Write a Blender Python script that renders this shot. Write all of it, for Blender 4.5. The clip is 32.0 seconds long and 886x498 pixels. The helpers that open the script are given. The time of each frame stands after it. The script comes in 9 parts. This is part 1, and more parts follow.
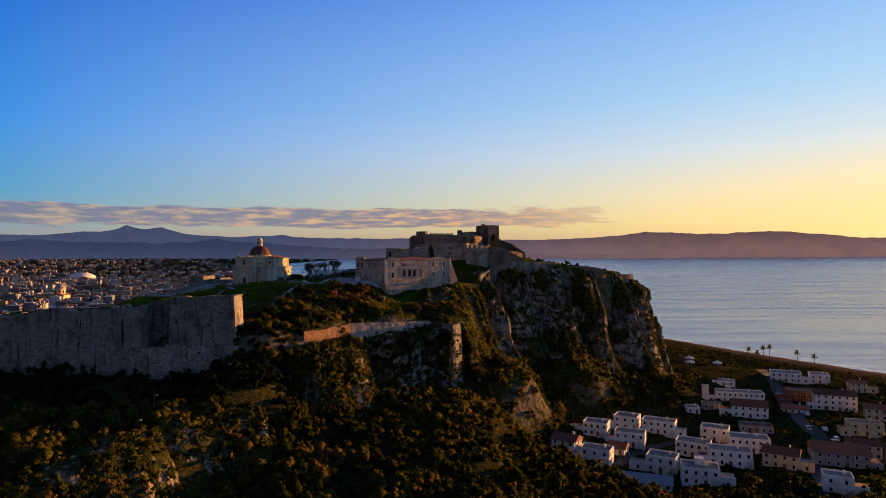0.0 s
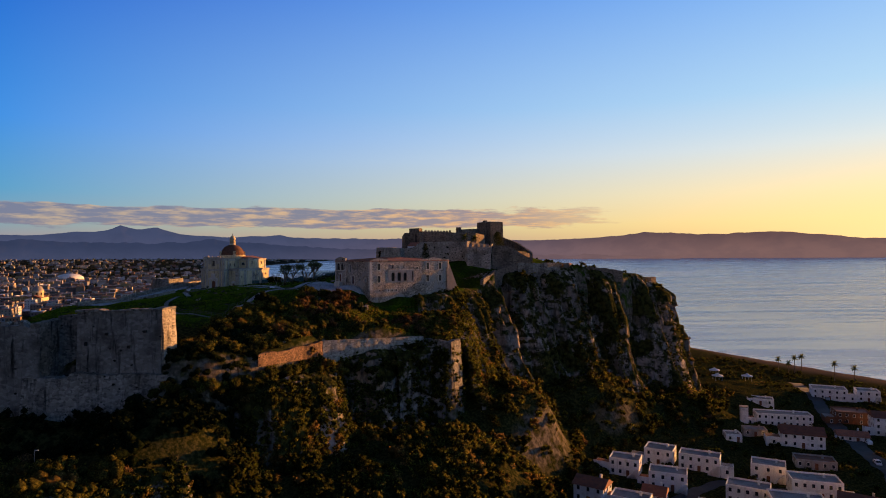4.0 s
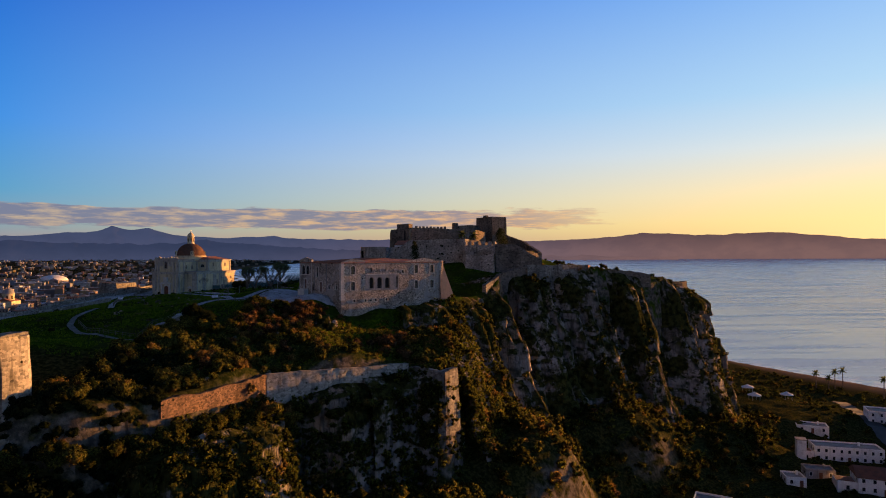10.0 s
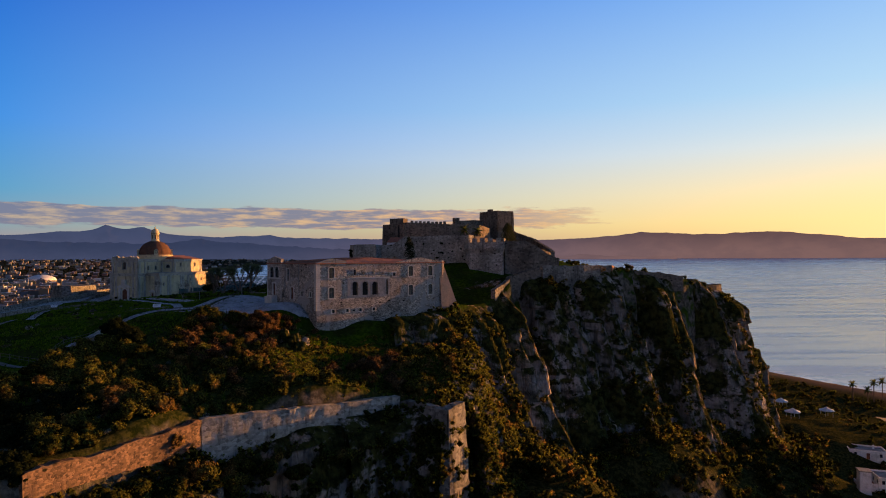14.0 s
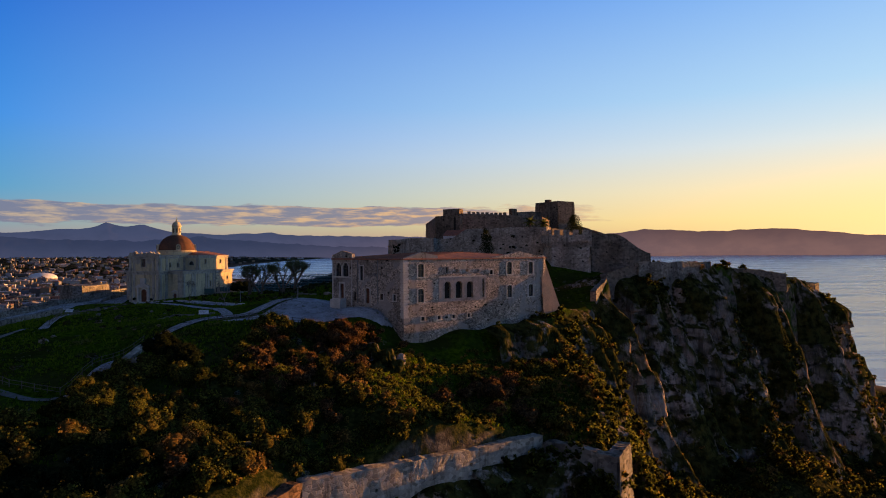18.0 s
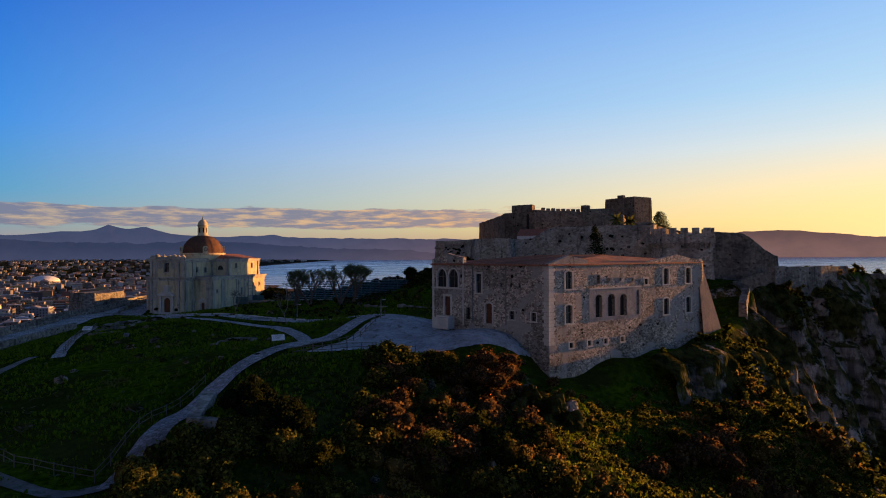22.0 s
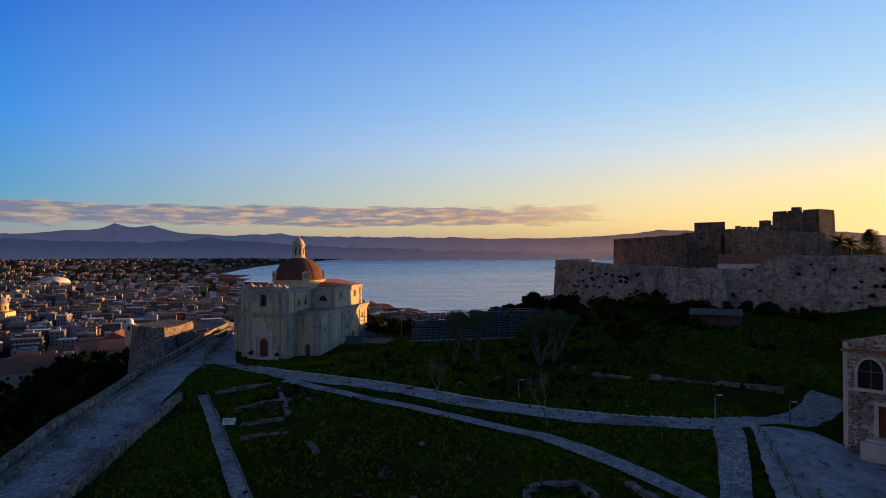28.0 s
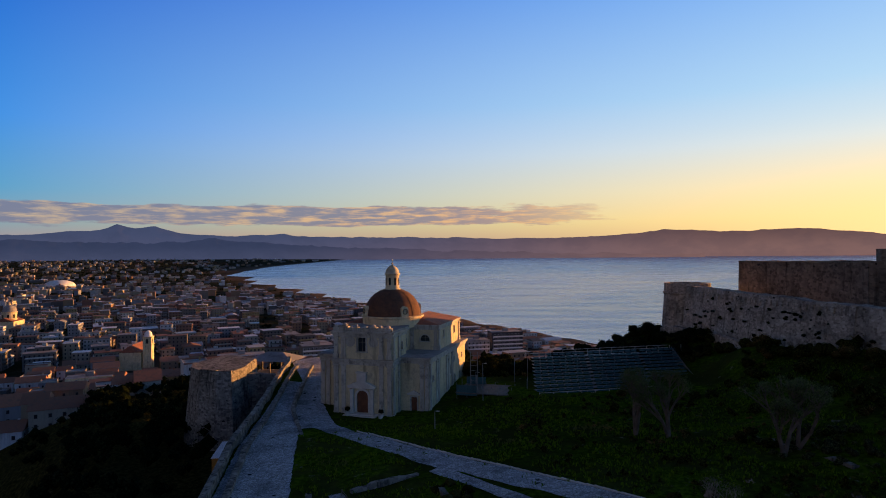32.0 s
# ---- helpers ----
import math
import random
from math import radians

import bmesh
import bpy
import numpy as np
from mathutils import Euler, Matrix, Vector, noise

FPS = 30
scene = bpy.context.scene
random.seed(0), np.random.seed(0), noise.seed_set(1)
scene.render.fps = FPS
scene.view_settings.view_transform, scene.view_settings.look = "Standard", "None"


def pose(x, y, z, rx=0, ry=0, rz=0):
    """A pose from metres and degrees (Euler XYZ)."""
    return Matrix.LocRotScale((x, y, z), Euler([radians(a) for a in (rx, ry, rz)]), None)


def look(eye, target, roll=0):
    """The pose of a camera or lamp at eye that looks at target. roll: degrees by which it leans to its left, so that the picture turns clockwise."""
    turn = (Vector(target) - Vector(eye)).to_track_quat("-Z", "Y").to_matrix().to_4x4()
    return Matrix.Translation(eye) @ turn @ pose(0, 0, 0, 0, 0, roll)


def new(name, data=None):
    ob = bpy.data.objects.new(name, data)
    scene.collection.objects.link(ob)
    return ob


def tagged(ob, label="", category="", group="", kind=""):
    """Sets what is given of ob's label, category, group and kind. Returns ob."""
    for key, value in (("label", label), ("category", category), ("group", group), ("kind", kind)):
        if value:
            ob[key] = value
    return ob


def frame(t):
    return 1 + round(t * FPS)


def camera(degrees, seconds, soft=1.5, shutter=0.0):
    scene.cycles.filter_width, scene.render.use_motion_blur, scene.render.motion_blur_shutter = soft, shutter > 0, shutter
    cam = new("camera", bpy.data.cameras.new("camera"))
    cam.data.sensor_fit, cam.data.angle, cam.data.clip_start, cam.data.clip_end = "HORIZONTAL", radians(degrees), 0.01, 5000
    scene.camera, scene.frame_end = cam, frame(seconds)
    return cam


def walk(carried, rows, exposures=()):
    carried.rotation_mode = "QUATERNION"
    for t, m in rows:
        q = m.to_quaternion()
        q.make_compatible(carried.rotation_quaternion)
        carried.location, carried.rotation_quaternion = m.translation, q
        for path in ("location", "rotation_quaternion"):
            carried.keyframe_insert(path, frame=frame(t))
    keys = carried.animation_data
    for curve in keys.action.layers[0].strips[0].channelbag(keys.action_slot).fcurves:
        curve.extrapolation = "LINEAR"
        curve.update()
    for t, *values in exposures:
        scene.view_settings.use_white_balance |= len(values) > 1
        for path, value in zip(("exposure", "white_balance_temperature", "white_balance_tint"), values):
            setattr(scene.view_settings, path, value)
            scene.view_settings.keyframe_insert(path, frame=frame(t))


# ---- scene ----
cam = camera(72.0, 32.0, 1.0)
METRES, EYE, TILT, LEAN = 230.0, 78.0, 0.65, 0.25
ROWS = [
    (0.0, 0.0000, 0.0000, 0.0000, 0.000, 0.000, -0.000),
    (0.5, 0.0005, 0.0333, 0.0009, -0.039, 0.055, 0.020),
    (1.0, 0.0012, 0.0659, 0.0016, -0.071, 0.094, 0.030),
    (1.5, 0.0016, 0.0956, 0.0022, -0.094, 0.118, 0.020),
    (2.0, 0.0019, 0.1184, 0.0028, -0.102, 0.142, 0.020),
    (2.5, 0.0021, 0.1370, 0.0024, -0.118, 0.134, 0.010),
    (3.0, 0.0021, 0.1538, 0.0013, -0.150, 0.102, 0.000),
    (3.5, 0.0022, 0.1680, -0.0004, -0.173, 0.055, -0.000),
    (5.5, 0.0044, 0.2236, -0.0065, -0.276, 0.031, 0.020),
    (6.0, 0.0047, 0.2402, -0.0069, -0.315, 0.055, 0.010),
    (6.5, 0.0053, 0.2565, -0.0068, -0.354, 0.063, 0.020),
    (7.0, 0.0056, 0.2738, -0.0062, -0.394, 0.047, 0.010),
    (7.5, 0.0061, 0.2907, -0.0064, -0.433, 0.079, -0.010),
    (8.0, 0.0065, 0.3082, -0.0060, -0.457, 0.102, 0.000),
    (8.5, 0.0068, 0.3255, -0.0058, -0.488, 0.126, -0.000),
    (9.0, 0.0074, 0.3434, -0.0058, -0.496, 0.142, 0.000),
    (9.5, 0.0076, 0.3608, -0.0055, -0.520, 0.134, -0.010),
    (10.0, 0.0078, 0.3788, -0.0051, -0.551, 0.134, 0.000),
    (10.5, 0.0080, 0.3962, -0.0051, -0.583, 0.150, 0.010),
    (11.0, 0.0081, 0.4143, -0.0054, -0.606, 0.157, 0.010),
    (11.5, 0.0083, 0.4317, -0.0056, -0.638, 0.165, 0.020),
    (12.0, 0.0085, 0.4497, -0.0058, -0.669, 0.165, 0.020),
    (12.5, 0.0087, 0.4672, -0.0061, -0.709, 0.157, 0.000),
    (13.0, 0.0087, 0.4850, -0.0063, -0.748, 0.134, 0.010),
    (13.5, 0.0083, 0.5033, -0.0064, -0.795, 0.102, 0.000),
    (15.5, -0.0200, 0.5659, -0.0081, -0.890, -0.024, 0.020),
    (16.0, -0.0308, 0.5798, -0.0085, -0.882, -0.055, 0.030),
    (16.5, -0.0425, 0.5940, -0.0090, -0.882, -0.094, 0.060),
    (17.0, -0.0544, 0.6074, -0.0095, -0.866, -0.150, 0.050),
    (17.5, -0.0671, 0.6210, -0.0101, -0.874, -0.142, 0.050),
    (18.0, -0.0794, 0.6344, -0.0108, -0.858, -0.165, 0.050),
    (18.5, -0.0910, 0.6485, -0.0114, -0.866, -0.150, 0.050),
    (19.0, -0.1010, 0.6631, -0.0115, -0.866, -0.126, 0.040),
    (19.5, -0.1101, 0.6786, -0.0115, -0.866, -0.063, 0.070),
    (20.0, -0.1181, 0.6940, -0.0110, -0.835, -0.039, 0.070),
    (20.5, -0.1274, 0.7097, -0.0106, -0.803, -0.031, 0.050),
    (21.0, -0.1378, 0.7239, -0.0106, -0.795, -0.000, 0.070),
    (21.5, -0.1495, 0.7381, -0.0107, -0.780, 0.008, 0.090),
    (22.0, -0.1615, 0.7517, -0.0111, -0.756, 0.047, 0.090),
    (22.5, -0.1740, 0.7652, -0.0115, -0.709, 0.071, 0.060),
    (23.0, -0.1863, 0.7785, -0.0119, -0.677, 0.055, 0.080),
    (23.5, -0.1993, 0.7921, -0.0122, -0.646, 0.039, 0.080),
    (24.0, -0.2119, 0.8049, -0.0108, -0.598, 0.055, 0.050),
    (24.5, -0.2246, 0.8176, -0.0078, -0.543, 0.055, 0.040),
    (25.0, -0.2379, 0.8304, -0.0047, -0.512, 0.079, 0.030),
    (25.5, -0.2507, 0.8428, -0.0017, -0.480, 0.102, 0.040),
    (27.5, -0.3055, 0.8919, 0.0157, -0.512, -0.165, 0.060),
    (28.0, -0.3193, 0.9054, 0.0191, -0.480, -0.157, 0.060),
    (28.5, -0.3329, 0.9182, 0.0225, -0.472, -0.165, 0.060),
    (29.0, -0.3468, 0.9315, 0.0258, -0.457, -0.142, 0.050),
    (29.5, -0.3601, 0.9446, 0.0291, -0.449, -0.157, 0.070),
    (30.0, -0.3739, 0.9581, 0.0325, -0.449, -0.173, 0.110),
    (30.5, -0.3871, 0.9710, 0.0360, -0.441, -0.205, 0.150),
    (31.0, -0.4008, 0.9842, 0.0393, -0.441, -0.205, 0.190),
    (31.5, -0.4139, 0.9972, 0.0428, -0.433, -0.213, 0.210),
    (32.0, -0.4277, 1.0108, 0.0462, -0.433, -0.228, 0.220),
]
walk(cam, [(t, pose(0, 0, EYE, TILT, LEAN, 0) @ pose(METRES * x, METRES * y, METRES * z, 90 + pitch, roll, yaw)) for t, x, y, z, yaw, pitch, roll in ROWS])

# ---- sky, sun ----
SUN_AZ, SUN_EL = 58.2, 3.5
SUN_DIR = Vector((math.sin(radians(SUN_AZ)) * math.cos(radians(SUN_EL)), math.cos(radians(SUN_AZ)) * math.cos(radians(SUN_EL)), math.sin(radians(SUN_EL))))


def lin(r, g, b):
    return tuple((c / 255 / 12.92 if c < 10.3 else ((c / 255 + 0.055) / 1.055) ** 2.4) for c in (r, g, b)) + (1.0,)


class Nodes:
    """Short hand for a node tree."""

    def __init__(self, tree):
        self.tree = tree
        tree.nodes.clear()

    def add(self, kind, ins=(), **attrs):
        n = self.tree.nodes.new(kind)
        for k, v in attrs.items():
            if k == "operation":
                n.operation = v
            elif k == "use_clamp":
                n.use_clamp = v
            elif k == "interpolation_type":
                n.interpolation_type = v
            elif k == "data_type":
                n.data_type = v
            elif k == "blend_type":
                n.blend_type = v
            elif k == "feature":
                n.feature = v
            elif k == "attribute_name":
                n.attribute_name = v
        for k, v in (ins.items() if isinstance(ins, dict) else enumerate(ins)):
            if v is None:
                continue
            s = n.inputs[k]
            if isinstance(v, bpy.types.NodeSocket):
                self.tree.links.new(v, s)
            else:
                s.default_value = v
        return n

    def math(self, op, a, b=None, c=None, clamp=False):
        return self.add("ShaderNodeMath", [a, b, c], operation=op, use_clamp=clamp).outputs[0]

    def mapr(self, v, a, b, c=0.0, d=1.0, smooth=True):
        return self.add("ShaderNodeMapRange", {"Value": v, "From Min": a, "From Max": b, "To Min": c, "To Max": d}, interpolation_type="SMOOTHSTEP" if smooth else "LINEAR").outputs[0]

    def mix(self, f, a, b, mode="MIX"):
        return self.add("ShaderNodeMix", {0: f, 6: a, 7: b}, data_type="RGBA", blend_type=mode).outputs[2]

    def ramp(self, v, stops):
        n = self.add("ShaderNodeValToRGB", [v])
        e = n.color_ramp.elements
        while len(e) < len(stops):
            e.new(0.5)
        for el, (p, c) in zip(e, stops):
            el.position, el.color = p, c
        return n.outputs[0]

    def noise(self, vec, scale, detail=4.0, rough=0.55, dist=0.0):
        return self.add("ShaderNodeTexNoise", {"Vector": vec, "Scale": scale, "Detail": detail, "Roughness": rough, "Distortion": dist}).outputs[0]


world = bpy.data.worlds.new("evening_sky")
scene.world = world
world.use_nodes = True
w = Nodes(world.node_tree)
way = w.add("ShaderNodeTexCoord").outputs["Generated"]
sx, sy, sz = w.add("ShaderNodeSeparateXYZ", [way]).outputs
elev = w.math("MULTIPLY", w.math("ARCSINE", sz), 57.2958)
azim = w.math("MULTIPLY", w.math("ARCTAN2", sx, sy), 57.2958)
level = w.math("SQRT", w.math("ADD", w.math("MULTIPLY", sx, sx), w.math("MAXIMUM", w.math("MULTIPLY", sy, sy), 1e-6)))
tosun = w.math("DIVIDE", w.math("ADD", w.math("MULTIPLY", sx, math.sin(radians(SUN_AZ))), w.math("MULTIPLY", sy, math.cos(radians(SUN_AZ)))), level)
e01 = w.math("DIVIDE", elev, 90.0, clamp=True)
cool = w.ramp(e01, [(0.0, lin(172, 158, 152)), (0.03, lin(138, 168, 180)), (0.06, lin(94, 166, 210)), (0.12, lin(66, 150, 236)), (0.25, lin(26, 104, 214)), (0.36, lin(26, 74, 150)), (0.55, lin(22, 48, 86)), (1.0, lin(18, 32, 56))])
warm = w.ramp(e01, [(0.0, lin(255, 202, 98)), (0.03, lin(255, 226, 142)), (0.06, lin(254, 240, 194)), (0.10, lin(232, 242, 242)), (0.15, lin(188, 226, 255)), (0.25, lin(134, 188, 255)), (0.36, lin(84, 124, 190)), (0.55, lin(34, 58, 96)), (1.0, lin(18, 32, 56))])
sky = w.mix(w.mapr(tosun, -0.08, 0.95, smooth=False), cool, warm)
glow = w.math("POWER", w.math("MAXIMUM", tosun, 0.0), 5.0)
sky = w.mix(w.math("MULTIPLY", glow, w.mapr(elev, 11.0, 0.0)), sky, (1.6, 1.02, 0.46, 1.0))
east = w.ramp(e01, [(0.0, lin(134, 124, 134)), (0.16, lin(138, 136, 154)), (0.38, lin(86, 95, 122)), (0.6, lin(36, 48, 76)), (1.0, lin(18, 32, 56))])
sky = w.mix(w.mapr(tosun, -0.30, -0.70), sky, east)
# long low clouds
flat = w.add("ShaderNodeCombineXYZ", [w.math("MULTIPLY", azim, 0.085), w.math("MULTIPLY", elev, 0.62), 0.0]).outputs[0]
puffs = w.noise(flat, 1.5, 7.0, 0.62)
band = w.math("MULTIPLY", w.mapr(elev, 2.2, 3.1), w.mapr(elev, 5.0, 3.9))
reach = w.math("MULTIPLY", w.mapr(azim, 27.0, 2.0), w.mapr(azim, -70.0, -45.0))
cover = w.math("ADD", puffs, w.math("MULTIPLY", w.math("MULTIPLY", band, reach), 0.34))
mask = w.math("MULTIPLY", w.mapr(cover, 0.64, 0.74), w.math("MULTIPLY", reach, w.math("MULTIPLY", w.mapr(elev, 1.9, 2.6), w.mapr(elev, 6.0, 5.0))))
lit = w.mapr(w.noise(flat, 4.2, 5.0, 0.6), 0.42, 0.68)
cloud = w.mix(lit, lin(126, 126, 152), w.mix(w.mapr(azim, -35.0, 15.0), lin(206, 178, 150), lin(250, 190, 130)))
cloud = w.mix(w.mapr(azim, -10.0, 25.0, 0.0, 0.6), cloud, lin(236, 172, 130))
sky = w.mix(w.math("MULTIPLY", mask, 0.86), sky, cloud)
haze = w.math("MULTIPLY", w.mapr(elev, 3.2, 0.6), w.mapr(azim, 45.0, -5.0))
sky = w.mix(w.math("MULTIPLY", haze, 0.55), sky, lin(176, 140, 150))
air = w.add("ShaderNodeTexSky")
air.sky_type, air.sun_disc, air.sun_elevation, air.sun_rotation = "NISHITA", False, radians(SUN_EL), radians(SUN_AZ)
back = w.add("ShaderNodeBackground", [sky, 1.0])
thin = w.add("ShaderNodeBackground", [air.outputs[0], 0.05])
total = w.add("ShaderNodeMixShader", [0.08, back.outputs[0], thin.outputs[0]])
w.add("ShaderNodeOutputWorld", [total.outputs[0]])

sun = new("sun", bpy.data.lights.new("sun", "SUN"))
sun.data.energy, sun.data.angle, sun.data.color = 11.5, radians(0.35), (1.0, 0.43, 0.11)
sun.matrix_world = look((0, 0, 400), Vector((0, 0, 400)) - SUN_DIR)


# ---- mesh tools ----
rnd = random.Random(7)
rng = np.random.default_rng(7)


class Form:
    """A mesh in the making."""

    def __init__(self):
        self.v, self.f = [], []

    def add(self, verts, faces):
        n = len(self.v)
        self.v += [tuple(p) for p in verts]
        self.f += [tuple(i + n for i in q) for q in faces]
        return self

    def prism(self, ring, z0, z1, top=None, cap=True, flare=0.0):
        """A wall ring of plan points; z0, z1 may be lists; flare pushes the foot outward from the middle."""
        n = len(ring)
        cx, cy = sum(p[0] for p in ring) / n, sum(p[1] for p in ring) / n
        z0 = z0 if isinstance(z0, (list, tuple)) else [z0] * n
        z1 = z1 if isinstance(z1, (list, tuple)) else [z1] * n
        low = []
        for (x, y), z in zip(ring, z0):
            d = math.hypot(x - cx, y - cy) or 1
            low.append((x + flare * (x - cx) / d, y + flare * (y - cy) / d, z))
        area = sum(ring[i][0] * ring[(i + 1) % n][1] - ring[(i + 1) % n][0] * ring[i][1] for i in range(n))
        hi = [(x, y, z) for (x, y), z in zip(top or ring, z1)]
        faces = [(i, (i + 1) % n, n + (i + 1) % n, n + i) for i in range(n)]
        if cap:
            faces += [tuple(range(n, 2 * n)), tuple(reversed(range(n)))]
        if area < 0:
            faces = [tuple(reversed(q)) for q in faces]
        return self.add(low + hi, faces)

    def box(self, m, x0, x1, y0, y1, z0, z1):
        c = [m @ Vector(p) for p in ((x0, y0, z0), (x1, y0, z0), (x1, y1, z0), (x0, y1, z0), (x0, y0, z1), (x1, y0, z1), (x1, y1, z1), (x0, y1, z1))]
        return self.add(c, [(0, 3, 2, 1), (4, 5, 6, 7), (0, 1, 5, 4), (1, 2, 6, 5), (2, 3, 7, 6), (3, 0, 4, 7)])

    def lathe(self, m, rings, n=24, a0=0.0, a1=360.0):
        """rings: (radius, height), from low to high."""
        full = a1 - a0 >= 360
        k = n if full else n + 1
        vs, fs = [], []
        for r, z in rings:
            for i in range(k):
                a = radians(a0 + (a1 - a0) * i / n)
                vs.append(m @ Vector((r * math.cos(a), r * math.sin(a), z)))
        for j in range(len(rings) - 1):
            for i in range(n):
                b = (i + 1) % k
                fs.append((j * k + i, j * k + b, (j + 1) * k + b, (j + 1) * k + i))
        return self.add(vs, fs)

    def mesh(self, name):
        me = bpy.data.meshes.new(name)
        me.from_pydata(self.v, [], self.f)
        me.validate()
        return me


def put(me, name, mat, parent=None, label="", smooth=False):
    if mat is not None:
        me.materials.append(mat)
    if smooth:
        me.polygons.foreach_set("use_smooth", [True] * len(me.polygons))
    ob = new(name, me)
    if parent is not None:
        ob.parent = parent
        ob.matrix_parent_inverse = parent.matrix_basis.inverted()
    return tagged(ob, label)


def part(name, form, mat, parent, label="", smooth=False):
    return put(form.mesh(name), name, mat, parent, label, smooth)


def empty(name, x, y, z, label, category, group="", kind=""):
    ob = new(name)
    ob.matrix_basis = Matrix.Translation((x, y, z))
    ob.empty_display_size = 0.5
    return tagged(ob, label, category, group, kind)


def fast_mesh(name, verts, quads):
    """A mesh from arrays: verts (n, 3), quads (m, 4) or triangles (m, 3)."""
    me = bpy.data.meshes.new(name)
    verts, quads = np.asarray(verts, np.float32), np.asarray(quads, np.int32)
    k = quads.shape[1]
    me.vertices.add(len(verts))
    me.vertices.foreach_set("co", verts.ravel())
    me.loops.add(quads.size)
    me.loops.foreach_set("vertex_index", quads.ravel())
    me.polygons.add(len(quads))
    me.polygons.foreach_set("loop_start", np.arange(0, quads.size, k, dtype=np.int32))
    me.update(calc_edges=True)
    return me


def lattice(seed):
    return np.random.default_rng(seed).random((32, 32, 32)).astype(np.float64)


LAT = lattice(3)


def vnoise(x, y, z):
    """Smooth noise, -1 to 1."""
    x, y, z = np.broadcast_arrays(np.asarray(x, float), np.asarray(y, float), np.asarray(z, float))
    i, j, k = np.floor(x).astype(int), np.floor(y).astype(int), np.floor(z).astype(int)
    u, v, t = x - i, y - j, z - k
    u, v, t = u * u * (3 - 2 * u), v * v * (3 - 2 * v), t * t * (3 - 2 * t)
    s = 0.0
    for a in (0, 1):
        for b in (0, 1):
            for c in (0, 1):
                s = s + LAT[(i + a) & 31, (j + b) & 31, (k + c) & 31] * (u if a else 1 - u) * (v if b else 1 - v) * (t if c else 1 - t)
    return 2 * s - 1


def fbm(x, y, z, octaves=4):
    s, a, f = 0.0, 1.0, 1.0
    for o in range(octaves):
        s = s + a * vnoise(x * f + 7.3 * o, y * f + 3.1 * o, z * f + 5.7 * o)
        a, f = a * 0.5, f * 2.03
    return s / 1.8


# ---- materials ----
def surface(name, base, tint, scale=1.0, rough=0.9, bump=0.3, dirt=None, dirt_scale=0.15, grain=8.0, metal=0.0, island=0.0, random_ob=0.0, streak=0.0, spec=0.3, relief=0.05):
    """A procedural surface: two colours mixed by broad noise, fine grain, stains and relief."""
    m = bpy.data.materials.new(name)
    m.use_nodes = True
    n = Nodes(m.node_tree)
    pos = n.add("ShaderNodeNewGeometry").outputs["Position"]
    broad = n.noise(pos, 0.35 * scale, 5.0, 0.6)
    fine = n.noise(pos, grain * scale, 4.0, 0.6)
    col = n.mix(n.mapr(broad, 0.35, 0.65), (*base, 1), (*tint, 1))
    col = n.mix(n.mapr(fine, 0.3, 0.75, 0.0, 0.55), col, n.mix(0.6, col, (0.0, 0.0, 0.0, 1)))
    if dirt:
        col = n.mix(n.mapr(n.noise(pos, dirt_scale * scale * 4, 6.0, 0.68), 0.52, 0.68, 0.0, 0.8), col, (*dirt, 1))
    if streak:
        px, py, pz = n.add("ShaderNodeSeparateXYZ", [pos]).outputs
        run = n.add("ShaderNodeCombineXYZ", [px, py, n.math("MULTIPLY", pz, 0.12)]).outputs[0]
        col = n.mix(n.mapr(n.noise(run, 1.1, 5.0, 0.6), 0.52, 0.72, 0.0, streak), col, (0.03, 0.028, 0.024, 1))
    if island:
        r = n.add("ShaderNodeNewGeometry").outputs["Random Per Island"]
        col = n.mix(1.0, col, n.ramp(r, [(0.0, (1 - island,) * 3 + (1,)), (1.0, (1 + island,) * 3 + (1,))]), "MULTIPLY")
    if random_ob:
        r = n.add("ShaderNodeObjectInfo").outputs["Random"]
        col = n.mix(1.0, col, n.ramp(r, [(0.0, (1 - random_ob,) * 3 + (1,)), (1.0, (1 + random_ob,) * 3 + (1,))]), "MULTIPLY")
    b = n.add("ShaderNodeBump", {"Strength": bump, "Distance": relief, "Height": n.math("ADD", fine, n.math("MULTIPLY", broad, 2.0))}).outputs[0]
    p = n.add("ShaderNodeBsdfPrincipled", {"Base Color": col, "Roughness": rough, "Metallic": metal, "Normal": b, "Specular IOR Level": spec})
    n.add("ShaderNodeOutputMaterial", [p.outputs[0]])
    return m


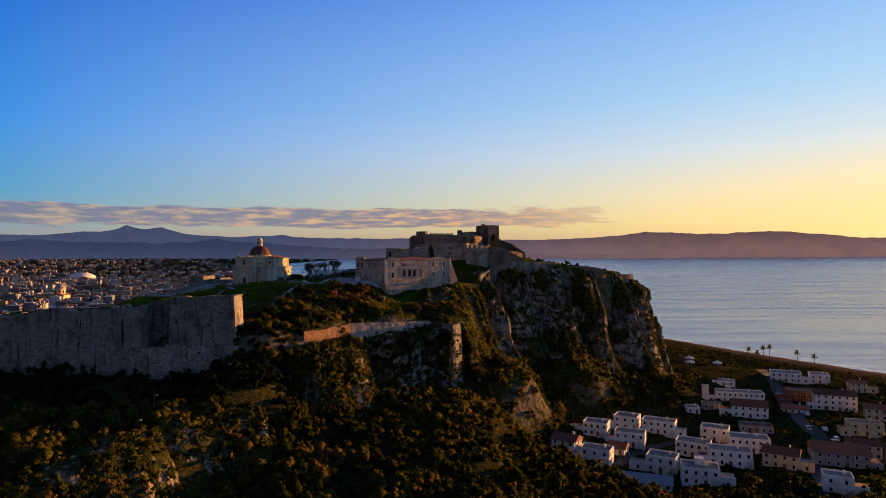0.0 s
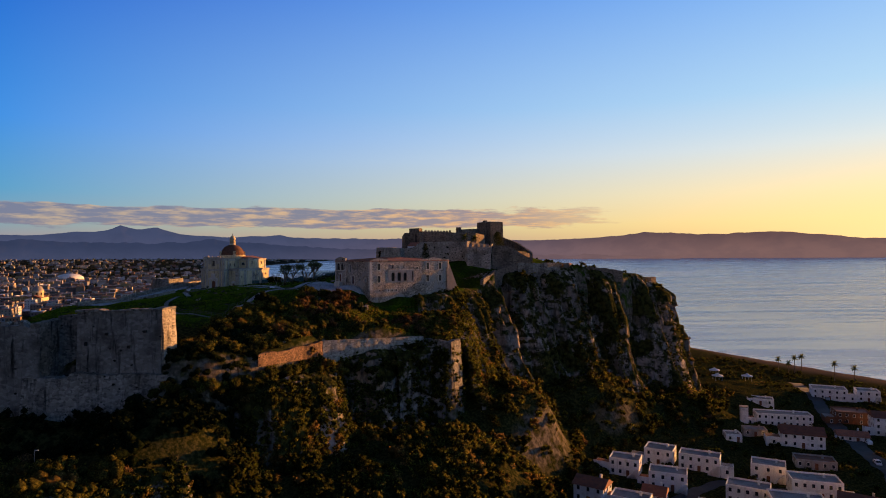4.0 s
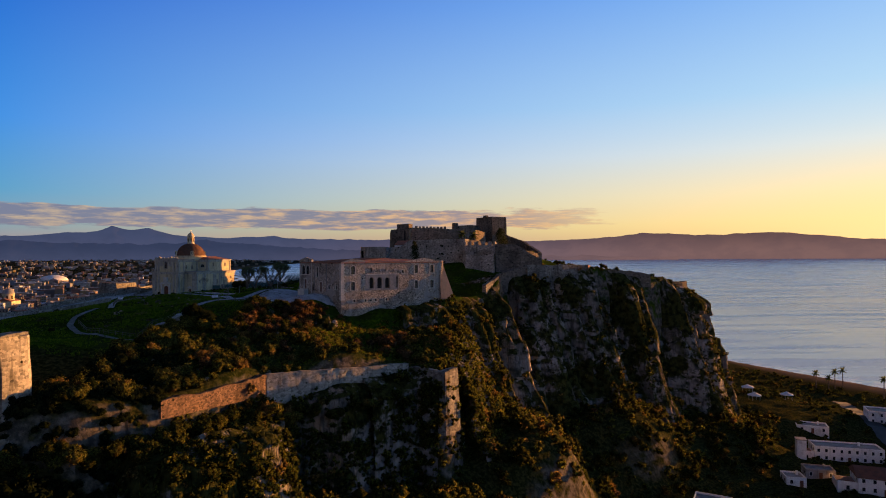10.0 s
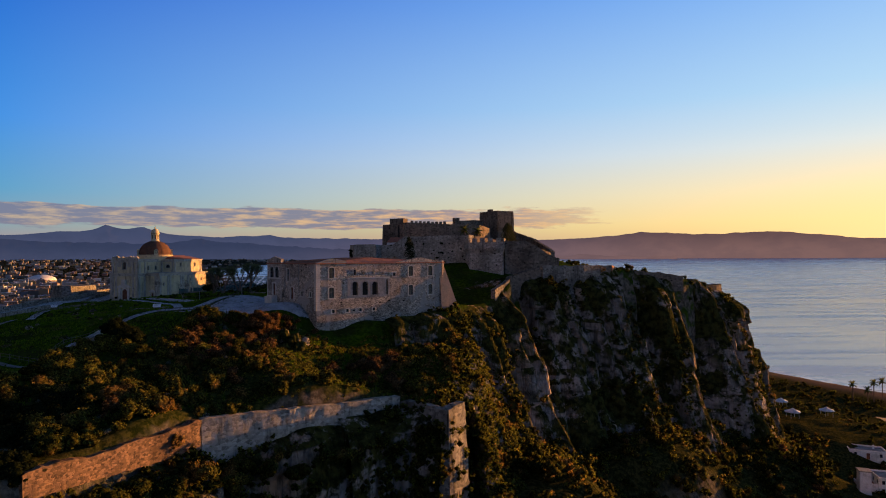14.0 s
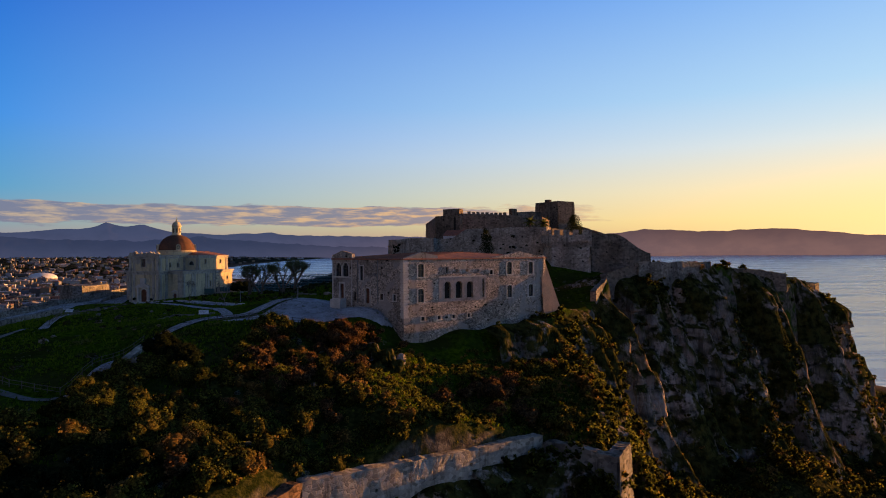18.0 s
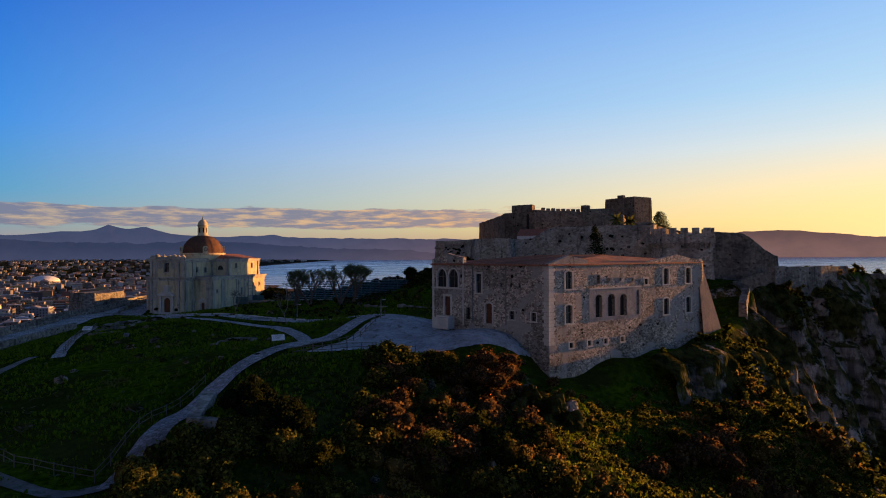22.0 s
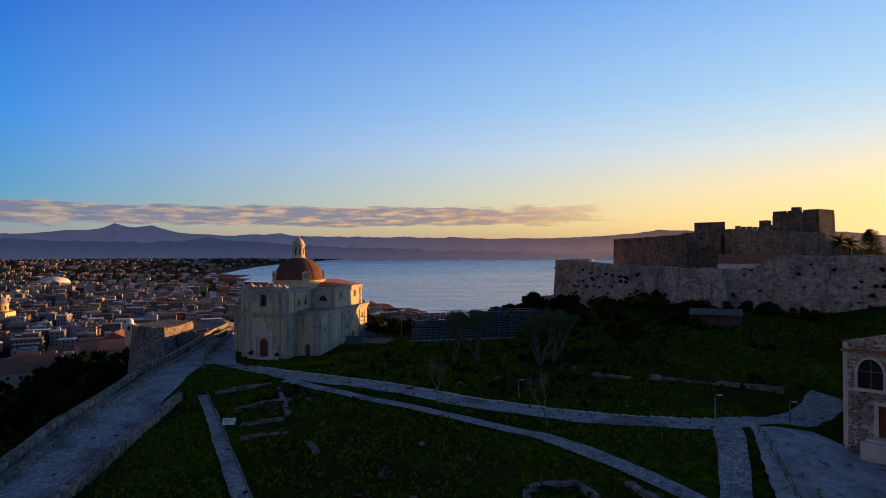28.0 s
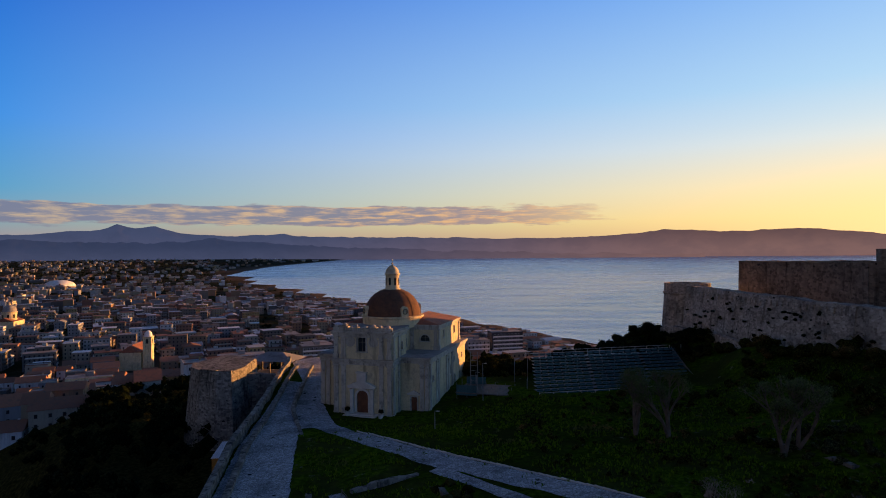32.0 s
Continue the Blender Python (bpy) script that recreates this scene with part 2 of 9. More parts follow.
def masonry(name, light, dark, mortar, size=2.4, streak=0.3, patch=None, squash=1.5):
    """Rubble masonry: uneven stones in mortar with stains and patches of render."""
    m = bpy.data.materials.new(name)
    m.use_nodes = True
    n = Nodes(m.node_tree)
    pos = n.add("ShaderNodeNewGeometry").outputs["Position"]
    px, py, pz = n.add("ShaderNodeSeparateXYZ", [pos]).outputs
    squeezed = n.add("ShaderNodeCombineXYZ", [px, py, n.math("MULTIPLY", pz, squash)]).outputs[0]
    warp = n.add("ShaderNodeVectorMath", [squeezed, n.add("ShaderNodeVectorMath", [n.add("ShaderNodeTexNoise", {"Vector": pos, "Scale": 2.0}).outputs[1], (0.4, 0.4, 0.4)], operation="MULTIPLY").outputs[0]], operation="ADD").outputs[0]
    cell = n.add("ShaderNodeTexVoronoi", {"Vector": warp, "Scale": size})
    edge = n.add("ShaderNodeTexVoronoi", {"Vector": warp, "Scale": size}, feature="DISTANCE_TO_EDGE").outputs[0]
    tone = n.add("ShaderNodeSeparateColor", [cell.outputs["Color"]]).outputs[0]
    col = n.mix(tone, (*light, 1), (*dark, 1))
    joint = n.mapr(edge, 0.10, 0.02)
    col = n.mix(n.math("MULTIPLY", joint, 0.8), col, (*mortar, 1))
    broad = n.noise(pos, 0.16, 6.0, 0.65)
    col = n.mix(n.mapr(broad, 0.46, 0.66, 0.0, 0.7), col, n.mix(0.68, col, (0.015, 0.013, 0.01, 1)))
    pits = n.add("ShaderNodeTexVoronoi", {"Vector": warp, "Scale": 0.42}).outputs[0]
    col = n.mix(n.math("MULTIPLY", n.mapr(pits, 0.16, 0.10), n.mapr(n.noise(pos, 0.11, 3.0), 0.45, 0.55)), col, (0.014, 0.015, 0.009, 1))
    if patch:
        col = n.mix(n.mapr(n.noise(pos, 0.28, 4.0, 0.6, 0.6), 0.54, 0.60, 0.0, 0.85), col, (*patch, 1))
    run = n.add("ShaderNodeCombineXYZ", [px, py, n.math("MULTIPLY", pz, 0.1)]).outputs[0]
    col = n.mix(n.mapr(n.noise(run, 0.9, 5.0, 0.65), 0.52, 0.70, 0.0, streak), col, (0.018, 0.016, 0.013, 1))
    fine = n.noise(pos, 14.0, 3.0)
    height = n.math("SUBTRACT", n.math("ADD", n.math("MULTIPLY", fine, 0.35), n.math("MULTIPLY", tone, 0.4)), n.math("MULTIPLY", joint, 0.8))
    b = n.add("ShaderNodeBump", {"Strength": 0.6, "Distance": 0.06, "Height": height}).outputs[0]
    p = n.add("ShaderNodeBsdfPrincipled", {"Base Color": col, "Roughness": 0.95, "Normal": b, "Specular IOR Level": 0.05})
    n.add("ShaderNodeOutputMaterial", [p.outputs[0]])
    return m


def foliage(name, dark, light, dry=None, dry_part=0.0):
    """Leaves: tone by leaf and by broad patches, thin enough to let light through."""
    m = bpy.data.materials.new(name)
    m.use_nodes = True
    n = Nodes(m.node_tree)
    geo = n.add("ShaderNodeNewGeometry")
    col = n.mix(geo.outputs["Random Per Island"], (*dark, 1), (*light, 1))
    if dry:
        col = n.mix(n.mapr(n.noise(geo.outputs["Position"], 0.16, 3.0), 0.62 - dry_part, 0.72 - dry_part), col, (*dry, 1))
    p = n.add("ShaderNodeBsdfPrincipled", {"Base Color": col, "Roughness": 0.75, "Specular IOR Level": 0.05})
    t = n.add("ShaderNodeBsdfTranslucent", [n.mix(1.0, col, (1.35, 1.3, 1.05, 1), "MULTIPLY")])
    n.add("ShaderNodeOutputMaterial", [n.add("ShaderNodeMixShader", [0.55, p.outputs[0], t.outputs[0]]).outputs[0]])
    return m


MAT = dict(
    old_wall=masonry("old_stone_wall", (0.32, 0.295, 0.255), (0.10, 0.092, 0.08), (0.22, 0.20, 0.17), 1.5, 0.85),
    pale_wall=masonry("pale_stone_wall", (0.50, 0.455, 0.385), (0.19, 0.17, 0.142), (0.37, 0.335, 0.28), 1.7, 0.55),
    rubble=masonry("rubble_wall", (0.74, 0.62, 0.50), (0.13, 0.11, 0.092), (0.27, 0.235, 0.20), 3.4, 0.2, (0.36, 0.33, 0.30)),
    brick_rubble=masonry("brick_and_rubble_wall", (0.30, 0.185, 0.12), (0.075, 0.052, 0.038), (0.17, 0.105, 0.065), 2.6, 0.6),
    castle=masonry("castle_stone", (0.25, 0.20, 0.155), (0.095, 0.077, 0.06), (0.18, 0.145, 0.115), 1.3, 0.65),
    # streaked stone darkened to hold the shade of recesses and low walls
    shade_wall=masonry("shaded_streaked_wall", (0.22, 0.20, 0.175), (0.07, 0.065, 0.055), (0.14, 0.13, 0.11), 1.5, 0.97),
    dressed=surface("dressed_stone", (0.72, 0.66, 0.57), (0.58, 0.52, 0.45), 1.5, 0.85, 0.2),
    grey_render=surface("weathered_render", (0.40, 0.37, 0.35), (0.30, 0.28, 0.27), 1.2, 0.9, 0.3, (0.16, 0.15, 0.14), streak=0.4),
    ochre=surface("ochre_plaster", (0.74, 0.61, 0.37), (0.62, 0.50, 0.30), 0.9, 0.9, 0.15, (0.36, 0.30, 0.22), streak=0.5),
    church_stone=surface("church_stone", (0.58, 0.52, 0.42), (0.44, 0.39, 0.32), 1.2, 0.85, 0.25, (0.16, 0.145, 0.13), streak=0.6),
    dome=surface("dome_tiles", (0.17, 0.085, 0.052), (0.115, 0.062, 0.043), 3.0, 0.9, 0.4, (0.06, 0.045, 0.038), spec=0.1),
    roof=surface("terracotta_roof", (0.34, 0.13, 0.075), (0.24, 0.10, 0.065), 2.0, 0.85, 0.5, (0.12, 0.08, 0.06), random_ob=0.35),
    white=surface("white_render", (0.84, 0.84, 0.84), (0.74, 0.74, 0.74), 0.8, 0.85, 0.1, (0.42, 0.41, 0.40), streak=0.2),
    flatroof=surface("flat_roof_screed", (0.34, 0.32, 0.31), (0.24, 0.23, 0.23), 0.8, 0.9, 0.2, (0.13, 0.12, 0.12)),
    glass=surface("dark_window_glass", (0.02, 0.025, 0.03), (0.03, 0.035, 0.04), 1.0, 0.12, 0.02, spec=0.6),
    wood=surface("brown_door_wood", (0.20, 0.075, 0.035), (0.14, 0.05, 0.025), 3.0, 0.6, 0.3),
    # near-black fill standing for unlit depth in openings; also tyres and ironwork
    dark=surface("dark_opening", (0.02, 0.018, 0.016), (0.03, 0.027, 0.024), 1.0, 0.95, 0.1),
    cobble=masonry("cobbled_path", (0.50, 0.50, 0.51), (0.27, 0.27, 0.28), (0.13, 0.13, 0.115), 2.6, 0.15, squash=1.0),
    gravel=surface("pale_gravel", (0.50, 0.50, 0.52), (0.30, 0.30, 0.31), 0.8, 0.95, 0.6, (0.07, 0.085, 0.03), 0.30, grain=3.0),
    worn_earth=surface("worn_earth", (0.20, 0.195, 0.18), (0.12, 0.12, 0.10), 0.9, 0.95, 0.5, (0.05, 0.06, 0.02), 0.25, grain=4.0),
    asphalt=surface("asphalt", (0.06, 0.06, 0.065), (0.045, 0.045, 0.05), 0.6, 0.9, 0.2),
    iron=surface("grey_metal", (0.30, 0.31, 0.32), (0.22, 0.23, 0.24), 2.0, 0.5, 0.1, metal=0.7),
    timber=surface("weathered_timber", (0.17, 0.145, 0.115), (0.11, 0.095, 0.075), 3.0, 0.85, 0.4),
    bark=surface("bark", (0.16, 0.12, 0.09), (0.10, 0.075, 0.055), 3.0, 0.95, 0.6),
    pale_bark=surface("pale_bark", (0.30, 0.26, 0.21), (0.20, 0.17, 0.14), 3.0, 0.9, 0.4),
    shrub=foliage("shrub_leaves", (0.045, 0.060, 0.012), (0.19, 0.195, 0.034), (0.24, 0.15, 0.05), 0.08),
    forest=foliage("wood_leaves", (0.016, 0.026, 0.006), (0.085, 0.100, 0.020), (0.18, 0.115, 0.04), 0.05),
    # black-green leaves, for pines and for shade put into leaf colour
    dark_leaf=foliage("pine_and_shaded_leaves", (0.008, 0.014, 0.007), (0.028, 0.036, 0.014)),
    grey_leaf=foliage("silver_leaves", (0.12, 0.14, 0.12), (0.24, 0.26, 0.22)),
    rust_leaf=foliage("russet_leaves", (0.09, 0.050, 0.022), (0.22, 0.130, 0.058)),
    olive=foliage("olive_leaves", (0.035, 0.045, 0.018), (0.13, 0.145, 0.065)),
    palm=foliage("palm_fronds", (0.03, 0.045, 0.015), (0.07, 0.085, 0.03)),
    grass=foliage("grass_blades", (0.034, 0.066, 0.003), (0.112, 0.162, 0.008), (0.10, 0.10, 0.03), 0.02),
)


# ---- lie of the land ----
# spot heights on the castle hill: x, y, z
TOP = [(-110, 345, 62), (-121, 300, 62.5), (-56, 246, 67), (-60.5, 229, 62.8), (-63, 218, 60.5), (-73, 284, 66.3), (-45, 264, 68.8), (-31, 251, 68.3),
       (-24, 241, 62.0), (7, 265, 66.5), (-27, 309, 72.4), (-27, 333, 75.0), (-34, 412, 71), (-137, 395, 63.5), (-127, 270, 61),
       (-41, 189, 55.3), (-29, 208, 55), (-4, 226, 53.5), (3, 221, 53), (-58, 185, 57), (-80, 220, 61), (30, 292, 72),
       (57, 314, 73.5), (82, 328, 70), (105, 345, 65.5), (25, 370, 82), (0, 350, 81), (10, 312, 76), (-80, 384, 63), (-4, 240, 57.5), (-14, 230, 56.5), (-30, 226, 61.5), (-37, 211, 58.5), (-56, 345, 64.8), (-48, 353, 66), (-62, 330, 65), (-45, 372, 67), (-66, 360, 64), (0, 253, 56.5), (-8, 246, 58.0), (-15, 242, 59.0), (3.5, 262.5, 65.5), (-5, 257, 65.0), (-13, 252, 64.5), (-50, 236, 67.4), (-45, 238, 67.4), (-53.5, 229, 65.8), (-34, 352, 73.0), (-37, 376, 71.5), (-20, 320, 74.5)]
# spot heights round its foot
FOOT = [(-59, 167, 48), (-26, 176, 31), (0, 192, 31), (0, 156, 28), (-20, 150, 28.5), (28, 170, 20), (20, 240, 36), (57, 284, 29), (96, 316, 18), (134, 343, 11), (75, 222, 7),
        (56, 190, 7), (75, 248, 7.5), (88, 258, 7), (60, 238, 9), (100, 240, 6), (60, 212, 7.5), (46, 214, 9), (112, 256, 6), (130, 238, 6), (190, 300, 5), (220, 400, 4), (0, 120, 27), (35, 130, 20), (-58, 143, 40.5), (-70, 143, 41), (-76, 124, 40), (-86, 108, 38), (-44, 146, 33), (-44, 132, 28), (-51, 116, 26), (-60, 98, 24),
        (-95, 142, 40), (-120, 140, 40), (-62, 160, 43.5), (-85, 161, 45), (-110, 162, 45), (-75, 152, 40), (-95, 122, 39), (-34, 146, 29), (-36, 98, 24), (-46, 84, 22), (-22, 95, 25), (-20, 60, 22), (60, 120, 6), (-158, 300, 44), (-156, 352, 50), (-164, 376, 50), (-165, 410, 46), (-196, 340, 22),
        (-260, 350, 12), (-60, 430, 44), (40, 450, 22), (-20, 440, 34), (130, 420, 8), (-150, 200, 40), (150, 310, 5), (128, 272, 7)]
RIM = [(6, 261), (14, 272), (23, 284), (24, 294), (34, 297), (46, 303), (58, 310), (70, 317), (84, 321), (96, 332), (105, 339), (109, 345), (106, 370), (70, 396),
       (20, 404), (-28, 408), (-44, 398), (-62, 388), (-82, 390), (-104, 404), (-128, 408), (-139, 396), (-136, 372), (-131, 330), (-128, 290), (-124, 250), (-112, 205),
       (-86, 178), (-58, 173), (-50, 177), (-41, 186), (-31, 205), (-5, 223), (3, 218), (6, 232), (4, 248)]


def spot(pts, x, y, p=3.0):
    s, w = 0.0, 0.0
    for a, b, c in pts:
        k = 1.0 / ((x - a) ** 2 + (y - b) ** 2 + 9.0) ** (p / 2)
        s, w = s + k * c, w + k
    return s / w


def rim_side(x, y):
    """Distance from the hill's rim, positive on the hill."""
    x, y = np.asarray(x, float), np.asarray(y, float)
    best, inside = np.full(np.broadcast(x, y).shape, 1e9), np.zeros(np.broadcast(x, y).shape, bool)
    for (x0, y0), (x1, y1) in zip(RIM, RIM[1:] + RIM[:1]):
        u = np.clip(((x - x0) * (x1 - x0) + (y - y0) * (y1 - y0)) / ((x1 - x0) ** 2 + (y1 - y0) ** 2), 0, 1)
        best = np.minimum(best, np.hypot(x - x0 - u * (x1 - x0), y - y0 - u * (y1 - y0)))
        if y0 != y1:
            inside ^= ((y0 > y) != (y1 > y)) & (x < (x1 - x0) * (y - y0) / (y1 - y0) + x0)
    return np.where(inside, best, -best)


def ease(a, b, v):
    u = np.clip((v - a) / (b - a), 0, 1)
    return u * u * (3 - 2 * u)


def far_rise(x, y):
    return 62 * ease(1100, 5000, np.hypot(x, y - 200))


COAST = [(900, -900), (420, 100), (290, 397), (208, 554), (130, 720), (30, 905), (-307, 1500), (-640, 2050), (-900, 2600), (-960, 2950),
         (-900, 3300), (-820, 3700), (-700, 4300), (0, 4900), (1700, 5200), (3300, 5200), (4800, 5200)]


def sea_side(x, y):
    """Distance from the shore, positive on land."""
    x, y = np.asarray(x, float), np.asarray(y, float)
    ring = COAST + [(9000, 5200), (9000, -9000), (900, -9000)]
    best, inside = np.full(np.broadcast(x, y).shape, 1e9), np.zeros(np.broadcast(x, y).shape, bool)
    for i, ((x0, y0), (x1, y1)) in enumerate(zip(ring, ring[1:] + ring[:1])):
        u = np.clip(((x - x0) * (x1 - x0) + (y - y0) * (y1 - y0)) / ((x1 - x0) ** 2 + (y1 - y0) ** 2), 0, 1)
        best = np.minimum(best, np.hypot(x - x0 - u * (x1 - x0), y - y0 - u * (y1 - y0)))
        if y0 != y1:
            inside ^= ((y0 > y) != (y1 > y)) & (x < (x1 - x0) * (y - y0) / (y1 - y0) + x0)
    return np.where(inside, -best, best)


def land(x, y):
    """Height of the ground."""
    x, y = np.asarray(x, float), np.asarray(y, float)
    d = rim_side(x, y)
    low = spot(FOOT, x, y, 4.0)
    away = ease(60, 330, -d)
    shore = sea_side(x, y)
    plain = np.clip(3 + 0.012 * shore, -6, 12) - 5 * ease(25, -10, shore)
    low = np.minimum(low, 90) * (1 - away) + plain * away
    low = low * ease(-5, 60, shore) + plain * (1 - ease(-5, 60, shore))
    z = low + (spot(TOP, x, y) - low) * ease(-3.0, 1.5, d)
    return z + far_rise(x, y)


def steps(lo, hi, fine_lo, fine_hi, fine, grow=1.13):
    mid = list(np.arange(fine_lo, fine_hi + 0.01, fine))
    out, s = [], fine
    a = fine_hi
    while a < hi:
        s *= grow
        a += s
        out.append(min(a, hi))
    a, s, left = fine_lo, fine, []
    while a > lo:
        s *= grow
        a -= s
        left.append(max(a, lo))
    return np.array(left[::-1] + mid + out)


GX, GY = steps(-4700, 4700, -175, 150, 1.6), steps(-900, 4850, 66, 440, 1.6)
XX, YY = np.meshgrid(GX, GY)
DD = rim_side(XX, YY)
SHORE = sea_side(XX, YY)
ZZ = land(XX, YY)
wild = ease(-2, -14, DD) * ease(-400, -60, DD) * ease(20, 90, SHORE)
ZZ = ZZ + wild * 1.6 * fbm(XX / 9, YY / 9, 0.5) + 0.22 * fbm(XX / 5, YY / 5, 3.5) * ease(6, 30, SHORE)


def ground_z(x, y):
    """Height of the ground sheet at a place."""
    i = min(max(int(np.searchsorted(GX, x)) - 1, 0), len(GX) - 2)
    j = min(max(int(np.searchsorted(GY, y)) - 1, 0), len(GY) - 2)
    u, v = (x - GX[i]) / (GX[i + 1] - GX[i]), (y - GY[j]) / (GY[j + 1] - GY[j])
    return float(ZZ[j, i] * (1 - u) * (1 - v) + ZZ[j, i + 1] * u * (1 - v) + ZZ[j + 1, i] * (1 - u) * v + ZZ[j + 1, i + 1] * u * v)


def sheet(name, X, Y, Z):
    h, k = X.shape
    idx = np.arange(h * k).reshape(h, k)
    quads = np.stack([idx[:-1, :-1], idx[:-1, 1:], idx[1:, 1:], idx[1:, :-1]], -1).reshape(-1, 4)
    return fast_mesh(name, np.stack([X, Y, Z], -1).reshape(-1, 3), quads)


def ground_material():
    m = bpy.data.materials.new("ground_cover")
    m.use_nodes = True
    n = Nodes(m.node_tree)
    geo = n.add("ShaderNodeNewGeometry")
    pos = geo.outputs["Position"]
    up = n.add("ShaderNodeSeparateXYZ", [geo.outputs["Normal"]]).outputs[2]
    zone = n.add("ShaderNodeAttribute", attribute_name="zone").outputs["Color"]
    sand, town, wood = n.add("ShaderNodeSeparateColor", [zone]).outputs[:3]
    patch = n.noise(pos, 0.12, 6.0, 0.65)
    tuft = n.noise(pos, 1.3, 5.0, 0.65)
    grass = n.mix(n.mapr(tuft, 0.35, 0.68), (0.018, 0.040, 0.002, 1), (0.078, 0.130, 0.006, 1))
    grass = n.mix(n.mapr(patch, 0.42, 0.60, 0.0, 0.8), grass, (0.040, 0.044, 0.013, 1))
    grass = n.mix(n.mapr(n.noise(pos, 0.05, 4.0, 0.6), 0.40, 0.62, 0.55, 0.0), grass, (0.010, 0.020, 0.003, 1))
    grass = n.mix(n.mapr(n.noise(pos, 0.5, 6.0, 0.7), 0.62, 0.70, 0.0, 0.7), grass, (0.19, 0.175, 0.145, 1))
    soil = n.mix(n.mapr(tuft, 0.4, 0.65), (0.014, 0.018, 0.005, 1), (0.062, 0.056, 0.018, 1))
    col = n.mix(wood, grass, soil)
    far = n.mix(n.mapr(n.noise(pos, 0.02, 5.0, 0.7), 0.42, 0.6), (0.018, 0.024, 0.012, 1), (0.06, 0.052, 0.04, 1))
    col = n.mix(town, col, far)
    beach = n.mix(n.mapr(tuft, 0.3, 0.7), (0.15, 0.11, 0.085, 1), (0.085, 0.066, 0.05, 1))
    col = n.mix(sand, col, beach)
    stone = n.mix(n.mapr(n.noise(pos, 0.7, 6.0, 0.7), 0.4, 0.62), (0.06, 0.052, 0.04, 1), (0.17, 0.145, 0.115, 1))
    col = n.mix(n.math("MULTIPLY", n.mapr(up, 0.62, 0.42), n.mapr(n.noise(pos, 0.3, 4.0), 0.35, 0.55)), col, stone)
    b = n.add("ShaderNodeBump", {"Strength": 0.7, "Distance": 0.25, "Height": n.math("ADD", tuft, n.noise(pos, 5.0, 3.0))}).outputs[0]
    p = n.add("ShaderNodeBsdfPrincipled", {"Base Color": col, "Roughness": 0.95, "Normal": b, "Specular IOR Level": 0.0})
    n.add("ShaderNodeOutputMaterial", [p.outputs[0]])
    return m


def rock_material():
    m = bpy.data.materials.new("cliff_rock")
    m.use_nodes = True
    n = Nodes(m.node_tree)
    geo = n.add("ShaderNodeNewGeometry")
    pos = geo.outputs["Position"]
    px, py, pz = n.add("ShaderNodeSeparateXYZ", [pos]).outputs
    up = n.add("ShaderNodeSeparateXYZ", [geo.outputs["Normal"]]).outputs[2]
    run = n.add("ShaderNodeCombineXYZ", [px, py, n.math("MULTIPLY", pz, 0.25)]).outputs[0]
    broad = n.noise(run, 0.10, 6.0, 0.62)
    fine = n.noise(pos, 0.55, 5.0, 0.6)
    col = n.mix(n.mapr(broad, 0.38, 0.62), (0.13, 0.112, 0.098, 1), (0.36, 0.315, 0.28, 1))
    col = n.mix(n.mapr(n.noise(run, 0.06, 4.0, 0.6, 0.5), 0.54, 0.66, 0.0, 0.7), col, (0.34, 0.20, 0.12, 1))
    col = n.mix(n.mapr(fine, 0.34, 0.52, 0.5, 0.0), col, (0.06, 0.052, 0.045, 1))
    drip = n.mapr(n.noise(n.add("ShaderNodeCombineXYZ", [px, py, n.math("MULTIPLY", pz, 0.08)]).outputs[0], 0.45, 4.0, 0.6), 0.52, 0.66, 0.0, 0.75)
    col = n.mix(drip, col, (0.035, 0.031, 0.027, 1))
    ivy = n.math("MAXIMUM", n.mapr(n.noise(pos, 0.075, 7.0, 0.66), 0.48, 0.54), n.math("MULTIPLY", n.mapr(n.noise(pos, 0.32, 6.0, 0.7), 0.40, 0.50), n.mapr(up, 0.05, 0.42)))
    col = n.mix(ivy, col, n.mix(n.mapr(fine, 0.35, 0.65), (0.010, 0.013, 0.004, 1), (0.055, 0.054, 0.015, 1)))
    cr = n.add("ShaderNodeTexVoronoi", {"Vector": run, "Scale": 0.8}, feature="DISTANCE_TO_EDGE").outputs[0]
    b = n.add("ShaderNodeBump", {"Strength": 0.9, "Distance": 0.5, "Height": n.math("ADD", n.math("MULTIPLY", fine, 1.0), n.math("MULTIPLY", n.mapr(cr, 0.0, 0.12), 0.35))}).outputs[0]
    p = n.add("ShaderNodeBsdfPrincipled", {"Base Color": col, "Roughness": 0.95, "Normal": b, "Specular IOR Level": 0.0})
    n.add("ShaderNodeOutputMaterial", [p.outputs[0]])
    return m


MAT["ground"], MAT["rock"] = ground_material(), rock_material()

me = sheet("ground", XX, YY, ZZ)
sandy = ease(44, 26, SHORE + 6 * fbm(XX / 30, YY / 30, 1.0))
builtup = np.maximum(ease(-90, -160, DD) * ease(40, -40, XX), ease(430, 600, YY))
# The last term darkens the ground by the terrace wall, as painted shade.
wooded = np.maximum(np.maximum(ease(-1, -6, DD), 0.8 * ease(240, 226, YY) * ease(-54, -46, XX)), ease(210, 199, YY) * ease(-34, -42, XX) * ease(150, 165, YY))
tint = np.stack([sandy, builtup, wooded, np.ones_like(DD)], -1).reshape(-1, 4).astype(np.float32)
att = me.color_attributes.new("zone", "FLOAT_COLOR", "POINT")
att.data.foreach_set("color", tint.ravel())
tagged(put(me, "ground", MAT["ground"], smooth=True), "grassy castle hill falling to a wooded foot, town plain and beach", "ground", kind="structure")


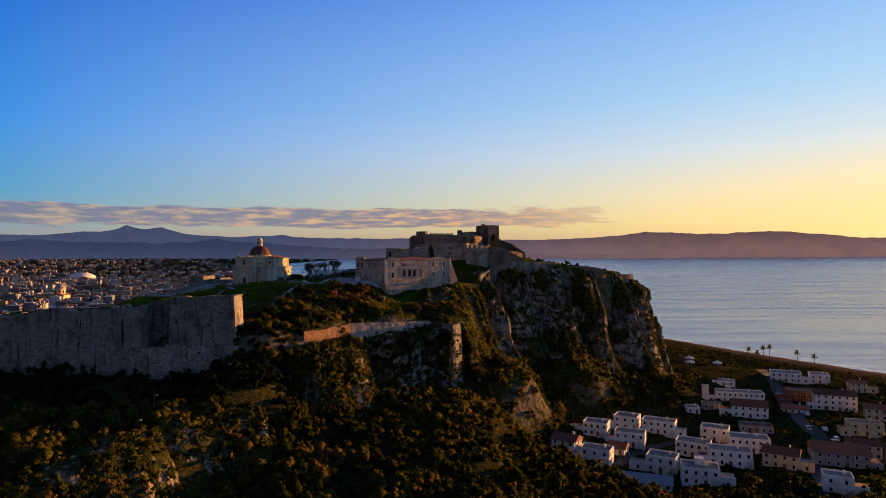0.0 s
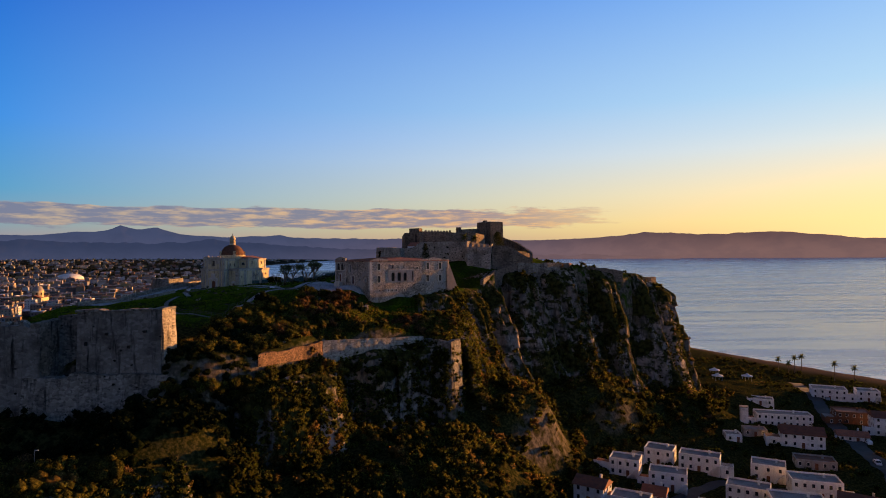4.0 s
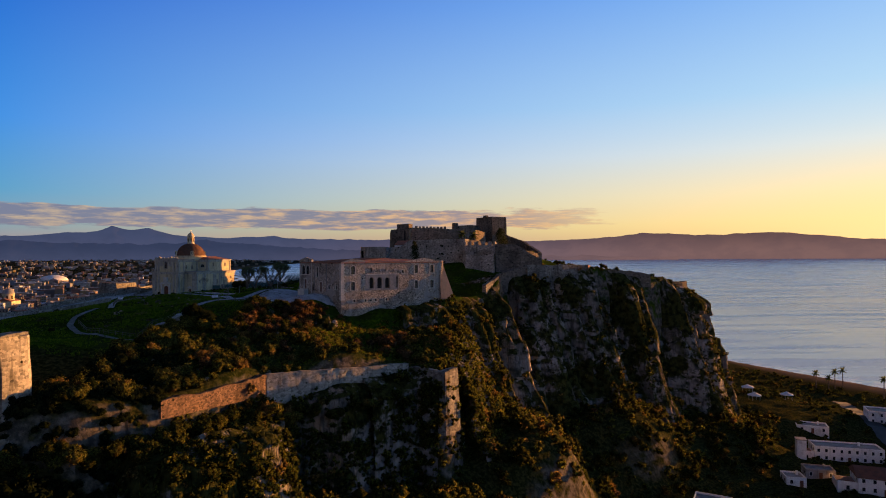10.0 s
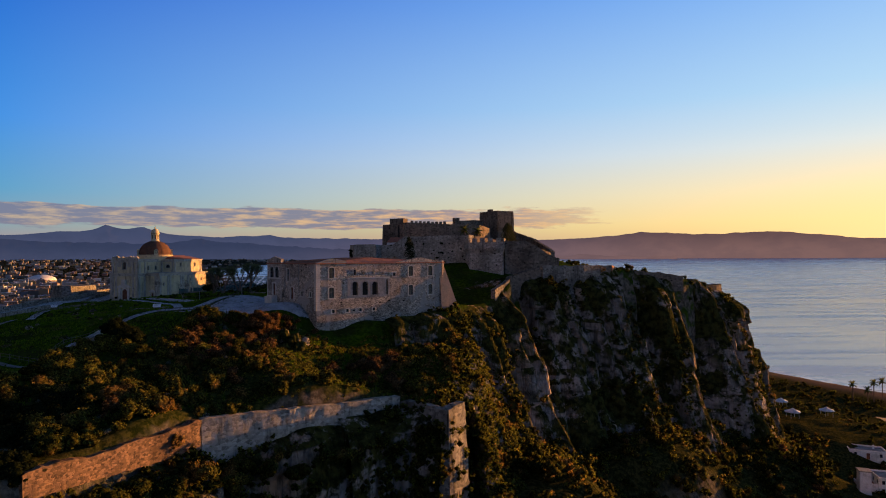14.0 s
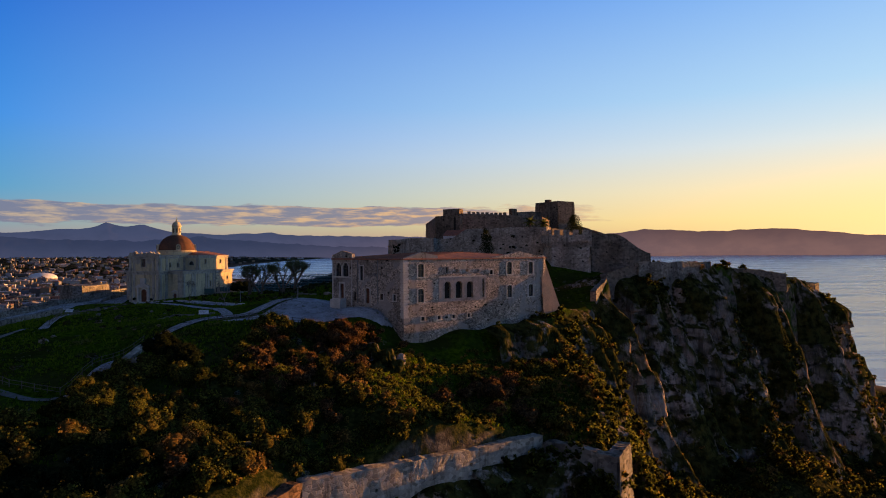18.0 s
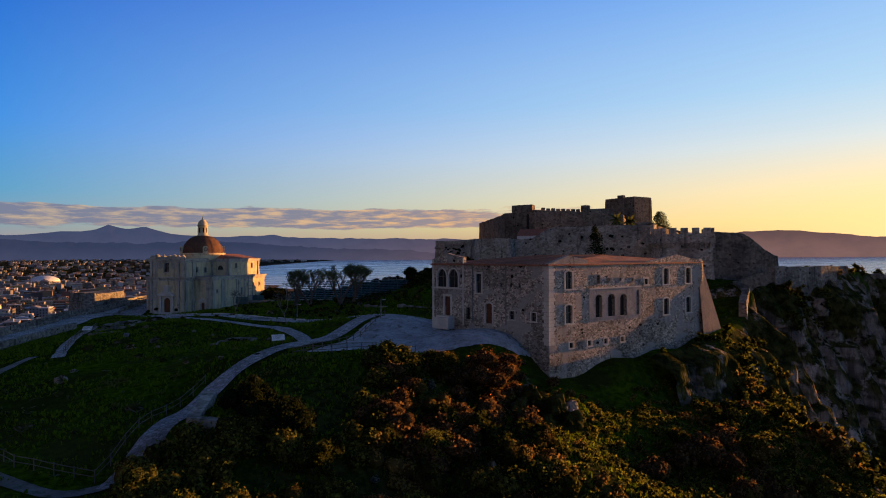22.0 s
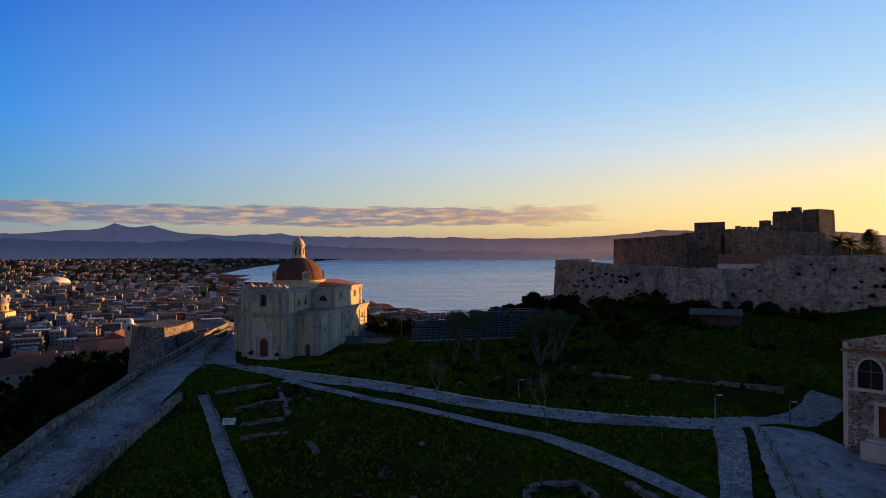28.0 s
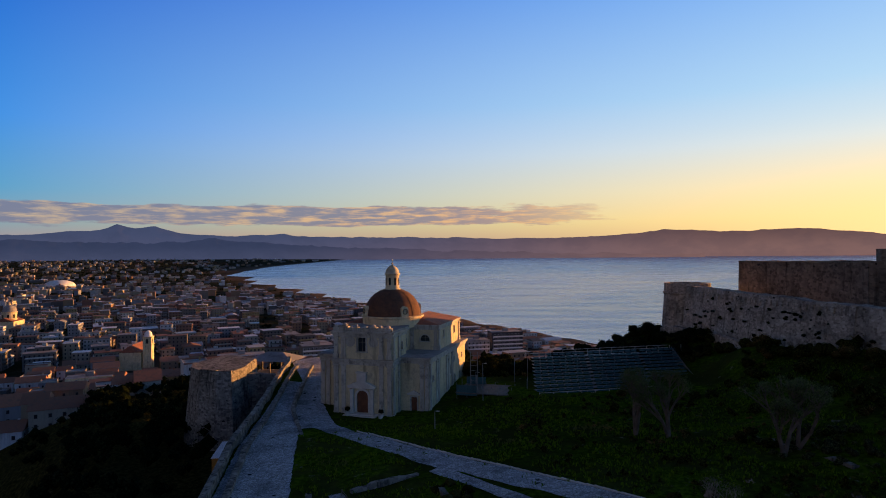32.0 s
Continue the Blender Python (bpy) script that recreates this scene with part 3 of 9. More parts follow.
# ---- the sea ----
def sea_material():
    m = bpy.data.materials.new("evening_sea")
    m.use_nodes = True
    n = Nodes(m.node_tree)
    pos = n.add("ShaderNodeNewGeometry").outputs["Position"]
    px, py, pz = n.add("ShaderNodeSeparateXYZ", [pos]).outputs
    long = n.add("ShaderNodeCombineXYZ", [n.math("MULTIPLY", px, 0.35), py, 0.0]).outputs[0]
    swell = n.noise(long, 0.035, 5.0, 0.6)
    chop = n.noise(long, 0.30, 4.0, 0.65)
    b = n.add("ShaderNodeBump", {"Strength": 0.055, "Distance": 1.0, "Height": n.math("ADD", n.math("MULTIPLY", swell, 2.2), n.math("MULTIPLY", chop, 0.5))}).outputs[0]
    foam_at = n.add("ShaderNodeAttribute", attribute_name="zone").outputs["Color"]
    foam = n.math("MULTIPLY", n.add("ShaderNodeSeparateColor", [foam_at]).outputs[0], n.mapr(n.noise(pos, 0.09, 5.0, 0.6), 0.40, 0.60))
    streaks = n.mapr(n.noise(n.add("ShaderNodeCombineXYZ", [n.math("MULTIPLY", px, 0.0035), n.math("MULTIPLY", py, 0.022), 0.0]).outputs[0], 1.0, 8.0, 0.7), 0.36, 0.64)
    # Sky sheen is mixed into the base colour: pale blue with brighter streaks.
    col = n.mix(streaks, (0.25, 0.34, 0.46, 1), (0.40, 0.49, 0.60, 1))
    col = n.mix(foam, col, (0.75, 0.74, 0.74, 1))
    p = n.add("ShaderNodeBsdfPrincipled", {"Base Color": col, "Roughness": n.mapr(streaks, 0.0, 1.0, 0.20, 0.30), "Normal": b, "IOR": 1.33})
    n.add("ShaderNodeOutputMaterial", [p.outputs[0]])
    return m


sxs, sys_ = steps(-1500, 4700, -100, 700, 9.0, 1.08), steps(-900, 4850, 350, 1200, 9.0, 1.08)
SX, SY = np.meshgrid(sxs, sys_)
me = sheet("water", SX, SY, far_rise(SX, SY))
fs = sea_side(SX, SY) + 5 * fbm(SX / 40, SY / 40, 2.0)
att = me.color_attributes.new("zone", "FLOAT_COLOR", "POINT")
att.data.foreach_set("color", np.stack([ease(-26, -4, fs), fs * 0, fs * 0, fs * 0 + 1], -1).reshape(-1).astype(np.float32))
tagged(put(me, "water", sea_material(), smooth=True), "calm evening sea with faint swell, pale blue sky sheen in its colour", "sea", kind="structure")


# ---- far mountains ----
# Distance haze is painted as glow: bluish tones, warmer toward +x, little true shading.
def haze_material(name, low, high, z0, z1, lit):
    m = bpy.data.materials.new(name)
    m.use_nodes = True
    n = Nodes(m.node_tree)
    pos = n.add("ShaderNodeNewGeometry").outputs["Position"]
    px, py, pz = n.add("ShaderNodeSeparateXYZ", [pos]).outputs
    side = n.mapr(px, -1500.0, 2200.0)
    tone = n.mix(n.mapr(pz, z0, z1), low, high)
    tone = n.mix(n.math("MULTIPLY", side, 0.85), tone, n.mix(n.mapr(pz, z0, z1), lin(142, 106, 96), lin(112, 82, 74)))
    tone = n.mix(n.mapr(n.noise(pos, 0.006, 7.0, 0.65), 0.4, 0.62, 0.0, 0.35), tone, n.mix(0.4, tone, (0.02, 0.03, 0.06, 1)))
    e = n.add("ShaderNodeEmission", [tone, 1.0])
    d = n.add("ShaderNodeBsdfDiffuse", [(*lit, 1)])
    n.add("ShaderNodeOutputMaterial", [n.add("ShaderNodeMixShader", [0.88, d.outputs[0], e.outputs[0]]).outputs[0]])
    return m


def ridge(name, label, radius, a0, a1, crest, mat, depth=260):
    """A range of hills on an arc round the bay; crest(azimuth) gives its height."""
    n, rows = 420, 14
    az = np.linspace(a0, a1, n)
    top = crest(az)
    X, Y, Z = [], [], []
    for j in range(rows):
        v = j / (rows - 1)
        r = radius + depth * v + 26 * fbm(az / 1.7, v * 6, 4.0) * (0 < j < rows - 1)
        X.append(r * np.sin(np.radians(az)))
        Y.append(150 + r * np.cos(np.radians(az)))
        Z.append(40 + (top - 40) * v ** 0.85 * (1 + 0.16 * (1 - v) * fbm(az / 1.1, v * 5, 8.0)))
    return tagged(put(sheet(name, np.array(X), np.array(Y), np.array(Z)), name, mat, smooth=True), label, "mountains", kind="structure")


def ragged(a, scale, seed):
    """Sharp crests and cut valleys along an azimuth."""
    h = 0.0
    for k in range(4):
        h = h + (0.5 - np.abs(vnoise(a / scale * 2.1 ** k + seed, seed, 0.7))) / 1.8 ** k
    return h


def crest_back(a):
    z = 214 + 14 * ragged(a, 5.5, 0.3) + 7 * ragged(a, 1.7, 1.3)
    z = z + 46 * np.exp(-(np.abs(a + 28.3) / 1.1) ** 1.2) + 44 * np.exp(-(np.abs(a + 25.6) / 1.5) ** 1.2) + 30 * np.exp(-((a + 29) / 6) ** 2) + 22 * np.exp(-(np.abs(a + 15.5) / 2.0) ** 1.3)
    z = z - 18 * ease(-10, 6, a)
    # the rise past azimuth 41 is unseen, added to screen the lowland from sun
    z = z + 40 * np.exp(-((a - 19.5) / 3.4) ** 2) + 30 * np.exp(-((a - 28) / 4.5) ** 2) + 10 * ragged(a, 2.4, 5.3) * ease(8, 16, a) - 40 * ease(30, 42, a) + 90 * ease(41, 49, a)
    return z


def crest_front(a):
    return 128 + 26 * ragged(a, 4.4, 2.3) + 16 * ragged(a, 1.3, 3.3) + 58 * np.exp(-(np.abs(a + 21) / 4.5) ** 1.3) + 46 * np.exp(-(np.abs(a + 35) / 5) ** 1.3) - 70 * ease(-16, 14, a)


ridge("mountain_range", "distant mountain range in painted violet-blue haze, with an unseen rise added against low sun", 4480, -62, 70, crest_back,
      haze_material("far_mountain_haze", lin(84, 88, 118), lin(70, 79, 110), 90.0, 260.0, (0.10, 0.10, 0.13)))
ridge("foothills", "wooded foothills under the mountains in painted dark blue haze", 4180, -62, 22, crest_front,
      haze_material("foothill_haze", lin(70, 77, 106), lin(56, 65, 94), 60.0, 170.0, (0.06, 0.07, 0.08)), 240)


# ---- cliffs ----
def along(points, step):
    out = []
    for (x0, y0), (x1, y1) in zip(points, points[1:]):
        k = max(1, round(math.hypot(x1 - x0, y1 - y0) / step))
        out += [(x0 + (x1 - x0) * i / k, y0 + (y1 - y0) * i / k) for i in range(k)]
    return np.array(out + [points[-1]])


def smoothed(p, times):
    for _ in range(times):
        p[1:-1] = 0.25 * p[:-2] + 0.5 * p[1:-1] + 0.25 * p[2:]
    return p


def columns(s, wide, seed):
    """Uneven cells along a line: a rounded pillar profile, 0 at the joints and 1 in the middle, and a number for each."""
    r = np.random.default_rng(int(seed * 10) + 5)
    ends = np.cumsum(r.uniform(0.45, 1.55, 400) * wide) - 60 - wide
    i = np.clip(np.searchsorted(ends, s), 1, len(ends) - 1)
    u = (s - ends[i - 1]) / (ends[i] - ends[i - 1])
    return np.sqrt(np.clip(1 - (2 * u - 1) ** 2, 0, 1)), i


def cliff(name, label, points, lean, rows, rough, seed, drop=2.5, step=0.6, lift=0.0, crest=None, base=None, gullies=(), bulk=1.0):
    """A rock face hung from an edge, in pillars with deep joints and ledges; points run with the open side to the right of the way."""
    p = smoothed(along(points, step), 5)
    t = np.gradient(p, axis=0)
    t /= np.linalg.norm(t, axis=1)[:, None]
    out = smoothed(np.stack([t[:, 1], -t[:, 0]], 1), 10)
    out /= np.linalg.norm(out, axis=1)[:, None]
    top = spot(TOP, p[:, 0], p[:, 1]) + lift if crest is None else (crest(p) if callable(crest) else crest) + 1.5 * fbm(p[:, 0] / 6, p[:, 1] / 6, seed)
    far = p + out * 15
    foot = land(far[:, 0], far[:, 1]) - drop if base is None else np.full(len(p), base)
    slope = lean(p) if callable(lean) else lean
    s = np.arange(len(p)) * step
    r = np.random.default_rng(int(seed) + 900)
    jut, ledge_at, jut2 = r.uniform(-1, 1, 500), r.uniform(0, 20, 500), r.uniform(-1, 1, (500, 40))
    X, Y, Z = [], [], []
    for j in range(rows + 1):
        v = j / rows
        z = top + (foot - top) * v
        o = -1.8 + 3.0 * min(1, v * 9) + (top - foot) * slope * (0.8 * v + 0.2 * v * v)
        wander = 2.6 * fbm(s / 16 + seed, z / 17, 0.3, 3)
        big, i = columns(s + wander, 17.0, seed + 1)
        mid, k = columns(s + 1.3 * wander + 0.8 * fbm(s / 4, z / 5, 3.3, 3), 6.4, seed + 2)
        small, q = columns(s + 1.5 * wander + 0.7 * fbm(s / 2, z / 2.4, 6.3, 2), 2.4, seed + 3)
        form = 7.0 * (big - 0.75) + 2.6 * jut[i % 500] + 2.6 * (mid - 0.7) + 0.9 * jut[(k * 7) % 500] + 0.5 * (small - 0.7)
        form = form + 1.2 * jut2[k % 500, ((z + ledge_at[k % 500]) / 9.0).astype(int) % 40] 
        for gx, gy, deep, wide in gullies:
            g0 = s[int(np.argmin(np.hypot(p[:, 0] - gx, p[:, 1] - gy)))] + 2.5 * float(vnoise(v * 3, gx, 1.0))
            form = form - deep * (1 - 0.25 * v) * np.exp(-((s - g0) / wide) ** 2)
        o = o + rough * min(1, v * 7 + 0.08) * (bulk * form + 1.1 * fbm(s / 5 + seed, z / 6.0, 2.7, 4) + 0.12 * vnoise(s / 1.2, z / 1.3, 5.0))
        X.append(p[:, 0] + out[:, 0] * o)
        Y.append(p[:, 1] + out[:, 1] * o)
        Z.append(z + 0.4 * rough * fbm(s / 3, z / 3, 9.0) * (v > 0))
    me = sheet(name, np.array(X), np.array(Y), np.array(Z))
    me.flip_normals()
    return tagged(put(me, name, MAT["rock"]), label, "cliff", kind="structure")


# ---- paths ----
def ribbon(name, label, points, width, mat, category="path", lift=0.10):
    p = smoothed(along(points, 1.2), 2)
    t = np.gradient(p, axis=0)
    t /= np.linalg.norm(t, axis=1)[:, None]
    side = np.stack([t[:, 1], -t[:, 0]], 1)
    vs, fs = [], []
    k = 5
    for i, (q, n_) in enumerate(zip(p, side)):
        half = width / 2 * (1 + 0.10 * math.sin(i * 0.9) * math.sin(i * 0.37 + 1))
        for j in range(k):
            a = half * (2 * j / (k - 1) - 1)
            x, y = q[0] + n_[0] * a, q[1] + n_[1] * a
            vs.append((x, y, ground_z(x, y) + lift))
    for i in range(len(p) - 1):
        for j in range(k - 1):
            a = i * k + j
            fs.append((a, a + k, a + k + 1, a + 1))
    ob = part(name, Form().add(vs, fs), mat, None)
    ob.data.flip_normals()
    return tagged(ob, label, category, kind="structure")


def carpet(name, label, ring, mat, category, lift=0.10, step=0.6):
    """A patch of ground cover within a plan ring."""
    xs_, ys_ = [q[0] for q in ring], [q[1] for q in ring]
    X, Y = np.meshgrid(np.arange(min(xs_), max(xs_) + step, step), np.arange(min(ys_), max(ys_) + step, step))
    ins = np.zeros(X.shape, bool)
    for (x0, y0), (x1, y1) in zip(ring, ring[1:] + ring[:1]):
        if y0 != y1:
            ins ^= ((y0 > Y) != (y1 > Y)) & (X < (x1 - x0) * (Y - y0) / (y1 - y0) + x0)
    num, vs, fs = {}, [], []
    def vert(j, i):
        if (j, i) not in num:
            x, y = X[j, i], Y[j, i]
            if not ins[j, i]:
                near = []
                for (a0, b0), (a1, b1) in zip(ring, ring[1:] + ring[:1]):
                    q = min(max(((x - a0) * (a1 - a0) + (y - b0) * (b1 - b0)) / ((a1 - a0) ** 2 + (b1 - b0) ** 2), 0), 1)
                    near.append((math.hypot(x - a0 - q * (a1 - a0), y - b0 - q * (b1 - b0)), a0 + q * (a1 - a0), b0 + q * (b1 - b0)))
                x, y = min(near)[1:]
            x, y = x + rnd.uniform(-0.12, 0.12), y + rnd.uniform(-0.12, 0.12)
            num[j, i] = len(vs)
            vs.append((x, y, ground_z(x, y) + lift))
        return num[j, i]
    for j in range(X.shape[0] - 1):
        for i in range(X.shape[1] - 1):
            if ins[j:j + 2, i:i + 2].any():
                fs.append((vert(j, i), vert(j, i + 1), vert(j + 1, i + 1), vert(j + 1, i)))
    return tagged(part(name, Form().add(vs, fs), mat, None), label, category, kind="structure")


cliff("cliff", "tall limestone cliff in dark pillars with mossy ledges", [(4, 226), (6, 233), (4, 248), (6, 261), (14, 272), (23, 284), (24, 294), (34, 297), (46, 303), (58, 310), (70, 316), (84, 320), (96, 331), (104, 337.5), (107.5, 343), (107, 356), (101, 372), (86, 392)],
      lambda q: 0.44 - 0.18 * ease(92, 106, q[:, 0]) - 0.14 * ease(262, 240, q[:, 1]), 100, 1.0, 0.0, gullies=[(23.5, 290, 26, 5.5), (6, 258, 5, 2.5), (64, 313, 7, 3.0), (88, 324, 11, 6.0)])
cliff("cliff", "ivy-hung rock face under the old wall", [(-46, 181), (-41, 185), (-31, 204.5), (-16, 214), (-5, 222), (3, 219)], 0.16, 44, 0.55, 30.0, lift=-4.5)
cliff("crag", "rocky spur under the corner of the terrace wall", [(-52, 180), (-47, 178.5), (-41, 179), (-36, 181), (-31.5, 185), (-29, 191), (-28, 198), (-29.5, 205)], 0.22, 44, 0.6, 20.0, crest=lambda q: 50.0 - 3.0 * ease(-40, -52, q[:, 0]), base=30.0, step=0.45, bulk=0.8)
cliff("crag", "pale rock pillar under the broken end of the wall", [(-13, 214.5), (-7, 219), (-1.5, 219), (3, 220), (4.6, 223.5), (5, 229), (3, 236)], 0.06, 44, 0.45, 25.0, crest=lambda q: 52.6 - 0 * q[:, 0], base=27.0, step=0.45, bulk=0.6)
cliff("crag", "golden craggy outcrop on the scrubby hillside", [(-84, 90), (-78, 101), (-72, 111), (-66, 121), (-61, 130), (-56, 138), (-50, 145), (-44, 150)], 0.62, 44, 0.75, 50.0, crest=lambda q: 37.5 + 3.5 * ease(95, 125, q[:, 1]), base=21.0, step=0.45, bulk=0.7)
cliff("scarp", "crumbling pinkish scarp under the convent", [(-8.5, 250.0), (-5, 252.5), (-1.5, 255), (2.5, 259), (6, 264), (8.5, 268)], 0.3, 40, 1.1, 70.0, crest=lambda q: 63.9 + 2.4 * (q[:, 1] - 249) / 18, base=51.0, step=0.3, bulk=0.3)

ribbon("path", "cobbled path crossing the castle green", [(-126, 349), (-119, 338), (-114, 332), (-99, 314), (-80, 294.5), (-72, 287), (-59, 278.5), (-50, 268.4), (-46, 266), (-38, 272), (-30, 279), (-24, 285)], 4.0, MAT["cobble"])
ribbon("path", "narrow cobbled path across the grass", [(-99, 310.5), (-83, 288.5), (-72, 279), (-63.0, 271.0), (-58.5, 262), (-55.5, 256), (-53, 249)], 1.8, MAT["cobble"], lift=0.12)
ribbon("path", "cobbled path beside the post and rail fence", [(-46.5, 265), (-48.4, 260), (-51.5, 253), (-55.0, 245), (-58.8, 236), (-60.6, 229), (-60.6, 223), (-61, 218)], 2.4, MAT["cobble"], lift=0.14)
ribbon("path", "narrow worn path curving down the grass", [(-61, 219), (-64, 216.8), (-70, 219), (-78, 224), (-85, 232), (-89, 241), (-90.5, 250), (-92, 257)], 1.3, MAT["worn_earth"], lift=0.10)
ribbon("path", "straight cobbled path in the grass", [(-111, 306), (-104.5, 292), (-97.5, 276), (-91, 262), (-87.5, 255)], 1.6, MAT["cobble"])
carpet("road", "broad cobbled ramp along the parapet", [(-132.5, 368), (-128, 366), (-122, 336), (-119.5, 322), (-116, 303), (-110.8, 285), (-108, 262), (-106, 235), (-116, 236), (-123.8, 292), (-128.8, 328)], MAT["cobble"], "road")
carpet("road", "cobbled road between church and parapet", [(-138, 396), (-131, 400), (-122, 372), (-121, 352), (-116, 337), (-122, 334), (-128, 366)], MAT["cobble"], "road", 0.08)
carpet("gravel_court", "pale gravel forecourt beside the stone convent", [(-44.3, 265), (-47, 258), (-50, 248), (-51.6, 241.4), (-48, 240.4), (-42, 244.4), (-36, 245.8), (-27, 247.6), (-25, 249), (-37, 262), (-38, 266)], MAT["gravel"], "gravel", 0.13)


# ---- building kit ----
def frame_of(p0, p1):
    """Local axes of a wall walked with its outside on the right: x along, -y outward, z up."""
    return Matrix.Translation((p0[0], p0[1], 0)) @ Matrix.Rotation(math.atan2(p1[1] - p0[1], p1[0] - p0[0]), 4, "Z")


def arc_points(u0, u1, z1, kind, n=10):
    """Head of an opening from its left to its right springing."""
    r, c = (u1 - u0) / 2, (u0 + u1) / 2
    if kind == "round":
        return [(c - r * math.cos(math.pi * i / n), z1 - r + r * math.sin(math.pi * i / n)) for i in range(n + 1)]
    if kind == "flat_arch":
        rise = 0.3 * r
        return [(u0 + (u1 - u0) * i / n, z1 - rise + rise * math.sin(math.pi * i / n)) for i in range(n + 1)]
    if kind == "pointed":
        h, pts = 1.25 * r, []
        for i in range(n // 2 + 1):
            a = i / (n // 2)
            pts.append((u0 + r * a ** 1.5, z1 - h + h * math.sin(a * math.pi / 2) ** 0.9))
        return pts + [(u0 + u1 - x, z) for x, z in reversed(pts[:-1])]
    return [(u0, z1), (u1, z1)]


def wall_form(p0, p1, z0, z1, holes=(), thick=0.6, top=None):
    """A wall with real openings. holes: (u0, u1, z0, z1, kind). top: optional list of (u, z) for a shaped upper edge."""
    L = math.hypot(p1[0] - p0[0], p1[1] - p0[1])
    m = frame_of(p0, p1)
    us = sorted({0.0, L, *[h[0] for h in holes], *[h[1] for h in holes], *([q[0] for q in top] if top else [])})
    zs = sorted({z0, z1, *[h[2] for h in holes], *[h[3] for h in holes]})
    F = Form()

    def roof(u):
        if not top:
            return z1
        for (a, b), (c, d) in zip(top, top[1:]):
            if a <= u <= c:
                return b + (d - b) * (u - a) / max(c - a, 1e-6)
        return z1

    def quad(a, b, c, d):
        F.add([m @ Vector(q) for q in (a, b, c, d)], [(0, 1, 2, 3)])

    for i in range(len(us) - 1):
        for j in range(len(zs) - 1):
            a, b, c, d = us[i], us[i + 1], zs[j], zs[j + 1]
            um, zm = (a + b) / 2, (c + d) / 2
            if any(h[0] < um < h[1] and h[2] < zm < h[3] for h in holes):
                continue
            dl, dr = (roof(a), roof(b)) if j == len(zs) - 2 else (d, d)
            quad((a, 0, c), (b, 0, c), (b, 0, dr), (a, 0, dl))
            quad((b, thick, c), (a, thick, c), (a, thick, dl), (b, thick, dr))
    for a, b in zip(us, us[1:]):
        quad((a, 0, roof(a)), (b, 0, roof(b)), (b, thick, roof(b)), (a, thick, roof(a)))
    quad((0, thick, z0), (0, 0, z0), (0, 0, roof(0)), (0, thick, roof(0)))
    quad((L, 0, z0), (L, thick, z0), (L, thick, roof(L)), (L, 0, roof(L)))
    for u0, u1, a, b, kind in holes:
        head = arc_points(u0, u1, b, kind)
        spring = head[0][1]
        quad((u0, 0, a), (u0, thick, a), (u0, thick, spring), (u0, 0, spring))
        quad((u1, thick, a), (u1, 0, a), (u1, 0, spring), (u1, thick, spring))
        quad((u0, thick, a), (u0, 0, a), (u1, 0, a), (u1, thick, a))
        for (x0, y0), (x1, y1) in zip(head, head[1:]):
            quad((x0, 0, y0), (x0, thick, y0), (x1, thick, y1), (x1, 0, y1))
            if len(head) > 2:
                quad((x0, 0, y0), (x1, 0, y1), (x1, 0, b), (x0, 0, b))
    return F


def surround(m, hole, w, proud, sill=True):
    """A stone border round an opening."""
    u0, u1, z0, z1, kind = hole
    F = Form()
    head = arc_points(u0, u1, z1, kind)
    spring = head[0][1]
    F.box(m, u0 - w, u0 + 0.02, -proud, 0.12, z0, spring)
    F.box(m, u1 - 0.02, u1 + w, -proud, 0.12, z0, spring)
    if sill:
        F.box(m, u0 - w - 0.08, u1 + w + 0.08, -proud - 0.08, 0.12, z0 - 0.16, z0 + 0.02)
    if len(head) == 2:
        F.box(m, u0 - w, u1 + w, -proud, 0.12, z1 - 0.02, z1 + w)
        return F
    c = ((u0 + u1) / 2, spring - 0.2)
    outer = []
    for x, z in head:
        d = math.hypot(x - c[0], z - c[1])
        outer.append((x + (x - c[0]) / d * w, z + (z - c[1]) / d * w))
    outer[0], outer[-1] = (u0 - w, spring), (u1 + w, spring)
    for i in range(len(head) - 1):
        q = [head[i], head[i + 1], outer[i + 1], outer[i]]
        F.add([m @ Vector((x, y, z)) for y in (-proud, 0.05) for x, z in q], [(0, 1, 2, 3), (3, 2, 6, 7), (1, 0, 4, 5)])
    return F


def infill(m, hole, back, thick=0.06):
    u0, u1, z0, z1, kind = hole
    pts = [(u0, z0), (u1, z0)] + list(reversed(arc_points(u0, u1, z1, kind)))
    n = len(pts)
    F = Form()
    return F.add([m @ Vector((x, y, z)) for y in (back, back + thick) for x, z in pts], [tuple(range(n)), tuple(reversed(range(n, 2 * n)))])


def window(parent, p0, p1, hole, glass, stone, w=0.22, proud=0.06, back=0.3, name="window", bars=True):
    m = frame_of(p0, p1)
    fr = part(name, surround(m, hole, w, proud), stone, parent)
    part("pane", infill(m, hole, back), glass, fr)
    if bars and hole[1] - hole[0] > 0.8:
        u0, u1, z0, z1, kind = hole
        F = Form().box(m, (u0 + u1) / 2 - 0.04, (u0 + u1) / 2 + 0.04, back - 0.06, back, z0, z1 - 0.1)
        F.box(m, u0, u1, back - 0.06, back, z0 + 0.55 * (z1 - z0), z0 + 0.55 * (z1 - z0) + 0.07)
        part("glazing_bar", F, MAT["timber"], fr)
    return fr


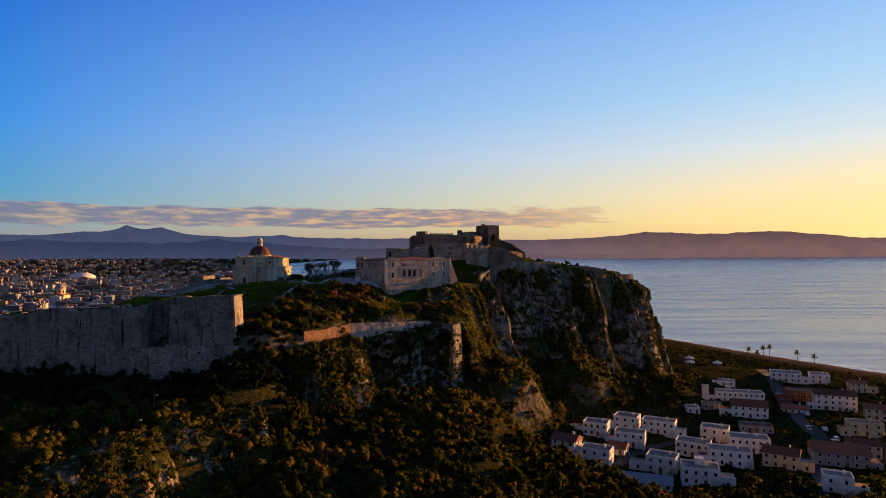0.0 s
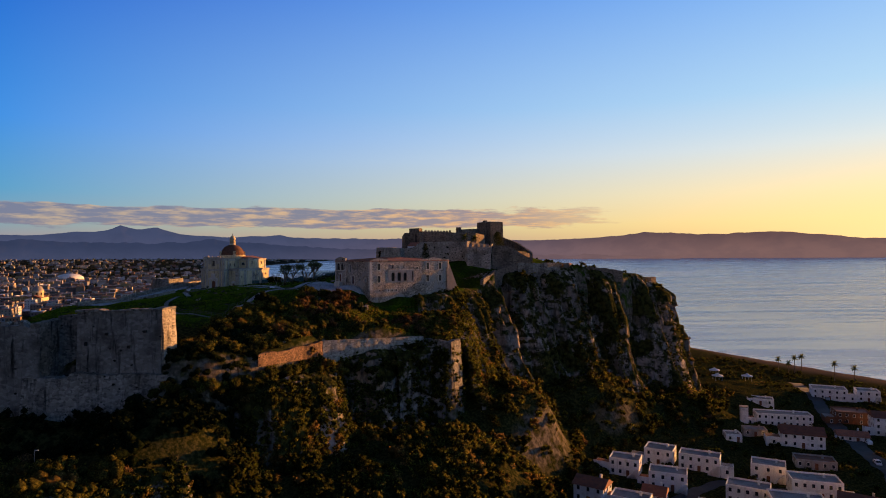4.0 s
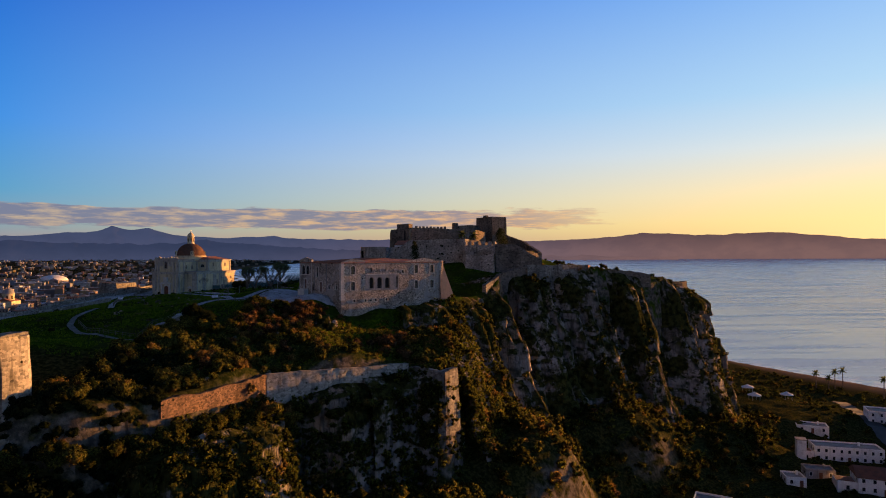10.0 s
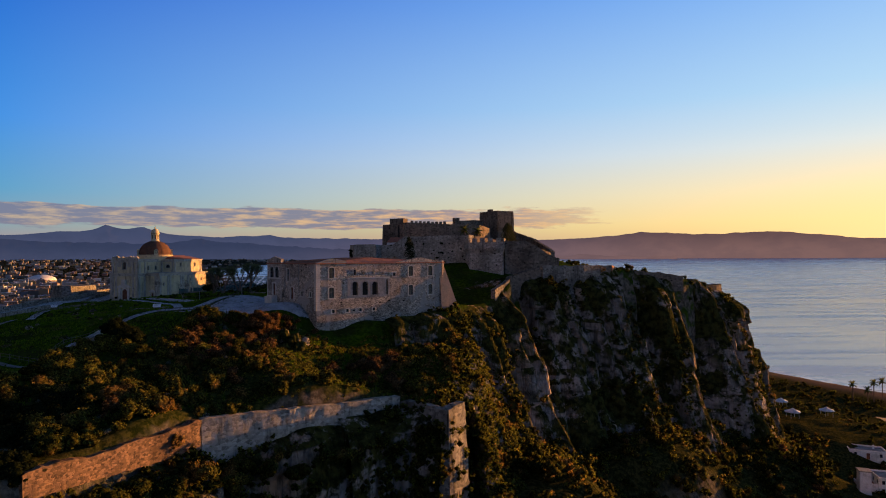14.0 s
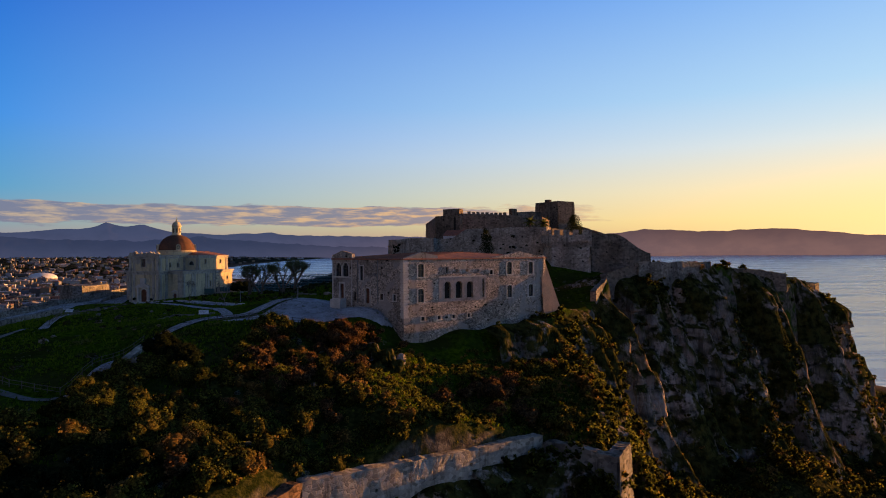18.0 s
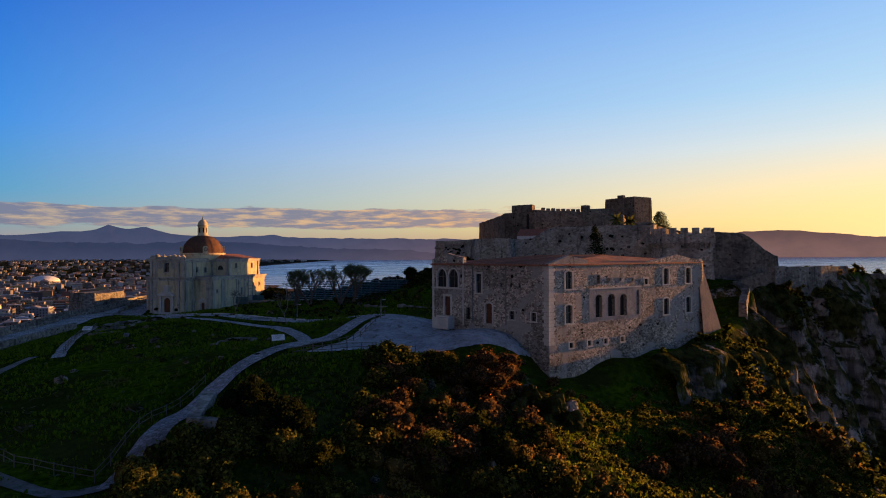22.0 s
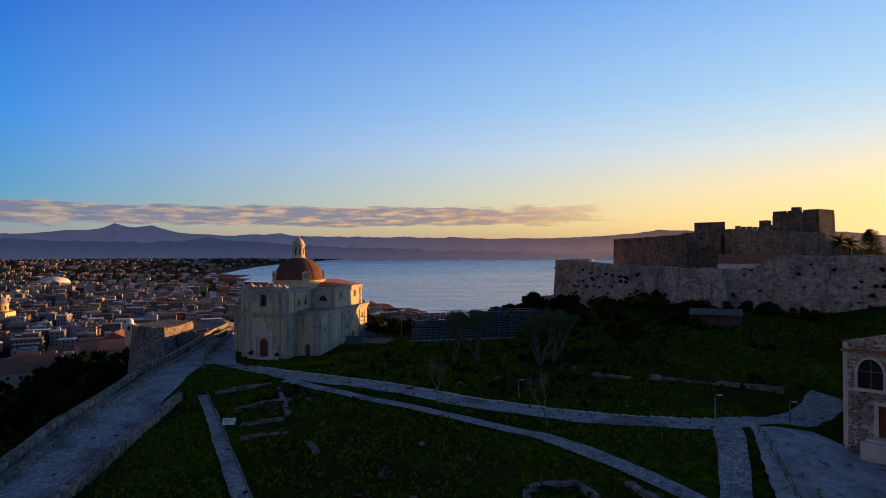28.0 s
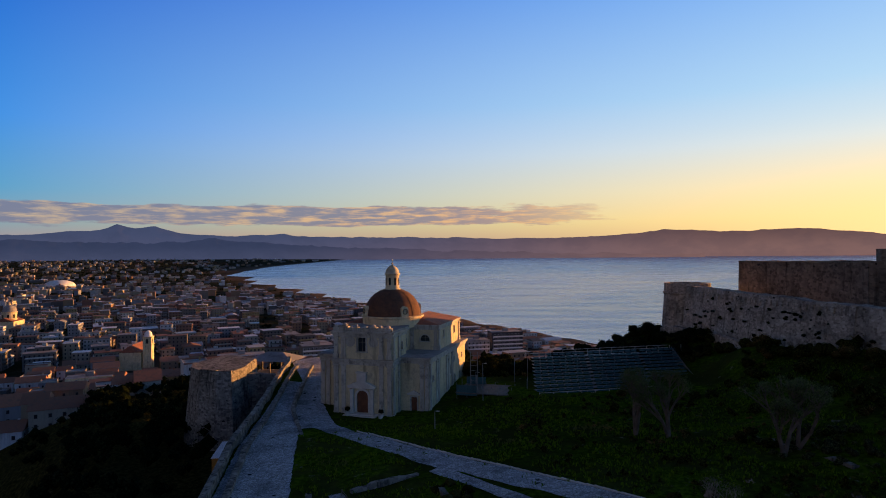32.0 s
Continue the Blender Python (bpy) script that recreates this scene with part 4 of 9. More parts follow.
def doorway(parent, p0, p1, hole, stone, w=0.28, step=True):
    m = frame_of(p0, p1)
    fr = part("door", infill(m, hole, 0.28, 0.08), MAT["wood"], parent, "reddish brown panelled wooden door")
    part("door_frame", surround(m, hole, w, 0.07, False), stone, fr)
    u0, u1, z0, z1, kind = hole
    F = Form()
    for i in range(5):
        a = u0 + (u1 - u0) * (i + 0.5) / 5
        F.box(m, a - 0.03, a + 0.03, 0.25, 0.28, z0 + 0.1, z1 - 0.5)
    part("batten", F, MAT["wood"], fr)
    if step:
        part("doorstep", Form().box(m, u0 - 0.7, u1 + 0.7, -1.1, 0.1, z0 - 1.8, z0 - 0.02).box(m, u0 - 1.0, u1 + 1.0, -1.6, -1.1, z0 - 1.8, z0 - 0.2), stone, parent)
    return fr


def rough_ring(points, step, amp, seed):
    """Plan points along a closed or open line with a little unevenness."""
    p = along(list(points), step)
    return [(float(x + amp * vnoise(x / 2 + seed, y / 2, 0.5)), float(y + amp * vnoise(x / 2, y / 2 + seed, 4.5))) for x, y in p]


def ruin_wall(points, thick, z_low, z_top, wear=0.4, step=0.8, batter=0.08, rows=7, seed=1.0):
    """A weathered freestanding wall along a line, outside on the right: uneven face, worn top, sloping foot. z_low, z_top: (start, end) or functions of the share of the way."""
    p = along(list(points), step)
    t = np.gradient(p, axis=0)
    t /= np.linalg.norm(t, axis=1)[:, None]
    out = smoothed(np.stack([t[:, 1], -t[:, 0]], 1), 1)
    n = len(p)
    s = np.linspace(0, 1, n)
    lo = np.array([z_low(float(a)) for a in s]) if callable(z_low) else z_low[0] + (z_low[1] - z_low[0]) * s
    hi = np.array([z_top(float(a)) for a in s]) if callable(z_top) else z_top[0] + (z_top[1] - z_top[0]) * s
    d = np.arange(n) * step
    hi = hi - wear * np.clip(fbm(d / 3.5 + seed, seed, 0.5) + 0.15, 0, 2) - 0.35 * wear * np.abs(vnoise(d / 0.9, seed, 8.5))
    F = Form()
    cols = []
    for i in range(n):
        col = []
        for j in range(rows + 1):
            z = lo[i] + (hi[i] - lo[i]) * j / rows
            o = (hi[i] - z) * batter + 0.10 * float(vnoise(d[i] / 1.4 + seed, z / 1.2, 3.0))
            col.append((p[i, 0] + out[i, 0] * o, p[i, 1] + out[i, 1] * o, z))
        for j in (rows, 0):
            z = lo[i] + (hi[i] - lo[i]) * j / rows - (0.12 * abs(float(vnoise(d[i], seed, 1.0))) if j else 0)
            col.append((p[i, 0] - out[i, 0] * thick, p[i, 1] - out[i, 1] * thick, z))
        cols.append(col)
    k = rows + 3
    vs = [q for col in cols for q in col]
    fs = []
    for i in range(n - 1):
        for j in range(k):
            fs.append((i * k + j, (i + 1) * k + j, (i + 1) * k + (j + 1) % k, i * k + (j + 1) % k))
    fs += [tuple(reversed(range(k))), tuple((n - 1) * k + j for j in range(k))]
    return F.add(vs, fs)


def merlons(parent, p0, p1, z, count, size=(1.1, 0.7, 1.0), mat=None, fill=1.0):
    m = frame_of(p0, p1)
    L = math.hypot(p1[0] - p0[0], p1[1] - p0[1])
    for i in range(count):
        a = L * (i + 0.5) / count
        h = size[2] * rnd.uniform(0.7, 1.1)
        part("merlon", Form().box(m, a - size[0] / 2, a + size[0] / 2, 0.05, size[1], z - 0.1, z + h), mat or MAT["castle"], parent)


def tile_roof(parent, a, b, c, d, z_eave, z_ridge, label="", overhang=0.35, name="roof", mat=None):
    """A shallow hipped roof on the quad a b c d with rows of tiles as ribs."""
    mid = [((a[0] + d[0]) / 2, (a[1] + d[1]) / 2), ((b[0] + c[0]) / 2, (b[1] + c[1]) / 2)]
    cx, cy = sum(q[0] for q in (a, b, c, d)) / 4, sum(q[1] for q in (a, b, c, d)) / 4

    def grow(q):
        L = math.hypot(q[0] - cx, q[1] - cy)
        return (q[0] + overhang * (q[0] - cx) / L * 1.3, q[1] + overhang * (q[1] - cy) / L * 1.3, z_eave)

    e = [grow(q) for q in (a, b, c, d)]
    k = 0.2
    r0 = (mid[0][0] + k * (mid[1][0] - mid[0][0]), mid[0][1] + k * (mid[1][1] - mid[0][1]), z_ridge)
    r1 = (mid[1][0] - k * (mid[1][0] - mid[0][0]), mid[1][1] - k * (mid[1][1] - mid[0][1]), z_ridge)
    low = [(x, y, z - 0.18) for x, y, z in e]
    F = Form().add(e + [r0, r1], [(0, 1, 5, 4), (1, 2, 5), (2, 3, 4, 5), (3, 0, 4)])
    rows = []
    F.add(e + low, [(1, 0, 4, 5), (2, 1, 5, 6), (3, 2, 6, 7), (0, 3, 7, 4), (4, 7, 6, 5)])
    for lo0, lo1, hi0, hi1 in ((e[0], e[1], r0, r1), (e[3], e[2], r0, r1)):
        n = max(4, int(math.dist(lo0, lo1) / 0.55))
        for i in range(n):
            f = (i + 0.5) / n
            q0, q1 = Vector(lo0).lerp(Vector(lo1), f), Vector(hi0).lerp(Vector(hi1), f)
            sd = (Vector(lo1) - Vector(lo0)).normalized() * 0.12
            up = Vector((0, 0, 0.09))
            rows.append(Form().add([q0 - sd, q0 + sd, q1 + sd, q1 - sd, q0 + up, q1 + up], [(0, 4, 5, 3), (4, 1, 2, 5), (0, 1, 4)]))
    ob = part(name, F, mat or MAT["roof"], parent, label)
    for f in rows:
        part("tile_course", f, mat or MAT["roof"], ob)
    return ob


# ---- the stone convent ----
MAT["plaster"] = surface("peeling_plaster", (0.46, 0.32, 0.23), (0.34, 0.27, 0.21), 0.8, 0.95, 0.5, (0.16, 0.13, 0.10), streak=0.4)


def convent():
    e = empty("convent", -16, 262, 66, "old rubble-stone convent with terracotta roof on the cliff edge", "convent")
    A, B, C, D = (-37.5, 262.0), (-23.3, 247.0), (3.5, 264.8), (-10.7, 279.8)
    LA, LB = math.hypot(14.2, 15.0), math.hypot(26.8, 17.8)
    st = MAT["dressed"]
    # entrance side
    left = [(1.0, 2.9, 73.2, 75.8, "pointed"), (3.3, 5.2, 73.2, 75.8, "pointed"), (2.5, 3.7, 69.2, 71.9, "flat"), (6.7, 7.5, 68.9, 70.6, "round"),
            (8.6, 9.6, 72.6, 75.2, "flat"), (10.3, 11.5, 68.6, 71.3, "flat_arch"), (12.9, 13.3, 73.5, 74.1, "flat"), (14.5, 14.9, 73.5, 74.1, "flat"),
            (15.9, 16.3, 73.5, 74.1, "flat"), (14.4, 15.3, 69.4, 70.5, "flat"), (17.9, 18.7, 69.4, 70.5, "flat")]
    part("wall", wall_form(A, B, 62.5, 76.5, left, 0.6, [(0, 77.2), (3.1, 78.0), (6.25, 77.4), (6.3, 76.5), (LA, 76.6)]), MAT["rubble"], e)
    for h in left[:2]:
        window(e, A, B, h, MAT["glass"], st, 0.2)
    doorway(e, A, B, left[2], st)
    window(e, A, B, left[3], MAT["dark"], MAT["rubble"], 0.12, 0.02, bars=False)
    window(e, A, B, left[4], MAT["glass"], st, 0.22)
    doorway(e, A, B, left[5], st, 0.24, False)
    for h in left[6:9]:
        window(e, A, B, h, MAT["dark"], MAT["rubble"], 0.08, 0.02)
    for h in left[9:]:
        window(e, A, B, h, MAT["glass"], st, 0.12, 0.04)
    m = frame_of(A, B)
    part("string_course", Form().box(m, -0.05, 6.3, -0.12, 0.05, 72.95, 73.15), st, e)
    part("drainpipe", Form().box(m, 13.8, 13.92, -0.14, -0.02, 68.6, 76.4), MAT["iron"], e)
    part("drainpipe", Form().box(m, 7.95, 8.05, -0.14, -0.02, 68.6, 76.4), MAT["iron"], e)
    part("corner_strip", Form().box(m, 6.05, 6.3, -0.05, 0.1, 68, 77.3), st, e)
    part("corner_strip", Form().box(m, -0.06, 0.3, -0.05, 0.1, 68, 77.1), st, e)
    for i in range(22):
        z = 66.6 + i * 0.45
        a = 0.75 + 0.22 * (i % 2)
        F = Form().box(m, LA - a, LA + 0.05, -0.05, 0.1, z, z + 0.42)
        part("quoin", F, st, e)
    # seaward side
    right = [(2.8, 4.0, 73.4, 75.6, "flat_arch"), (2.8, 4.0, 69.1, 71.4, "flat_arch"), (8.2, 9.5, 69.5, 72.5, "round"), (10.6, 12.0, 69.5, 72.5, "round"),
             (13.0, 14.4, 69.5, 72.4, "round"), (16.5, 17.0, 69.5, 72.8, "flat"), (8.5, 9.1, 73.9, 75.1, "round"), (10.6, 11.0, 74.1, 74.6, "flat"), (12.9, 13.3, 74.1, 74.6, "flat"),
             (15.4, 15.8, 74.0, 74.5, "flat"), (18.2, 19.0, 73.5, 74.3, "flat"), (22.4, 23.6, 73.4, 75.7, "flat_arch"), (27.7, 28.9, 73.4, 75.7, "flat_arch"),
             (22.4, 23.6, 69.1, 71.4, "flat_arch"), (27.7, 28.9, 69.1, 71.4, "flat_arch"), (3.4, 4.1, 66.0, 66.7, "flat"), (6.7, 7.4, 66.0, 66.7, "flat"),
             (9.8, 10.5, 66.0, 66.7, "flat"), (13.1, 13.8, 66.0, 66.7, "flat")]
    part("wall", wall_form(B, C, 60.0, 76.6, right, 0.6, [(0, 76.6), (3.4, 77.6), (6.8, 77.0), (6.9, 76.5), (18.0, 76.5), (21.5, 77.0), (25.5, 77.7), (30, 76.9), (LB, 76.7)]), MAT["rubble"], e)
    mr = frame_of(B, C)
    part("render_patch", wall_form((B[0] + 7.0 * 0.833 + 0.04 * 0.553, B[1] + 7.0 * 0.553 - 0.04 * 0.833), (B[0] + 17.4 * 0.833 + 0.04 * 0.553, B[1] + 17.4 * 0.553 - 0.04 * 0.833), 69.0, 73.3,
                                   [(a - 7.0, b - 7.0, c, d, k) for a, b, c, d, k in right[2:6]], 0.035), MAT["grey_render"], e, "smooth grey render round an arcade")
    part("cornice", Form().box(mr, 7.0, 17.4, -0.16, -0.04, 73.2, 73.4), MAT["dressed"], e)
    for i, h in enumerate(right):
        if i in (2, 3, 4, 5, 6, 7, 8, 9):
            window(e, B, C, h, MAT["dark"], MAT["grey_render"], 0.06, 0.05, 0.5, "arch" if i < 5 else "window", False)
        else:
            window(e, B, C, h, MAT["glass"], st, 0.22 if h[1] - h[0] > 1 else 0.14)
    for i in range(22):
        z = 66.6 + i * 0.45
        a = 0.75 + 0.22 * ((i + 1) % 2)
        part("quoin", Form().box(mr, -0.05, a, -0.05, 0.1, z, z + 0.42), st, e)
    # back sides
    part("wall", wall_form(C, D, 62, 76.7, [], 0.6), MAT["rubble"], e)
    part("wall", wall_form(D, A, 62, 76.7, [], 0.6), MAT["rubble"], e)
    # sloping buttress at the cliff end
    F = Form()
    F.add([mr @ Vector(q) for q in ((31.0, -1.0, 62), (37.2, -1.0, 62), (37.2, 5, 62), (31.0, 5, 62), (31.0, 0.1, 75.4), (32.3, 0.1, 75.4), (32.3, 5, 75.4), (31.0, 5, 75.4))],
          [(0, 1, 5, 4), (1, 2, 6, 5), (2, 3, 7, 6), (4, 5, 6, 7)])
    part("buttress", F, MAT["plaster"], e, "sloping reddish plastered buttress")
    part("pinnacle", Form().box(mr, 31.6, 32.2, 0.3, 0.9, 75.3, 76.9), st, e)
    tile_roof(e, A, B, C, D, 76.5, 77.6, "weathered terracotta tile roof", 0.25)
    return e


convent()


# ---- the church ----
CH = Matrix.Translation((-108, 360, 0)) @ pose(0, 0, 0, 0, 0, -17)


def at(u, v):
    q = CH @ Vector((u, v, 0))
    return (q.x, q.y)


def pilaster(e, p0, p1, u, z0, z1, w=0.8, cap=True):
    m = frame_of(p0, p1)
    F = Form().box(m, u - w / 2, u + w / 2, -0.22, 0.05, z0, z1).box(m, u - w / 2 - 0.12, u + w / 2 + 0.12, -0.32, 0.05, z0, z0 + 0.8)
    if cap:
        F.box(m, u - w / 2 - 0.1, u + w / 2 + 0.1, -0.30, 0.05, z1 - 0.75, z1 - 0.6).box(m, u - w / 2 - 0.16, u + w / 2 + 0.16, -0.38, 0.05, z1 - 0.2, z1)
    return part("pilaster", F, MAT["church_stone"], e)


def cornice(e, p0, p1, z, depth=0.55, h=0.6, ends=0.5):
    m = frame_of(p0, p1)
    L = math.hypot(p1[0] - p0[0], p1[1] - p0[1])
    F = Form().box(m, -0.1, L + 0.1, -0.15, 0.05, z - h - 0.5, z - h).box(m, -ends * 0.6, L + ends * 0.6, -depth * 0.6, 0.05, z - h, z - h * 0.5).box(m, -ends, L + ends, -depth, 0.05, z - h * 0.5, z)
    return part("cornice", F, MAT["church_stone"], e)


def church():
    e = empty("church", -108, 360, 62, "baroque domed church with ochre plaster and grey stone pilasters", "church")
    G, T, U = 59.0, 72.2, 77.3
    O, S = MAT["ochre"], MAT["church_stone"]

    def side(p0, p1, z0, z1, holes=(), posts=(), zc=None, kinds=None, uc=True):
        part("wall", wall_form(p0, p1, z0, z1, holes, 0.5), O, e)
        L = math.hypot(p1[0] - p0[0], p1[1] - p0[1])
        for u in posts:
            pilaster(e, p0, p1, u, max(z0, 61.4), z1 - 1.1)
        if uc:
            cornice(e, p0, p1, z1)

    # front block, lower order
    f0, f1 = at(-6, -15), at(5.7, -15)
    portal = (4.6, 6.9, 62.3, 66.4, "round")
    side(f0, f1, G, T, [portal], (0.5, 2.0, 9.6, 11.2))
    fm = frame_of(f0, f1)
    dr = doorway(e, f0, f1, portal, MAT["dressed"], 0.4, False)
    F = Form()
    for a in (3.5, 7.5):
        F.box(fm, a - 0.05, a + 0.55, -0.5, 0.1, 62.0, 66.6).box(fm, a - 0.15, a + 0.65, -0.65, 0.1, 62.0, 63.0).box(fm, a - 0.12, a + 0.62, -0.6, 0.1, 66.3, 66.7)
    F.box(fm, 3.1, 8.5, -0.75, 0.1, 66.9, 67.3)
    F.add([fm @ Vector(q) for q in ((3.0, -0.8, 67.3), (8.6, -0.8, 67.3), (5.8, -0.8, 68.5), (3.0, 0.1, 67.3), (8.6, 0.1, 67.3), (5.8, 0.1, 68.5))], [(0, 1, 2), (1, 4, 5, 2), (3, 0, 2, 5)])
    F.box(fm, 4.9, 6.7, -0.7, 0.1, 67.9, 69.7).box(fm, 4.7, 6.9, -0.85, 0.1, 69.7, 69.9)
    part("portal", F, MAT["dressed"], e, "carved grey stone portal with a broken pediment and niche")
    part("niche", Form().box(fm, 5.35, 6.25, -0.74, -0.6, 68.1, 69.5), MAT["dressed"], e)
    part("steps", Form().box(fm, 2.6, 9.0, -2.0, 0.1, 60, 62.15).box(fm, 3.2, 8.4, -1.4, 0.1, 60, 62.3), MAT["dressed"], e)
    # front block, sides
    side(at(5.7, -15), at(5.7, -11), G, T, (), (0.6, 3.2))
    side(at(-6, -11), at(-6, -15), G, T, (), (0.8, 3.4))
    # upper order
    win = (4.9, 6.5, 73.6, 76.6, "flat")
    part("wall", wall_form(f0, f1, T, U, [win], 0.5), O, e)
    window(e, f0, f1, win, MAT["glass"], S, 0.3, 0.12)
    for u in (0.5, 2.0, 9.6, 11.2):
        pilaster(e, f0, f1, u, T + 0.1, U - 0.9)
    cornice(e, f0, f1, U)
    for u in (3.4, 8.0):
        disc = Form().lathe(fm @ Matrix.Translation((u, -0.02, 75.4)) @ Matrix.Rotation(math.pi / 2, 4, "X"), [(0.95, 0.0), (0.95, 0.1), (0.75, 0.1), (0.7, 0.02), (0.01, 0.02)], 20)
        part("roundel", disc, S, e)
    for q0, q1 in ((at(5.7, -15), at(5.7, -7.5)), (at(-6, -7.5), at(-6, -15))):
        hole = (4.6, 5.6, 73.4, 75.0, "round")
        part("wall", wall_form(q0, q1, T, U, [hole], 0.5), O, e)
        window(e, q0, q1, hole, MAT["glass"], S, 0.15)
        pilaster(e, q0, q1, 0.7, T + 0.1, U - 0.9)
        pilaster(e, q0, q1, 3.4, T + 0.1, U - 0.9)
        cornice(e, q0, q1, U)
    # broken attic: pedestals and scrolls of ruined stone
    for u, w_, h in ((0.4, 1.0, 0.8), (2.2, 1.4, 1.1), (3.6, 0.7, 0.4), (4.6, 0.6, 0.9), (6.4, 1.6, 0.6), (8.0, 1.2, 1.0), (9.4, 0.8, 0.9), (10.9, 1.2, 0.8)):
        F = Form().box(fm, u - w_ / 2, u + w_ / 2, -0.1, 0.7, U - 0.02, U + h * 0.7).box(fm, u - w_ / 2 - 0.1, u + w_ / 2 + 0.1, -0.2, 0.8, U + h * 0.7, U + h * 0.85)
        F.lathe(fm @ Matrix.Translation((u, 0.3, U + h * 0.8)), [(w_ * 0.36, 0), (w_ * 0.45, 0.25), (w_ * 0.2, 0.5), (0.02, 0.6)], 8)
        part("finial", F, S, e)
    part("parapet", Form().box(fm, 0, 11.7, 0.1, 0.5, U - 0.02, U + 0.7), S, e)
    # aisles with their own small door
    w0, w1 = at(5.7, -11), at(11.5, -11)
    adoor = (2.2, 3.4, 62.2, 64.8, "flat")
    side(w0, w1, G, T, [adoor], (4.4, 5.4))
    doorway(e, w0, w1, adoor, S, 0.25, False)
    am = frame_of(w0, w1)
    F = Form().box(am, 1.6, 4.0, -0.4, 0.05, 65.2, 65.45)
    F.add([am @ Vector(q) for q in ((1.5, -0.45, 65.45), (4.1, -0.45, 65.45), (2.8, -0.45, 66.1), (1.5, 0.05, 65.45), (4.1, 0.05, 65.45), (2.8, 0.05, 66.1))], [(0, 1, 2), (1, 4, 5, 2), (3, 0, 2, 5)])
    part("pediment", F, MAT["dressed"], e)
    side(at(-10.8, -11), at(-6, -11), G, T, (), (0.5, 1.6))
    rs0, rs1 = at(11.5, -11), at(11.5, 15.5)
    rh = [(2.0, 2.7, 67.5, 68.5, "flat"), (13.6, 14.5, 66.5, 68.5, "flat"), (16.8, 17.5, 68.8, 69.8, "flat"), (20.0, 20.7, 68.8, 69.8, "flat"), (23.2, 23.9, 68.8, 69.8, "flat"), (17.0, 18.2, 63.5, 66.0, "round"), (21.0, 22.2, 63.5, 66.0, "round")]
    side(rs0, rs1, G, T, rh, (0.6, 4.6, 5.8, 11.6, 12.8, 15.6))
    for h in rh:
        window(e, rs0, rs1, h, MAT["dark"], S, 0.14)
    side(at(11.5, 15.5), at(-10.8, 15.5), G, T, (), (0.6, 21.7))
    side(at(-10.8, 15.5), at(-10.8, -11), G, T, (), (0.6, 8, 16, 25.8))
    part("roof", Form().prism([at(-11.3, -11.3), at(12.0, -11.3), at(12.0, 15.9), at(-11.3, 15.9)], T - 0.1, T + 0.12), MAT["flatroof"], e)
    # raised nave and transept
    ring = [(-6, -7.5), (4.6, -7.5), (4.6, -2.2), (10.6, -2.2), (10.6, 13.8), (-9.5, 13.8), (-9.5, -2.2), (-6, -2.2)]
    nh = {1: [(2.2, 3.2, 73.3, 74.9, "round")], 2: [(2.2, 4.2, 74.0, 75.3, "round")], 3: [(3.4, 4.2, 74.4, 75.9, "flat"), (11.6, 12.4, 74.4, 75.9, "flat")]}
    for i, (a, b) in enumerate(zip(ring, ring[1:] + ring[:1])):
        q0, q1 = at(*a), at(*b)
        hs = nh.get(i, [])
        part("wall", wall_form(q0, q1, T, U, hs, 0.5), O, e)
        for h in hs:
            window(e, q0, q1, h, MAT["glass"], S, 0.18)
        if i != 0:
            cornice(e, q0, q1, U, 0.4, 0.45, 0.35)
        L = math.dist(a, b)
        if i in (2, 3, 4, 5):
            for u in (0.5, L - 0.5):
                pilaster(e, q0, q1, u, T + 0.1, U - 0.8, 0.7)
    z = U
    F = Form().add([CH @ Vector(q) for q in ((4.0, -2.0, z), (10.9, -2.0, z), (10.9, 14.1, z), (4.0, 14.1, z), (4.4, 1, z + 1.5), (4.4, 11, z + 1.5))], [(0, 1, 4), (1, 2, 5, 4), (2, 3, 5), (3, 0, 4, 5)])
    part("roof", F, MAT["roof"], e, "red tiled transept roof")
    F = Form().add([CH @ Vector(q) for q in ((-9.8, -2.0, z), (-3.0, -2.0, z), (-3.0, 14.1, z), (-9.8, 14.1, z), (-4.4, 1, z + 1.5), (-4.4, 11, z + 1.5))], [(0, 1, 4), (1, 2, 5, 4), (2, 3, 5), (3, 0, 4, 5)])
    part("roof", F, MAT["roof"], e, "red tiled transept roof")
    part("roof", Form().prism([at(-5.5, -14.5), at(5.2, -14.5), at(4.6, 14.1), at(-5.5, 14.1)], U - 0.1, U + 0.1), MAT["flatroof"], e)
    # drum, dome and lantern
    part("drum", Form().lathe(CH, [(6.2, 76.8), (6.2, 78.6), (6.5, 78.7), (6.5, 79.0), (5.9, 79.05)], 40), O, e, smooth=False)
    rings = [(5.85 * math.cos(a) ** 0.9, 79.0 + 5.5 * math.sin(a)) for a in [radians(x) for x in range(0, 80, 6)]]
    part("dome", Form().lathe(CH, rings + [(1.3, 84.55)], 48), MAT["dome"], e, "round brown tiled dome", True)
    for i in range(8):
        a = radians(45 * i + 22)
        F = Form()
        for (r0, h0), (r1, h1) in zip(rings, rings[1:]):
            m = CH @ Matrix.Rotation(a, 4, "Z")
            F.add([m @ Vector(q) for q in ((r0 + 0.06, -0.13, h0), (r0 + 0.06, 0.13, h0), (r1 + 0.06, 0.13, h1 + 0.04), (r1 + 0.06, -0.13, h1 + 0.04))], [(0, 1, 2, 3)])
        part("rib", F, MAT["dome"], e)
